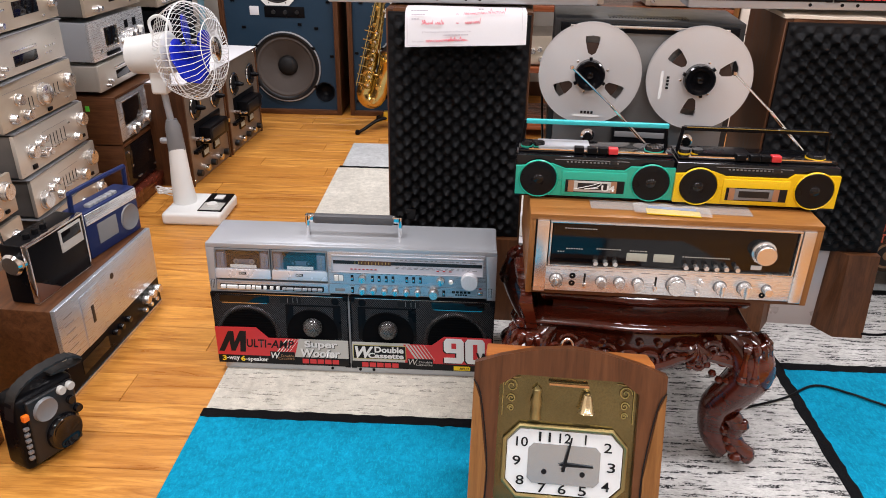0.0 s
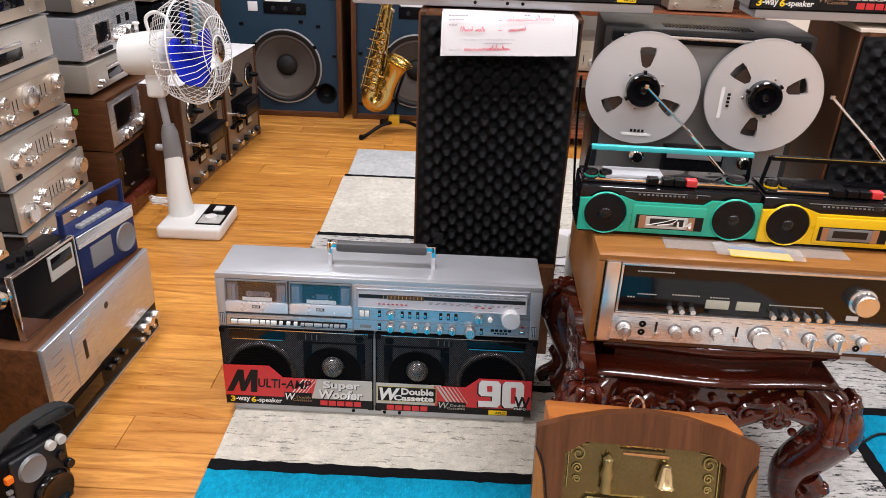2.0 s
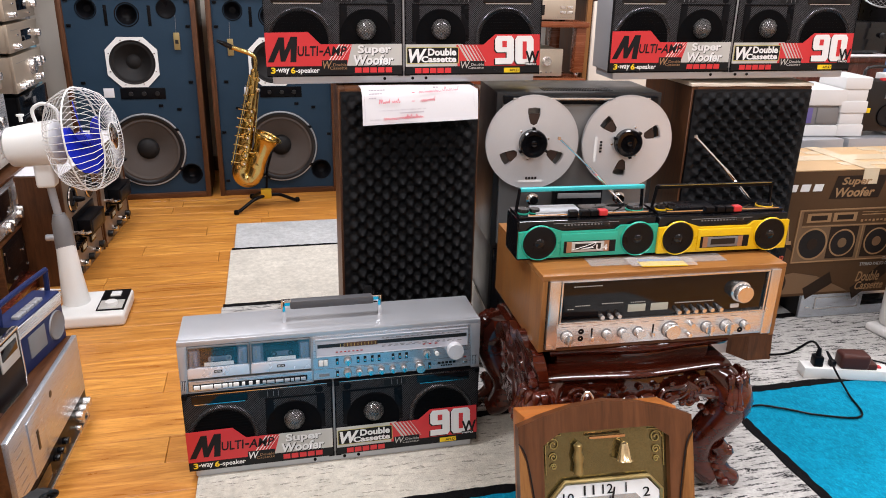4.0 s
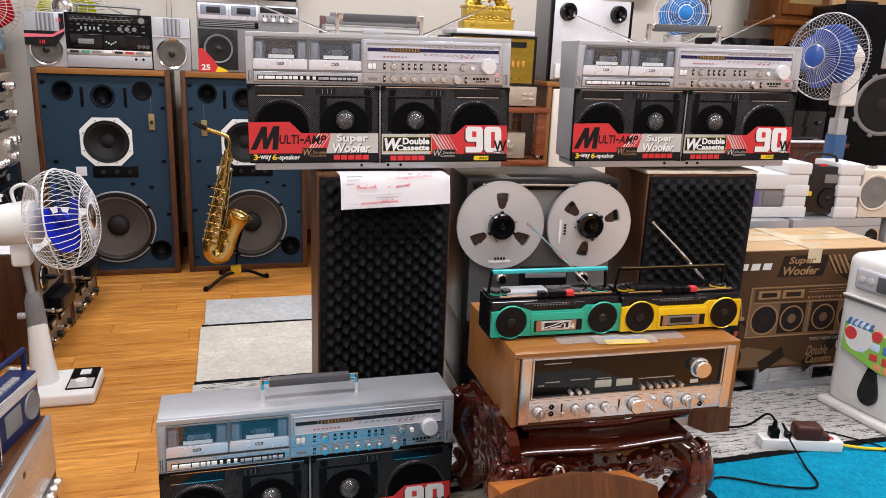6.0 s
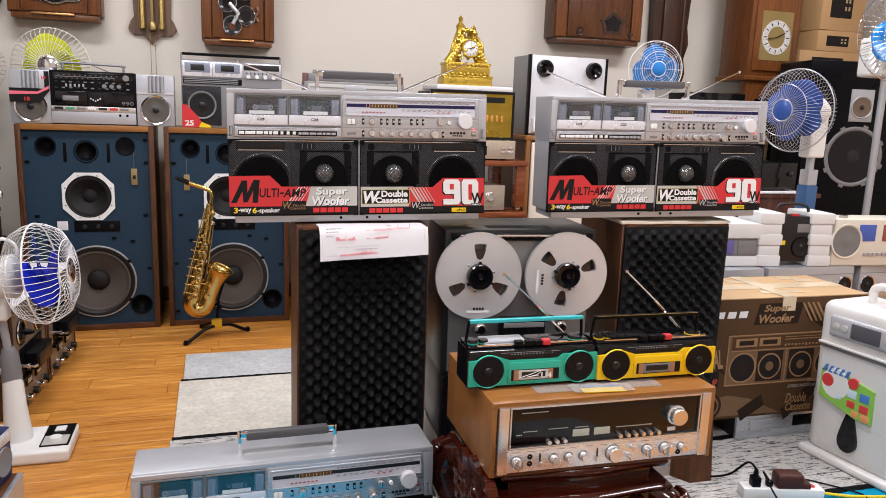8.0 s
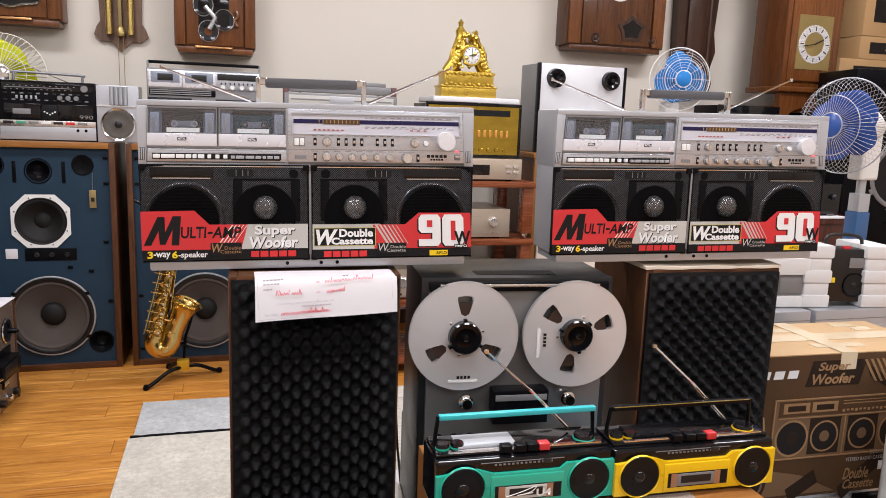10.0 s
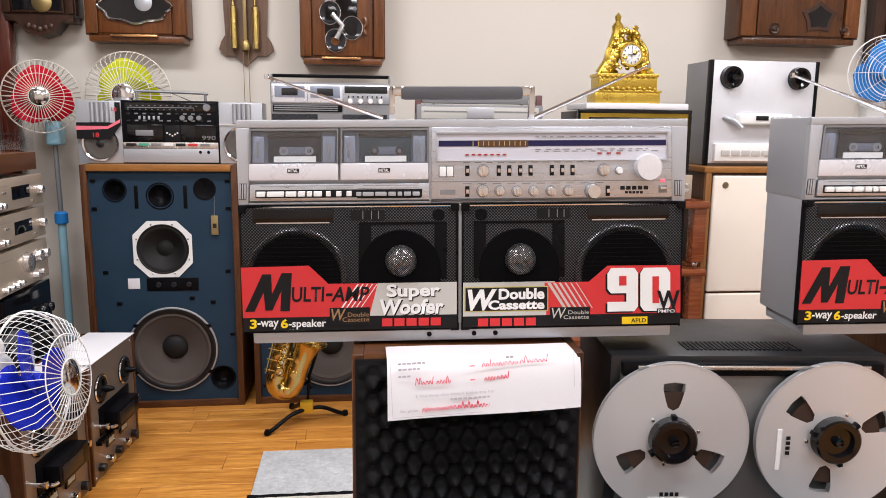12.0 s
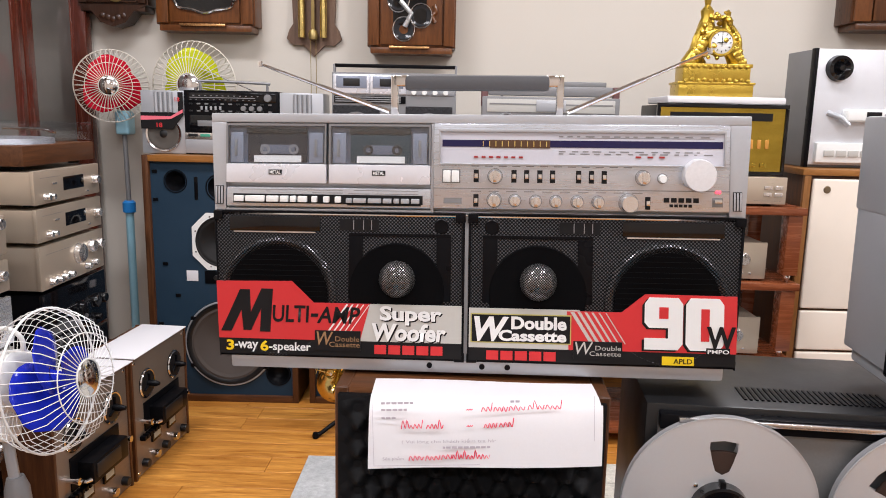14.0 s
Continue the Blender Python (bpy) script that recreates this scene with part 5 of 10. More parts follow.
# ---- open-reel deck with large reels ----
def reel(parent, cx, cz, phase, y):
    """Two pierced flanges, a tape pack and a black hub."""
    def openings():
        out = []
        for k in range(3):
            a = phase + k * math.tau / 3
            pts = []
            for r, da in ((0.056, -0.17), (0.07, -0.2), (0.09, -0.21), (0.099, -0.19), (0.1, 0.0), (0.099, 0.19), (0.09, 0.21), (0.07, 0.2), (0.056, 0.17), (0.05, 0.0)):
                pts.append((cx + r * math.cos(a + da), cz + r * math.sin(a + da)))
            out.append(pts)
        return out
    r = part("reel", holed(bms(), disc_pts(cx, cz, 0.1335, 64), openings(), y), REEL_ALU, parent, "grey metal tape reel with three openings", smooth=False)
    part("back_flange", holed(bms(), disc_pts(cx, cz, 0.1335, 64), openings(), y + 0.012), REEL_ALU, r, smooth=False)
    part("rim", lathe(bms(), [(0.1325, 0.0), (0.1338, 0.0), (0.1338, 0.0016), (0.1325, 0.0016)], (cx, y + 0.0008, cz), "y", 64), REEL_ALU, r)
    part("tape_pack", lathe(bms(), [(0.03, 0), (0.082, 0), (0.082, 0.007), (0.03, 0.007)], (cx, y + 0.010, cz), "y", 48), mat("brown_tape", (0.045, 0.028, 0.022), 0.35), r)
    h = part("hub", lathe(bms(), [(0, 0.02), (0.007, 0.022), (0.009, 0.013), (0.024, 0.013), (0.026, 0.02), (0.036, 0.021), (0.039, 0.018), (0.04, 0.0)], (cx, y, cz), "y", 36), BLACK_GL, r, "black hub adapter")
    for k in range(3):
        a = phase + 0.5 + k * math.tau / 3
        part("hub_lug", box(bms(), -0.004, 0.004, -0.016, -0.004, 0.036, 0.046, 0.001), BLACK, h, m=Matrix.Translation((cx, y, cz)) @ Matrix.Rotation(a, 4, "Y"))
        part("flange_screw", lathe(bms(), [(0, 0.003), (0.003, 0.002), (0.0035, 0)], (cx + 0.047 * math.cos(a + 0.3), y, cz + 0.047 * math.sin(a + 0.3)), "y", 10), CHROME, h)
    return r


REEL_ALU = mat("anodised_aluminium", (0.66, 0.665, 0.68), 0.42, 0.6, 0.03, 4.0, 0.03)
deck = thing("tape_deck", pose(0.738, 0.307, 0.425, 0, 0, -5.0), "open-reel tape deck with two large grey metal reels", "tape deck")
part("case", box(bms(), -0.242, 0.242, 0.02, 0.27, 0.0, 0.456, 0.004), DARK, deck)
part("front_plate", box(bms(), -0.225, 0.225, 0.012, 0.024, 0.01, 0.445, 0.003), mat("grey_deck_plate", (0.2, 0.2, 0.2), 0.4, 0.6), deck)
part("top_bezel", box(bms(), -0.225, 0.225, 0.002, 0.02, 0.425, 0.447, 0.002), BLACK, deck)
part("bright_edge", box(bms(), -0.2, 0.2, -0.002, 0.01, 0.437, 0.444, 0.001), BRIGHT, deck)
b = bms()
for k in range(26):
    box(b, -0.1 + k * 0.008, -0.096 + k * 0.008, 0.05, 0.1, 0.456, 0.458)
part("vent_slot", b, BLACK, deck)
for lx, ph in ((-0.14, 1.571), (0.14, 0.35)):
    reel(deck, lx, 0.319, ph, -0.012)
    part("spindle", lathe(bms(), [(0.012, 0), (0.012, 0.024), (0, 0.024)], (lx, 0.012, 0.319), "y", 16), DARK, deck)
b = bms()
for k in range(4):
    box(b, -0.155 + k * 0.009, -0.149 + k * 0.009, -0.0136, -0.0126, 0.214, 0.221)
    box(b, 0.058, 0.065, -0.0136, -0.0126, 0.29 + k * 0.009, 0.296 + k * 0.009)
part("maker_mark", b, PBLACK, deck, "maker's mark as plain dark bars")
part("reel_label", box(bms(), -0.175, -0.105, -0.0134, -0.0124, 0.205, 0.211), PWHITE, deck)
part("reel_label", box(bms(), 0.042, 0.05, -0.0134, -0.0124, 0.262, 0.335), PWHITE, deck)
hc = part("head_cover", box(bms(), -0.065, 0.075, -0.03, 0.015, 0.1, 0.185, 0.004), BLACK, deck)
part("cover_frame", box(bms(), -0.06, 0.07, -0.032, -0.028, 0.16, 0.175, 0.001), SILVER_DK, hc)
for lx in (-0.13, 0.13):
    part("tension_roller", lathe(bms(), [(0, 0.045), (0.012, 0.045), (0.013, 0.03), (0.018, 0.028), (0.018, 0.02), (0.012, 0.018), (0.012, 0)], (lx, 0.012, 0.155), "y", 24), CHROME, deck)
for lx in (-0.19, -0.15, -0.11, 0.1, 0.14, 0.18):
    part("knob", lathe(bms(), knob_profile(0.014, 0.018), (lx, 0.012, 0.05), "y", 20), BLACK, deck)

low = thing("equipment_cabinet", pose(0.738, 0.33, 0.003, 0, 0, -5), "dark wooden equipment cabinet under a tape deck", "cabinet")
part("body", box(bms(), -0.235, 0.235, 0.012, 0.3, 0.0, 0.422, 0.003), DARK, low)
part("door", box(bms(), -0.228, 0.228, 0.0, 0.012, 0.012, 0.41, 0.003), BLACK_GL, low)
part("side_trim", box(bms(), -0.24, -0.236, 0.0, 0.3, 0.0, 0.2, 0.001), CREAM, low)

# ---- handwritten delivery note hanging over the speaker ----
note = thing("delivery_note", pose(0, 0, 0), "white printed delivery note with red handwriting hanging over a speaker", "paper")
b = bms()
prof = [(0.36, 0.9015), (0.315, 0.9015), (0.292, 0.899), (0.278, 0.889), (0.271, 0.872), (0.266, 0.845), (0.262, 0.811)]
prof = [(p.y, p.z) for p in smooth_path([(0, y, z) for y, z in prof], 4)]
rows_ = [[b.verts.new((0.113 + 0.309 * i / 8 + 0.0, y + 0.0025 * math.sin(i * 0.8), z + (0.013 * i / 8 if z < 0.89 else 0.0))) for i in range(9)] for y, z in prof]
for r0, r1 in zip(rows_, rows_[1:]):
    for i in range(8):
        b.faces.new((r0[i], r0[i + 1], r1[i + 1], r1[i]))
part("sheet", b, PAPER, note)
INK = mat("red_ink", (0.75, 0.03, 0.08), 0.5)
FAINT = mat("faint_print", (0.42, 0.38, 0.42), 0.6)
tilt = Matrix.Translation((0.113, 0.2652, 0.81)) @ Matrix.Rotation(radians(-5), 4, "X") @ Matrix.Rotation(radians(-2.4), 4, "Y")


def on_note(text, x0, x1, z0, z1, material, bold=0.0, shear=0.0):
    ob = lettering(text, x0, x1, z0, z1, -0.0035, material, note, bold=bold, shear=shear)
    ob.matrix_basis = tilt


on_note("( Vui lòng cho khách kiểm tra hàng trước khi thanh toán)", 0.046, 0.26, 0.0335, 0.0405, FAINT)
on_note("Số kiện", 0.243, 0.262, 0.0105, 0.0165, FAINT)
on_note("Sản phẩm", 0.02, 0.048, 0.011, 0.0175, FAINT)
rnd = random.Random(12)
for x0, x1, z in ((0.132, 0.138, 0.078), (0.152, 0.164, 0.076), (0.168, 0.184, 0.076), (0.188, 0.207, 0.077), (0.213, 0.232, 0.078), (0.236, 0.255, 0.078), (0.046, 0.072, 0.054), (0.079, 0.099, 0.054), (0.132, 0.138, 0.056), (0.155, 0.17, 0.054),
                  (0.175, 0.192, 0.055), (0.055, 0.072, 0.011), (0.077, 0.094, 0.011), (0.098, 0.11, 0.012), (0.112, 0.16, 0.012), (0.27, 0.284, 0.012)):
    b = bms()
    n = max(2, int((x1 - x0) / 0.0048))
    pts = []
    for k in range(n + 1):
        x = x0 + (x1 - x0) * k / n
        tall = rnd.choice((0.0055, 0.0065, 0.007, 0.0125)) if x1 - x0 > 0.008 else 0.002
        pts += [(x, -0.0036, z + rnd.uniform(0, 0.001)), (x + 0.0022, -0.0036, z + tall)]
    tube(b, smooth_path(pts, 3), 0.0006, 4)
    part("handwriting", b, INK, note, "red pen strokes", m=tilt)
b = bms()
for x0, x1, z in ((0.02, 0.06, 0.088), (0.02, 0.05, 0.079), (0.02, 0.035, 0.068), (0.10, 0.19, 0.027), (0.19, 0.2, 0.088)):
    x = x0
    while x < x1:
        w = rnd.uniform(0.003, 0.007)
        box(b, x, x + w, -0.0036, -0.0034, z, z + 0.003)
        x += w + 0.0015
for q in ((0.008, 0.3, 0.0045, 0.005), (0.008, 0.0085, 0.005, 0.095), (0.2995, 0.3, 0.005, 0.095)):
    box(b, q[0], q[1], -0.0036, -0.0034, q[2], q[3])
part("printing", b, FAINT, note, m=tilt)

# ---- mantel-type wall clock standing on the rug ----
ck = thing("wall_clock", pose(0.487, -0.612, 0.046, -20, 0, -3.5) @ Matrix.Diagonal((1.075, 1.13, 1.13, 1)) @ Matrix.Translation((0, 0, -0.06)), "walnut wall clock with square dial, propped against a stool", "clock", "clocks")
CLOCKWOOD = wood("clock_walnut", (0.06, 0.019, 0.006), (0.14, 0.05, 0.017), 0.38, "z", 0.6, 0.1)
W = 0.168
top = [(-W, 0.36), (-0.12, 0.376), (-0.06, 0.39), (0, 0.396), (0.06, 0.39), (0.12, 0.376), (W, 0.36)]
# case veneer brighter than the front: light on its top is in the colour
part("case", box(bms(), -0.15, 0.15, 0.02, 0.1, 0.06, 0.372, 0.004), wood("walnut_lit_orange", (0.3, 0.09, 0.02), (0.48, 0.17, 0.04), 0.35, "x"), ck, "walnut case coloured orange-brown as if lit from above")
outline = [(-W, 0.06)] + top + [(W, 0.06)]
face = [(-0.122, 0.075), (0.122, 0.075), (0.122, 0.325), (0.09, 0.345), (-0.09, 0.345), (-0.122, 0.325)]
fr = part("front_frame", holed(bms(), [(W, 0.06), (W, 0.36)] + top[-2:0:-1] + [(-W, 0.36), (-W, 0.06)], [face], -0.002), CLOCKWOOD, ck, "shaped walnut front")
b = bms()
pts = [(W, 0.06), (W, 0.36)] + top[-2:0:-1] + [(-W, 0.36), (-W, 0.06)]
va = [b.verts.new((x, -0.002, z)) for x, z in pts]
vb = [b.verts.new((x, 0.02, z)) for x, z in pts]
for k in range(len(pts)):
    b.faces.new((va[k], va[(k + 1) % len(pts)], vb[(k + 1) % len(pts)], vb[k]))
fa = [b.verts.new((x, -0.002, z)) for x, z in face]
fb = [b.verts.new((x, 0.014, z)) for x, z in face]
for k in range(len(face)):
    b.faces.new((fa[k], fb[k], fb[(k + 1) % len(face)], fa[(k + 1) % len(face)]))
part("frame_edge", b, CLOCKWOOD, ck)
for s in (-1, 1):
    part("side_inlay", poly(bms(), [(s * W, 0.07), (s * (W - 0.028), 0.09), (s * (W - 0.03), 0.18), (s * (W - 0.012), 0.3), (s * W, 0.33)], -0.005, -0.001), HONEY_Z, ck, "paler curved side inlay", smooth=False)
    part("inlay_line", tube(bms(), smooth_path([(s * (W - 0.028), -0.004, 0.09), (s * (W - 0.032), -0.004, 0.18), (s * (W - 0.015), -0.004, 0.3), (s * W, -0.004, 0.332)], 5), 0.0012, 6), PBLACK, ck, "black line round the inlay")
BRASS = mat("old_brass", (0.36, 0.27, 0.11), 0.35, 0.8, 0.2)
part("back_plate", box(bms(), -0.125, 0.125, 0.012, 0.016, 0.07, 0.35), mat("gilt_board", (0.2, 0.165, 0.075), 0.16, 0.85, 0.5), ck, "gilt back board")
dial = part("dial", poly(bms(), [(-0.102, 0.16), (-0.102, 0.228), (-0.08, 0.25), (0.08, 0.25), (0.102, 0.228), (0.102, 0.16), (0.08, 0.138), (-0.08, 0.138)], 0.004, 0.012), PWHITE, ck, "white eight-sided dial", smooth=False)
b = bms()
ring = [(-0.107, 0.158), (-0.107, 0.23), (-0.082, 0.256), (0.082, 0.256), (0.107, 0.23), (0.107, 0.158), (0.082, 0.132), (-0.082, 0.132), (-0.107, 0.158)]
tube(b, [(x, 0.004, z) for x, z in ring], 0.004, 8)
part("dial_rim", b, BRASS, dial)
part("dial_centre", poly(bms(), [(-0.064, 0.166), (-0.064, 0.218), (-0.055, 0.227), (0.055, 0.227), (0.064, 0.218), (0.064, 0.166), (0.055, 0.157), (-0.055, 0.157)], 0.0025, 0.006), mat("dial_silver", (0.5, 0.56, 0.6), 0.24, 0.85, 0.06, 3.0, 0.05), dial, "brushed silver centre", smooth=False)
for n, (x, z) in {"12": (0.0, 0.239), "1": (0.036, 0.239), "2": (0.076, 0.228), "3": (0.084, 0.194), "4": (0.076, 0.16), "5": (0.036, 0.149), "6": (0.0, 0.149), "7": (-0.036, 0.149), "8": (-0.076, 0.16), "9": (-0.084, 0.194), "10": (-0.076, 0.228), "11": (-0.036, 0.239)}.items():
    w = 0.0014 if n == "1" else (0.0105 if len(n) == 2 else 0.0072)
    lettering(n, x - w, x + w, z - 0.0085, z + 0.0085, 0.0025, PBLACK, dial, name="numeral", bold=0.01)
part("hour_pointer", poly(bms(), [(-0.01, 0.193), (0.0, 0.197), (0.052, 0.1942), (0.052, 0.1918), (0.0, 0.191)], -0.001, 0.0), PBLACK, dial, smooth=False)
part("minute_pointer", poly(bms(), [(-0.004, 0.182), (0.002, 0.182), (0.013, 0.243), (0.010, 0.243)], -0.003, -0.002), PBLACK, dial, smooth=False)
for x in (-0.034, 0.034):
    part("winding_hole", lathe(bms(), [(0, 0), (0.003, 0.0005), (0.0045, 0.001), (0.005, 0)], (x, 0.0025, 0.178), "y", 14), PBLACK, dial)
part("figurine", lathe(bms(), [(0, 0.0), (0.01, 0.002), (0.008, 0.018), (0.011, 0.03), (0.007, 0.042), (0.0085, 0.052), (0, 0.06)], (-0.055, 0.002, 0.268), "z", 10), BRASS, ck, "small brass figure as a plain shape")
part("bell", lathe(bms(), [(0.016, 0), (0.013, 0.004), (0.010, 0.02), (0.007, 0.03), (0, 0.034)], (0.033, -0.002, 0.288), "z", 20), mat("bright_brass", (0.75, 0.6, 0.35), 0.2, 0.9), ck, "small brass bell")
part("gong_bar", box(bms(), -0.035, 0.035, -0.004, 0.003, 0.33, 0.3345, 0.001), mat("copper_rod", (0.6, 0.32, 0.14), 0.25, 0.9), ck, "copper gong rod")
GILT = mat("gilt", (0.5, 0.4, 0.15), 0.3, 0.8)
for s in (-1, 1):
    for cz, r in ((0.322, 0.012), (0.3, 0.008), (0.283, 0.006)):
        part("gilt_scroll", tube(bms(), [(x, 0.009, z) for x, y, z in spiral(s * 0.1, cz, r, 1.5, 0, s)], 0.0011, 5), GILT, ck, "gilt corner scroll")
    part("gilt_line", tube(bms(), [(s * 0.115, 0.009, 0.27), (s * 0.115, 0.009, 0.335), (s * 0.085, 0.009, 0.338)], 0.0009, 5), GILT, ck)
part("hanging_ring", tube(bms(), [(0.012 * math.cos(a), 0.09, 0.372 + 0.02 * math.sin(a)) for a in [k * math.pi / 10 for k in range(11)]], 0.0025, 8), CHROME, ck, "metal hanging loop")

# ---- stacked hi-fi along the wall: each unit faces +x when turned by 90 degrees ----
GOLD_ALU = brushed("champagne_aluminium", (0.5, 0.42, 0.33), 0.34)
PALE_ALU = brushed("pale_aluminium", (0.58, 0.54, 0.48), 0.34)
GREY_CASE = mat("grey_steel", (0.16, 0.15, 0.14), 0.45, 0.5)


def unit(name, m, w, h, d, face, case, label, category, group="", cheeks=None, feet=True):
    t = thing(name, m, label, category, group)
    f0 = 0.008 if feet else 0.0
    if cheeks:
        for s in (-1, 1):
            part("cheek", box(bms(), min(s * w / 2, s * (w / 2 - 0.014)), max(s * w / 2, s * (w / 2 - 0.014)), 0.0, d, 0.0, h, 0.001), cheeks, t, "wooden side panel")
        part("lid", box(bms(), -w / 2 + 0.014, w / 2 - 0.014, 0.003, d, h - 0.012, h - 0.001, 0.001), cheeks, t)
        part("case", box(bms(), -w / 2 + 0.014, w / 2 - 0.014, 0.012, d - 0.003, 0.0, h - 0.012, 0.001), case, t)
        fp = part("faceplate", box(bms(), -w / 2 + 0.016, w / 2 - 0.016, 0.004, 0.012, 0.006, h - 0.014, 0.001), face, t)
    else:
        part("case", box(bms(), -w / 2 + 0.006, w / 2 - 0.006, 0.012, d, f0, h - 0.003, 0.003), case, t)
        fp = part("faceplate", box(bms(), -w / 2, w / 2, 0.0, 0.013, f0, h, 0.0025), face, t)
        if feet:
            for x in (-w / 2 + 0.05, w / 2 - 0.05):
                for y in (0.05, d - 0.05):
                    part("foot", lathe(bms(), [(0, 0), (0.016, 0), (0.018, f0 + 0.001), (0, f0 + 0.001)], (x, y, 0), "z", 14), BLACK, t)
    return t, fp


def fit_out(t, spec, y=0.0, metal=None):
    metal = metal or BRIGHT
    for q in spec:
        k = q[0]
        if k == "k":
            _, x, z, r = q
            kb = part("knob", lathe(bms(), [(0, 0), (r * 1.06, 0), (r * 1.06, 0.003), (r, 0.004), (r * 0.96, 0.018), (r * 0.86, 0.0205), (0, 0.02)], (x, y, z), "y", 26), metal, t)
            part("index", box(bms(), x - 0.0008, x + 0.0008, y - 0.0212, y - 0.0195, z + r * 0.4, z + r * 0.85), DARK, kb)
        elif k == "s":
            _, x, z, hh = q
            sl = part("slot", box(bms(), x - 0.002, x + 0.002, y - 0.0006, y + 0.001, z - hh, z + hh), PBLACK, t)
            part("lever", box(bms(), x - 0.003, x + 0.003, y - 0.016, y, z - hh * 0.5 - 0.0025, z - hh * 0.5 + 0.0025, 0.001), metal, sl)
        elif k == "g":
            _, x0, x1, z0, z1 = q
            gl = part("window", box(bms(), x0, x1, y - 0.0012, y + 0.002, z0, z1, 0.0008), BLACK_GL, t, "dark glass window")
        elif k == "f":
            _, x0, x1, z0, z1 = q
            b = bms()
            for a in ((x0 - 0.004, x1 + 0.004, z1, z1 + 0.004), (x0 - 0.004, x1 + 0.004, z0 - 0.004, z0), (x0 - 0.004, x0, z0, z1), (x1, x1 + 0.004, z0, z1)):
                box(b, a[0], a[1], y - 0.004, y + 0.001, a[2], a[3], 0.0008)
            part("bezel", b, metal, t)
        elif k == "p":
            _, x, z, w, h2 = q
            part("button", box(bms(), x - w / 2, x + w / 2, y - 0.004, y + 0.001, z - h2 / 2, z + h2 / 2, 0.001), metal, t)
        elif k == "b":
            _, x, z, w, h2 = q
            part("dark_button", box(bms(), x - w / 2, x + w / 2, y - 0.006, y + 0.001, z - h2 / 2, z + h2 / 2, 0.001), BLACK, t)
        elif k == "t":
            _, x0, x1, z = q
            b = bms()
            x = x0
            while x < x1:
                box(b, x, x + 0.006, y - 0.0004, y + 0.001, z, z + 0.0015)
                x += 0.0095
            part("printing", b, SILVER_DK, t)
    return t


AMP_A = [("k", 0.175, 0.085, 0.024), ("k", 0.02, 0.075, 0.034), ("k", -0.115, 0.09, 0.018), ("k", -0.16, 0.04, 0.015), ("k", -0.09, 0.035, 0.016), ("b", 0.04, 0.02, 0.022, 0.012), ("s", 0.07, 0.07, 0.022), ("s", 0.09, 0.07, 0.022), ("s", 0.115, 0.07, 0.022), ("s", -0.06, 0.06, 0.022), ("s", -0.04, 0.06, 0.022),
         ("p", 0.15, 0.03, 0.012, 0.006), ("p", 0.18, 0.03, 0.012, 0.006), ("t", -0.18, 0.16, 0.118)]
AMP_B = [("k", 0.18, 0.09, 0.024), ("k", -0.14, 0.075, 0.022), ("k", -0.1, 0.09, 0.012), ("k", -0.07, 0.095, 0.012), ("k", -0.085, 0.05, 0.013), ("k", -0.055, 0.05, 0.013), ("k", 0.13, 0.04, 0.014), ("b", -0.14, 0.025, 0.022, 0.014), ("s", -0.02, 0.07, 0.026), ("s", 0.0, 0.07, 0.026),
         ("s", 0.02, 0.07, 0.026), ("s", 0.045, 0.07, 0.026), ("s", 0.07, 0.07, 0.026), ("b", 0.18, 0.03, 0.016, 0.01), ("p", 0.1, 0.1, 0.012, 0.006), ("t", -0.06, 0.09, 0.112)]
AMP_C = [("k", 0.17, 0.085, 0.028), ("k", -0.16, 0.05, 0.03), ("k", -0.115, 0.075, 0.015), ("k", -0.08, 0.085, 0.013), ("k", -0.07, 0.035, 0.014), ("k", 0.1, 0.045, 0.02), ("s", -0.03, 0.06, 0.022), ("s", -0.01, 0.06, 0.022), ("s", 0.012, 0.06, 0.022), ("s", 0.034, 0.06, 0.022), ("s", 0.056, 0.06, 0.022),
         ("b", 0.16, 0.025, 0.018, 0.01), ("p", 0.13, 0.09, 0.01, 0.005), ("t", -0.05, 0.08, 0.1)]
AMP_D = [("k", 0.17, 0.075, 0.024), ("k", -0.13, 0.075, 0.02), ("k", -0.09, 0.06, 0.02), ("k", -0.05, 0.03, 0.013), ("k", -0.1, 0.03, 0.012), ("k", 0.05, 0.07, 0.014), ("k", 0.09, 0.035, 0.012), ("k", 0.02, 0.03, 0.012), ("k", 0.13, 0.03, 0.012), ("b", -0.17, 0.025, 0.02, 0.012)]
CD_A = [("g", -0.08, 0.05, 0.03, 0.062), ("p", -0.02, 0.075, 0.14, 0.008), ("p", 0.1, 0.06, 0.012, 0.006), ("p", 0.125, 0.06, 0.012, 0.006), ("p", 0.15, 0.06, 0.012, 0.006), ("p", 0.1, 0.04, 0.01, 0.005), ("p", 0.125, 0.04, 0.01, 0.005), ("k", -0.15, 0.04, 0.007), ("k", -0.17, 0.025, 0.006)]
TAPE_S = [("g", -0.12, -0.02, 0.05, 0.115), ("f", -0.12, -0.02, 0.05, 0.115), ("k", 0.08, 0.055, 0.02), ("k", 0.125, 0.06, 0.02), ("k", 0.02, 0.045, 0.014), ("k", 0.05, 0.045, 0.014), ("g", 0.05, 0.08, 0.09, 0.12), ("g", 0.12, 0.15, 0.09, 0.12), ("b", -0.07, 0.022, 0.1, 0.014), ("p", -0.16, 0.04, 0.022, 0.014), ("p", 0.0, 0.1, 0.02, 0.006), ("p", 0.0, 0.08, 0.02, 0.006)]
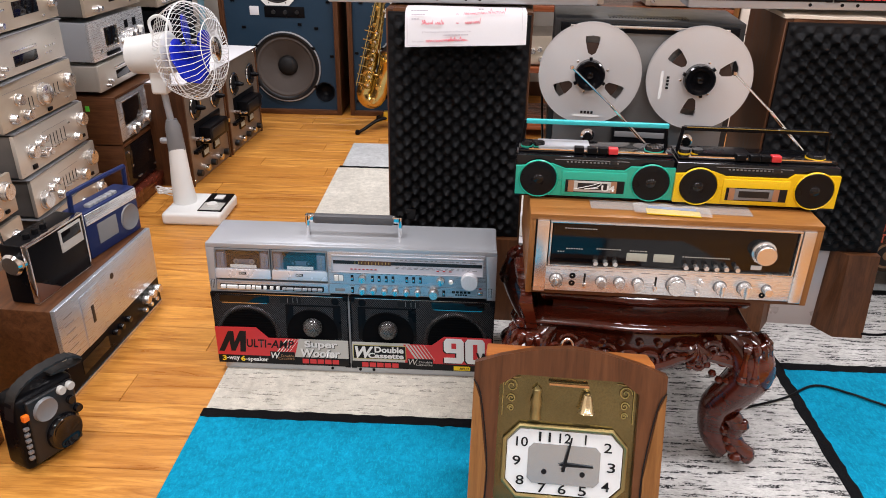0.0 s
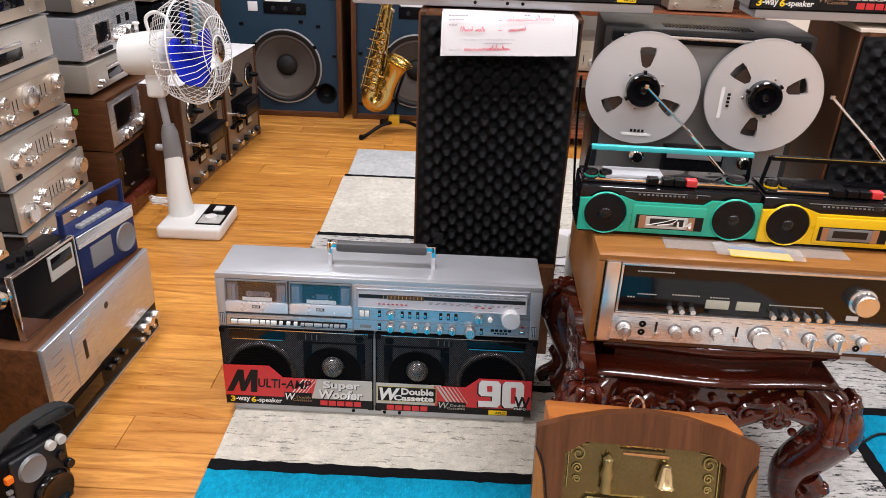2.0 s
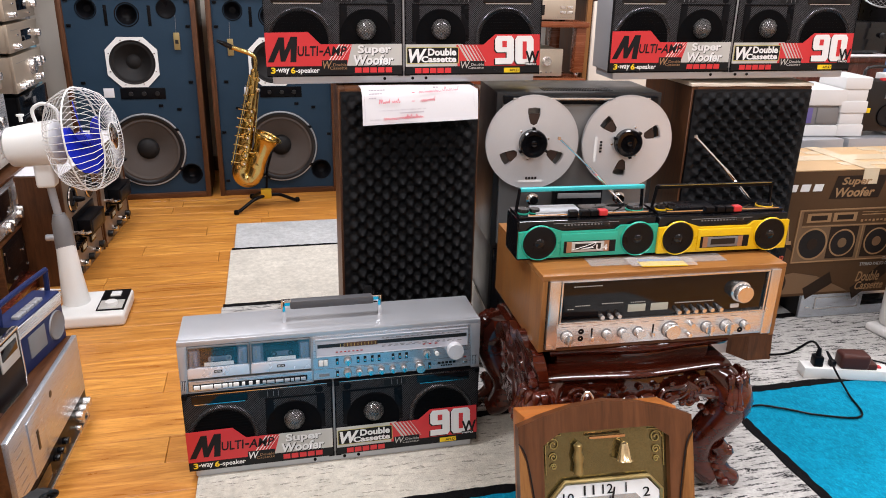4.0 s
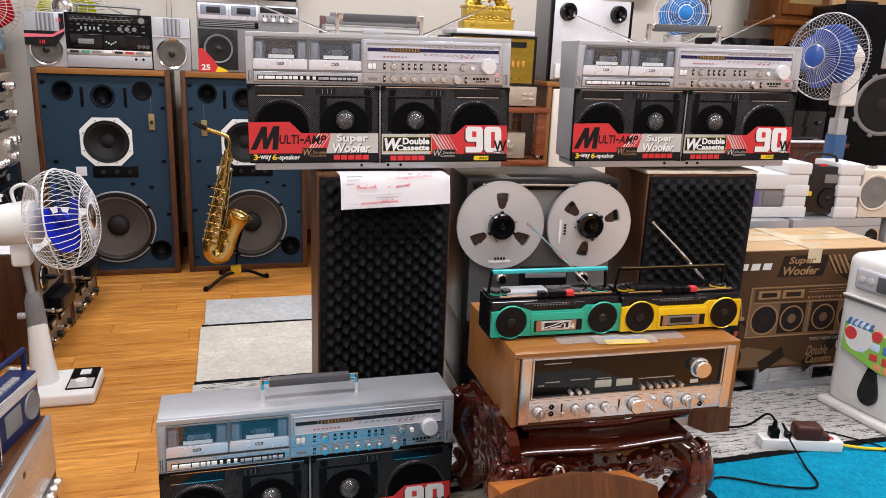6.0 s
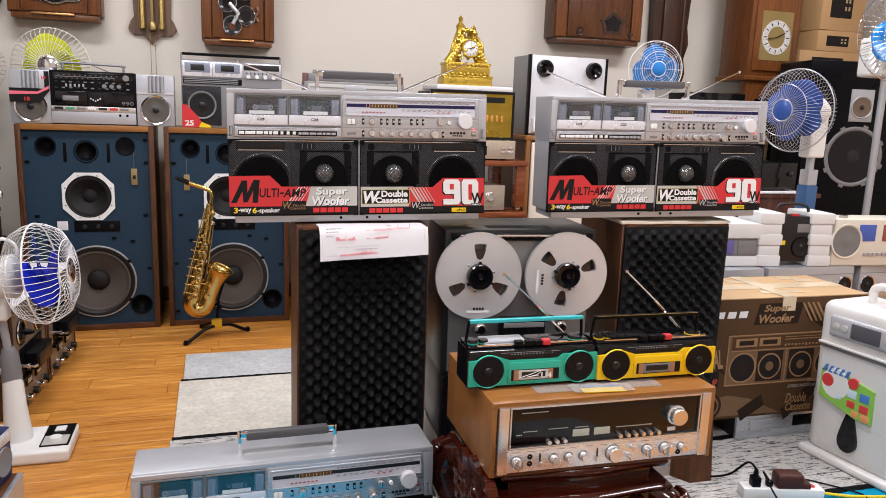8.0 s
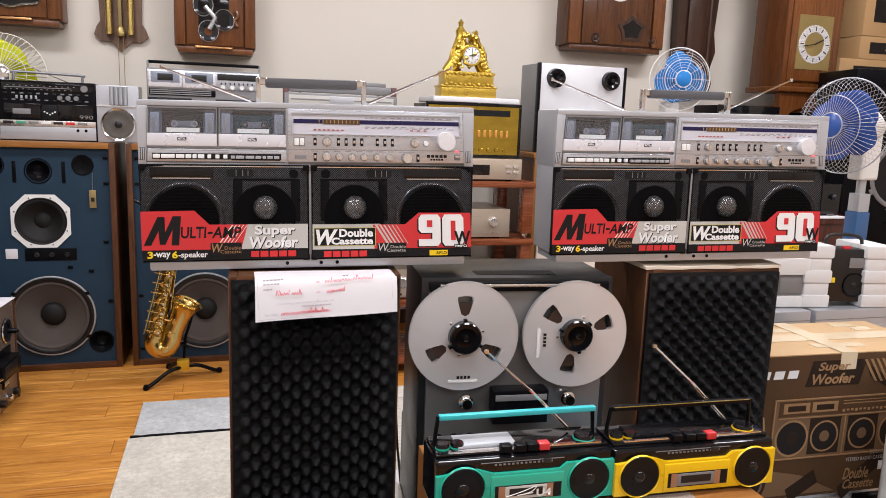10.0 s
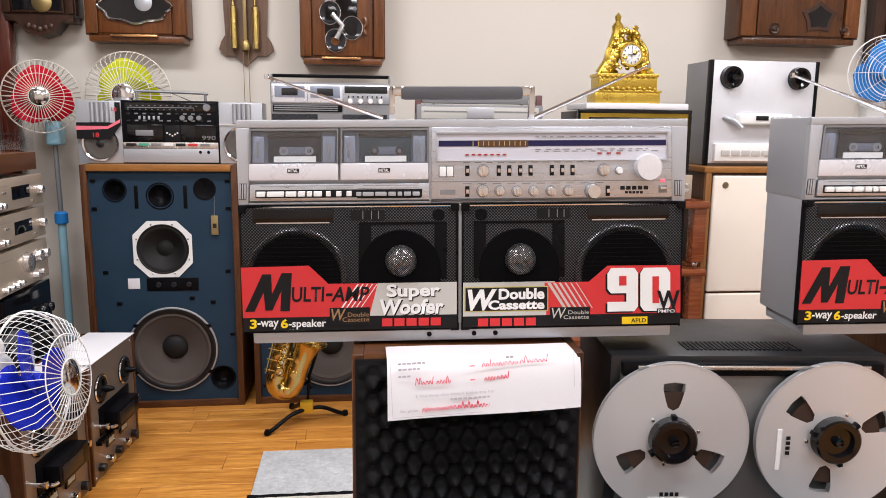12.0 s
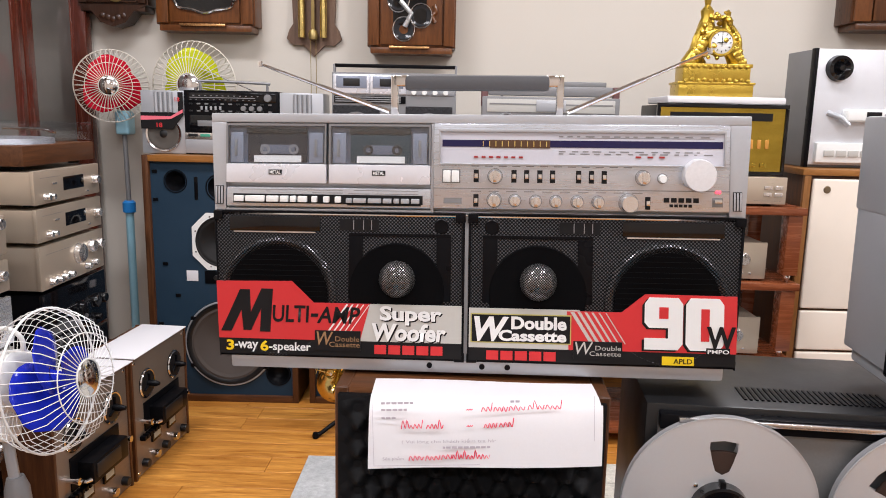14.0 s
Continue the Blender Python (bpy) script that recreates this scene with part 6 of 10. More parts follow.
TAPE_W = [("g", -0.16, 0.0, 0.06, 0.15), ("f", -0.16, 0.0, 0.06, 0.15), ("g", 0.06, 0.17, 0.075, 0.15), ("f", 0.06, 0.17, 0.075, 0.15), ("k", -0.1, 0.03, 0.02), ("k", -0.06, 0.033, 0.013), ("k", 0.03, 0.04, 0.016), ("k", 0.05, 0.055, 0.012), ("p", -0.13, 0.014, 0.02, 0.006), ("p", -0.02, 0.03, 0.008, 0.018), ("p", 0.0, 0.03, 0.008, 0.018)] + [("b", 0.075 + 0.014 * i, 0.035, 0.01, 0.01) for i in range(7)]
TAPE_K = [("g", -0.16, 0.0, 0.06, 0.15), ("g", 0.05, 0.17, 0.1, 0.15), ("k", 0.15, 0.055, 0.016), ("k", 0.1, 0.045, 0.013), ("p", -0.17, 0.15, 0.008, 0.008), ("p", 0.02, 0.1, 0.008, 0.008), ("p", 0.06, 0.03, 0.03, 0.006), ("p", 0.09, 0.02, 0.03, 0.006), ("p", -0.15, 0.09, 0.008, 0.008), ("p", -0.1, 0.03, 0.03, 0.006)]
TUNER = [("g", -0.04, 0.1, 0.04, 0.085), ("k", 0.175, 0.06, 0.016), ("k", -0.16, 0.03, 0.01), ("k", -0.13, 0.03, 0.01), ("p", 0.12, 0.025, 0.014, 0.006), ("p", -0.1, 0.07, 0.03, 0.006), ("t", -0.18, -0.06, 0.09)]
AMP_E = [("k", 0.03, 0.09, 0.034), ("k", 0.12, 0.1, 0.022), ("k", 0.18, 0.1, 0.018), ("k", -0.16, 0.03, 0.011), ("k", -0.12, 0.03, 0.011), ("k", -0.08, 0.03, 0.011), ("k", -0.04, 0.03, 0.011), ("k", 0.08, 0.035, 0.012), ("k", 0.13, 0.04, 0.012), ("t", -0.18, 0.0, 0.12)]

GR = "stacked hi-fi units"
AMPL = "champagne silver stereo amplifier with round knobs, in a stack"
for z, h, spec, face, dy, yaw, lab in ((0.075, 0.115, AMP_D, GOLD_ALU, 0.05, 90, AMPL), (0.192, 0.135, AMP_C, PALE_ALU, 0.03, 90.5, AMPL), (0.335, 0.145, AMP_B, PALE_ALU, 0.0, 90, AMPL), (0.488, 0.148, AMP_A, GOLD_ALU, -0.03, 89, AMPL),
                                       (0.64, 0.125, CD_A, PALE_ALU, -0.04, 90, "silver compact disc player with dark display, in a stack"), (0.768, 0.1, TUNER, GOLD_ALU, -0.03, 90.5, "champagne silver tuner on a stack of amplifiers")):
    t, fp = unit("amplifier" if "amplifier with" in lab else "hifi_unit", pose(-1.1, 0.655 + dy, z, 0, 0, yaw), 0.43, h, 0.33, face, GREY_CASE, lab, "amplifier" if "amplifier with" in lab else "hi-fi unit", GR)
    fit_out(t, spec)
    if z > 0.18:
        one("packing_sheet", box(bms(), -0.2, 0.215, -0.004, 0.28, 0.0, 0.0035, 0.001), SILVER_DK, pose(-1.1, 0.655 + dy * 0.5, z - 0.0045, 0, 0, yaw + 2), "thin grey foam sheet between stacked units", "packing")
for name, z, h, spec, face, case, cheeks, lab, cat in (("cassette_deck", 0.075, 0.19, TAPE_K, BLACK_GL, DARK, WALNUT_Y, "black cassette deck in a walnut case, in a stack", "cassette deck"), ("cassette_deck", 0.27, 0.185, TAPE_W, ALU, DARK, WALNUT_Y, "silver cassette deck in a walnut case, in a stack", "cassette deck"),
                                                     ("disc_player", 0.465, 0.105, CD_A, PALE_ALU, PALE_ALU, None, "silver compact disc player in a stack", "disc player"), ("cassette_deck", 0.575, 0.15, TAPE_S, ALU_W, SILVER, None, "silver cassette deck with grey case, in a stack", "cassette deck"),
                                                     ("tuner", 0.735, 0.1, TUNER, GOLD_ALU, GREY_CASE, None, "champagne silver tuner on a stack", "tuner"), ("amplifier", 0.845, 0.12, AMP_E, GOLD_ALU, GREY_CASE, None, "champagne silver amplifier on top of a stack", "amplifier")):
    t, fp = unit(name, pose(-1.055 if cheeks else -1.095, 1.235, z, 0, 0, 90 if z < 0.5 else 88.5), 0.44, h, 0.3, face, case, lab, cat, GR, cheeks)
    fit_out(t, spec, 0.004 if cheeks else 0.0)
    if name == "cassette_deck" and face is ALU:
        part("price_dot", box(bms(), -0.2215, -0.2198, 0.1, 0.115, 0.13, 0.15), mat("green_sticker", (0.1, 0.6, 0.05), 0.5), t, "small green sticker")
for name, z, h, spec, face, lab, cat in (("black_unit", 0.075, 0.2, TAPE_K, BLACK, "black hi-fi unit at the bottom of a stack", "hi-fi unit"), ("black_unit", 0.28, 0.2, TAPE_K, BLACK, "black hi-fi unit in a stack", "hi-fi unit"), ("black_amplifier", 0.485, 0.2, AMP_E, BLACK_GL, "black amplifier with black knobs in a stack", "amplifier"),
                                         ("amplifier", 0.69, 0.15, AMP_E, GOLD_ALU, "champagne silver amplifier with large knobs, in a stack", "amplifier"), ("disc_player", 0.845, 0.115, TUNER, GOLD_ALU, "champagne silver disc player in a stack", "disc player"),
                                         ("tuner", 0.965, 0.115, TUNER, GOLD_ALU, "champagne silver tuner with square display, in a stack", "tuner")):
    t, fp = unit(name, pose(-1.09, 1.83, z, 0, 0, 91), 0.435, h, 0.34, face, BLACK if face in (BLACK, BLACK_GL) else GOLD_ALU, lab, cat, GR)
    fit_out(t, spec, metal=BLACK_GL if face in (BLACK, BLACK_GL) else None)
for z, spec in ((0.13, AMP_D), (0.27, AMP_C)):
    t, fp = unit("amplifier", pose(-1.08, 0.14, z, 0, 0, 90), 0.43, 0.13, 0.3, GOLD_ALU, GREY_CASE, "champagne silver amplifier behind two portable radios", "amplifier", GR)
    fit_out(t, spec)
t, fp = unit("amplifier", pose(-0.80, -0.58, 0.125, 0, 0, 86), 0.43, 0.16, 0.3, GOLD_ALU, GREY_CASE, "champagne silver amplifier on a low red bench", "amplifier", GR)
fit_out(t, AMP_C)
t, fp = unit("cassette_deck", pose(-0.80, -0.57, 0.287, 0, 0, 88), 0.43, 0.13, 0.3, PALE_ALU, GREY_CASE, "silver cassette deck on an amplifier", "cassette deck", GR)
fit_out(t, TAPE_S)

# turntable with acrylic lid on the far stack
tt = thing("turntable", pose(-1.11, 1.83, 1.083, 0, 0, 91), "walnut turntable with a clear acrylic lid on a stack", "turntable")
part("plinth", box(bms(), -0.23, 0.23, 0.0, 0.34, 0.012, 0.075, 0.003), WALNUT, tt)
for x in (-0.18, 0.18):
    for y in (0.05, 0.29):
        part("foot", lathe(bms(), [(0, 0), (0.02, 0), (0.018, 0.014), (0, 0.014)], (x, y, 0), "z", 14), BLACK, tt)
part("platter", lathe(bms(), [(0, 0.02), (0.13, 0.02), (0.148, 0.018), (0.15, 0.0), (0, 0.0)], (-0.03, 0.17, 0.075), "z", 40), ALU, tt)
part("tonearm", tube(bms(), [(0.17, 0.29, 0.12), (0.165, 0.14, 0.118), (0.12, 0.08, 0.108)], 0.005, 8), CHROME, tt)
lid = part("dust_cover", box(bms(), -0.228, 0.228, 0.002, 0.336, 0.079, 0.145, 0.003), CLEAR, tt, "clear acrylic dust cover")
lid.visible_shadow = False
for x in (-0.12, 0.12):
    part("hinge", box(bms(), x - 0.02, x + 0.02, 0.334, 0.345, 0.05, 0.1, 0.002), BLACK, tt)

# low red benches
for q, lab in (((-1.62, -1.03, 0.42, 2.12), "low dark red lacquered bench under stacked hi-fi"), ((-1.5, -0.765, -1.25, -0.34), "low dark red lacquered bench holding an amplifier"), ((-1.45, -1.0, -0.12, 0.38), "low dark red lacquered bench behind a music centre")):
    hgt = 0.07 if q[2] > 0.4 else 0.12
    bn = thing("low_bench", pose(q[0], q[2], 0), lab, "bench", "low benches")
    w, d = q[1] - q[0], q[3] - q[2]
    part("top", box(bms(), 0, w, 0, d, hgt - 0.025, hgt, 0.004), MAHOG_Z, bn)
    part("skirt", box(bms(), w - 0.03, w - 0.01, 0.01, d - 0.01, 0.0, hgt - 0.025, 0.002), MAHOG_Z, bn)
    for y in (0.02, d - 0.06):
        part("leg", box(bms(), 0.02, 0.06, y, y + 0.04, 0.0, hgt - 0.025, 0.002), MAHOG_Z, bn)

# ---- pair of open-reel decks with walnut cheeks ----
def reel_deck(m, label):
    t = thing("tape_deck", m, label, "tape deck", "walnut open-reel decks")
    W, HT, D = 0.42, 0.44, 0.2
    for s in (-1, 1):
        part("cheek", box(bms(), min(s * W / 2, s * (W / 2 - 0.012)), max(s * W / 2, s * (W / 2 - 0.012)), 0.0, D, 0.0, HT, 0.002), WALNUT_Z, t, "wooden side panel")
    part("case", box(bms(), -W / 2 + 0.012, W / 2 - 0.012, 0.012, D - 0.002, 0.004, HT - 0.004), WALNUT, t)
    part("faceplate", box(bms(), -W / 2 + 0.012, W / 2 - 0.012, 0.004, 0.014, 0.006, HT - 0.006, 0.002), ALU_BROWN, t, "brushed grey-brown faceplate")
    for x in (-0.105, 0.105):
        r = part("reel_table", lathe(bms(), [(0, 0.008), (0.02, 0.009), (0.046, 0.006), (0.05, 0.001), (0.052, 0)], (x, 0.004, 0.325), "y", 32), DARK, t)
        part("silver_ring", lathe(bms(), [(0.045, 0.0065), (0.049, 0.0075), (0.053, 0.004)], (x, 0.004, 0.325), "y", 32), CHROME, r)
        part("spindle", lathe(bms(), [(0.013, 0), (0.011, 0.03), (0.006, 0.045), (0, 0.046)], (x, 0.0, 0.325), "y", 16), BLACK, r)
        for k in range(3):
            part("spindle_wing", box(bms(), -0.003, 0.003, -0.012, 0.0, 0.006, 0.036, 0.001), BLACK, r, m=Matrix.Translation((x, 0.0, 0.325)) @ Matrix.Rotation(k * math.tau / 3, 4, "Y"))
    part("head_plate", box(bms(), -0.135, 0.135, 0.0, 0.006, 0.155, 0.26, 0.002), BLACK, t)
    h = part("head_block", box(bms(), -0.1, 0.1, -0.05, 0.006, 0.165, 0.235, 0.006), BLACK, t)
    part("lever_arm", tube(bms(), [(-0.13, -0.01, 0.19), (-0.13, -0.045, 0.19), (-0.115, -0.05, 0.19)], 0.006, 8), CHROME, t)
    part("head_cover", box(bms(), -0.085, 0.05, -0.054, -0.048, 0.18, 0.225, 0.003), DARK, h)
    for x in (-0.15, 0.145):
        part("tape_guide", lathe(bms(), [(0.008, 0), (0.008, 0.03), (0.011, 0.032), (0.011, 0.04), (0, 0.041)], (x, 0.004, 0.2), "y", 16), CHROME, t)
    for x in (-0.06, 0.06):
        part("level_meter", box(bms(), x - 0.032, x + 0.032, -0.004, 0.006, 0.095, 0.14, 0.002), BLACK_GL, t)
        part("meter_face", box(bms(), x - 0.024, x + 0.024, -0.005, 0.0, 0.105, 0.132, 0.001), METER, t)
    for i in range(5):
        part("knob", lathe(bms(), knob_profile(0.015, 0.022), (-0.15 + i * 0.075, 0.004, 0.045), "y", 20), CHROME if i % 2 else DARK, t)
    for i in range(6):
        part("lever", box(bms(), -0.17 + i * 0.02, -0.156 + i * 0.02, -0.016, 0.006, 0.135, 0.15, 0.002), BLACK, t)
    for x in (-0.185, 0.185):
        for z in (0.42, 0.02):
            part("screw", lathe(bms(), [(0, 0.003), (0.005, 0.002), (0.006, 0)], (x, 0.004, z), "y", 10), CHROME, t)
    return t


ALU_BROWN = brushed("grey_brown_aluminium", (0.24, 0.19, 0.15), 0.36)
reel_deck(pose(-0.882, 1.49, 0, 0, 0, 85.5), "walnut open-reel tape deck without reels standing on the floor")
reel_deck(pose(-0.846, 1.925, 0, 0, 0, 85.5), "walnut open-reel tape deck without reels near a blue speaker")
sheet_w = one("paper_sheet", box(bms(), -0.21, 0.21, 0.0, 0.185, 0.0, 0.003, 0.001), PAPER, pose(-0.873, 1.5, 0.4415, 0, 0, 84), "white paper covering the top of a tape deck", "paper")
sheet_w2 = one("paper_sheet", box(bms(), -0.205, 0.2, 0.0, 0.18, 0.0, 0.003, 0.001), PAPER, pose(-0.838, 1.93, 0.4415, 0, 0, 86), "white paper covering the top of a tape deck", "paper")

# ---- music centre with two portable radios on it ----
mc = thing("music_centre", pose(-0.676, 0.064, 0, 0, 0, 86.7), "walnut music centre with a silver cassette front, on the floor", "music centre")
part("case", box(bms(), -0.25, 0.25, 0.012, 0.26, 0.0, 0.252, 0.004), WALNUT, mc)
part("silver_front", box(bms(), -0.248, 0.248, 0.0, 0.013, 0.088, 0.253, 0.002), ALU, mc, "brushed silver front")
part("black_strip", box(bms(), -0.248, 0.248, 0.002, 0.013, 0.008, 0.087, 0.001), BLACK, mc)
part("bright_edge", box(bms(), -0.248, 0.248, -0.001, 0.012, 0.0, 0.009, 0.001), BRIGHT, mc)
d = part("cassette_door", box(bms(), -0.15, -0.06, -0.003, 0.002, 0.09, 0.235, 0.001), ALU, mc)
part("door_slot", box(bms(), -0.112, -0.1, -0.0042, -0.002, 0.14, 0.19, 0.001), DARK, d)
for i in range(6):
    part("tuning_slit", box(bms(), -0.225, -0.185, -0.0006, 0.002, 0.105 + i * 0.022, 0.1075 + i * 0.022), SILVER_DK, mc)
part("maker_mark", lathe(bms(), [(0, 0.0006), (0.009, 0.0006), (0.009, 0)], (0.01, 0.0, 0.215), "y", 16), DARK, mc)
for x in (0.15, 0.185, 0.22):
    part("knob", lathe(bms(), knob_profile(0.013, 0.02), (x, 0.002, 0.062), "y", 22), BRIGHT, mc)
    part("knob", lathe(bms(), knob_profile(0.007, 0.012), (x - 0.01, 0.002, 0.032), "y", 16), BRIGHT, mc)
for x in (-0.03, 0.0, 0.04):
    part("dark_knob", lathe(bms(), knob_profile(0.009, 0.016), (x, 0.002, 0.06), "y", 16), BLACK_GL, mc)
part("display", box(bms(), -0.19, -0.06, 0.0, 0.004, 0.03, 0.07, 0.001), BLACK_GL, mc)

NAVY = mat("navy_plastic", (0.012, 0.02, 0.075), 0.35, 0.0, 0.1)
br = thing("portable_radio", pose(-0.706, 0.2, 0.253, 0, 0, 78), "navy blue cassette radio with raised handle on a music centre", "radio", "portable radios")
part("body", box(bms(), -0.11, 0.11, 0.0, 0.07, 0.0, 0.135, 0.006), NAVY, br)
part("silver_band", box(bms(), -0.108, 0.108, -0.002, 0.004, 0.098, 0.13, 0.002), ALU_W, br)
part("window", box(bms(), -0.07, 0.01, -0.002, 0.004, 0.03, 0.088, 0.002), SILVER_DK, br, "grey cassette window")
part("speaker", lathe(bms(), [(0, 0.001), (0.034, 0.002), (0.037, 0.004), (0.039, 0)], (0.066, 0.0, 0.055), "y", 28), mat("grey_mesh", (0.22, 0.22, 0.23), 0.5, 0.4), br)
for i in range(6):
    part("key", box(bms(), -0.07 + i * 0.02, -0.053 + i * 0.02, 0.012, 0.03, 0.133, 0.143, 0.002), SILVER, br)
part("handle", tube(bms(), smooth_path([(-0.112, 0.035, 0.1), (-0.112, 0.03, 0.18), (-0.095, 0.03, 0.19), (0.095, 0.03, 0.19), (0.112, 0.03, 0.18), (0.112, 0.035, 0.1)], 3), 0.007, 8), NAVY, br)
kr = thing("portable_radio", pose(-0.728, -0.05, 0.253, 0, 0, 82), "black leather-grained radio with chrome edges on a music centre", "radio", "portable radios")
part("body", box(bms(), -0.105, 0.105, 0.0, 0.072, 0.0, 0.155, 0.004), BLACK, kr)
b = bms()
for q in ((-0.107, 0.107, 0.151, 0.157), (-0.107, 0.107, 0.0, 0.005), (-0.107, -0.101, 0.005, 0.151), (0.101, 0.107, 0.005, 0.151)):
    box(b, q[0], q[1], -0.003, 0.01, q[2], q[3], 0.001)
part("chrome_edge", b, CHROME, kr)
part("scale_window", box(bms(), 0.01, 0.095, -0.003, 0.002, 0.085, 0.145, 0.001), PGREY, kr)
part("scale_glass", box(bms(), 0.016, 0.088, -0.0042, 0.0, 0.11, 0.138, 0.001), BLACK_GL, kr)
part("corner_plate", poly(bms(), [(-0.1, 0.006), (-0.1, 0.06), (-0.02, 0.006)], -0.0025, 0.002), mat("brown_plate", (0.12, 0.05, 0.03), 0.4), kr, smooth=False)
part("tuning_knob", lathe(bms(), [(0, 0), (0.026, 0), (0.028, 0.012), (0.022, 0.018), (0, 0.018)], (-0.105, 0.036, 0.11), "-x", 24), CHROME, kr)
for x in (-0.06, -0.03, 0.0):
    part("top_knob", lathe(bms(), [(0, 0.0), (0.009, 0), (0.008, 0.012), (0, 0.013)], (x, 0.03, 0.155), "z", 14), BLACK, kr)
part("antenna", tube(bms(), [(-0.1, 0.06, 0.155), (-0.125, 0.06, 0.33)], 0.003, 8), CHROME, kr)

# black transistor set on the floor
fr2 = thing("portable_radio", pose(-0.622, -0.40, 0.004, 0, 3, 66), "black sports radio with a ribbed strap standing on the floor", "radio", "portable radios")
part("body", box(bms(), -0.068, 0.075, 0.0, 0.075, 0.0, 0.185, 0.02, 4), BLACK, fr2)
part("bezel", box(bms(), -0.05, 0.066, -0.008, 0.004, 0.015, 0.175, 0.014, 3), DARK, fr2)
sp = part("speaker", lathe(bms(), [(0.0, 0.006), (0.02, 0.004), (0.03, 0.010), (0.038, 0.013), (0.042, 0.008), (0.043, 0)], (0.022, -0.008, 0.062), "y", 30), BLACK_GL, fr2)
part("tuning_dial", lathe(bms(), [(0, 0.004), (0.02, 0.005), (0.026, 0.008), (0.028, 0)], (-0.012, -0.008, 0.14), "y", 26), SILVER_DK, fr2, "round tuning dial")
for x, z in ((0.03, 0.165), (0.052, 0.165), (0.048, 0.13), (0.062, 0.1)):
    part("button", lathe(bms(), knob_profile(0.01, 0.012), (x, -0.006, z), "y", 14), PGREY if z > 0.15 else BLACK_GL, fr2)
part("orange_key", box(bms(), -0.064, -0.05, -0.012, 0.0, 0.135, 0.15, 0.003), mat("orange_key", (0.8, 0.16, 0.01), 0.4), fr2, "orange key")
for i in range(6):
    part("side_key", box(bms(), -0.064, -0.053, -0.008, 0.0, 0.035 + i * 0.015, 0.043 + i * 0.015, 0.002), SILVER_DK, fr2)
b = bms()
path = smooth_path([(-0.07, 0.03, 0.13), (-0.06, 0.02, 0.19), (-0.01, 0.02, 0.215), (0.06, 0.01, 0.225), (0.09, 0.0, 0.215), (0.085, 0.01, 0.2), (0.03, 0.03, 0.192)], 6)
rings = []
for i, p in enumerate(path):
    up = Vector((0, 0, 0.004 if i % 2 else 0.0062))
    lo, hi = [p + Vector((0, sd_ * 0.014, 0)) for sd_ in (-1, 1)], [p + Vector((0, sd_ * 0.014, 0)) + up for sd_ in (1, -1)]
    rings.append([b.verts.new(q) for q in lo + hi])
for r0, r1 in zip(rings, rings[1:]):
    for k in range(4):
        b.faces.new((r0[k], r0[(k + 1) % 4], r1[(k + 1) % 4], r1[k]))
b.faces.new(rings[0][::-1]), b.faces.new(rings[-1])
part("strap", b, DARK, fr2, "ribbed black strap")

# ---- fans ----
def wire_cage(parent, at, r, depth, rot, wires, material, gauge=0.0014, badge=None):
    """Front and rear wire guard round the axis that points to -y before the turn."""
    m = Matrix.Translation(at) @ rot
    b = bms()
    for k in range(wires):
        a = k * math.tau / wires
        c, s = math.cos(a), math.sin(a)
        for sg in (-1, 1):
            pts = [(q * r * c, -sg * d, q * r * s) for q, d in ((0.26, depth * 0.5), (0.6, depth * 0.48), (0.85, depth * 0.36), (0.97, depth * 0.15), (1.0, 0.0))]
            tube(b, pts, gauge, 4, caps=False)
    for q, d, g2 in ((1.0, 0.0, 0.003), (0.26, depth * 0.5, 0.0022), (0.26, -depth * 0.5, 0.0022), (0.62, depth * 0.475, 0.0016)):
        n = 48
        tube(b, [(q * r * math.cos(k * math.tau / n), -d, q * r * math.sin(k * math.tau / n)) for k in range(n + 1)], g2, 6, caps=False)
    cage = part("wire_guard", b, material, parent, "round wire guard", m=m)
    part("badge", lathe(bms(), [(0, 0.012), (r * 0.12, 0.01), (r * 0.24, 0.004), (r * 0.27, 0.0)], (0, -depth * 0.49, 0), "y", 28), badge or (CHROME if material is not WHITE else WHITE), cage)
    return cage, m


def blades(parent, m, r, n, material, label):
    """Broad twisted fan blades with round tips."""
    for k in range(n):
        b = bms()
        rows2 = []
        for i in range(9):
            u = i / 8
            rr = r * (0.16 + 0.72 * u)
            half = r * (0.22 + 0.5 * math.sin(math.pi * min(1, 0.15 + u * 0.72)))
            if u > 0.8:
                half *= (1 - ((u - 0.8) / 0.2) ** 2 * 0.75)
            row = []
            for j in range(7):
                v = j / 6 * 2 - 1
                ang = v * half / max(rr, 0.3 * r)
                row.append(b.verts.new((rr * math.cos(ang), -v * half * 0.32, rr * math.sin(ang))))
            rows2.append(row)
        for r0, r1 in zip(rows2, rows2[1:]):
            for j in range(6):
                b.faces.new((r0[j], r0[j + 1], r1[j + 1], r1[j]))
        bl = part("blade", b, material, parent, label, m=m @ Matrix.Rotation(k * math.tau / n + 0.4, 4, "Y"))
        sol = bl.modifiers.new("thickness", "SOLIDIFY")
        sol.thickness = 0.002
    part("blade_hub", lathe(bms(), [(0, 0.03), (r * 0.12, 0.026), (r * 0.17, 0.0), (r * 0.17, -0.02), (0, -0.02)], (0, 0, 0), "y", 24), material, parent, m=m)


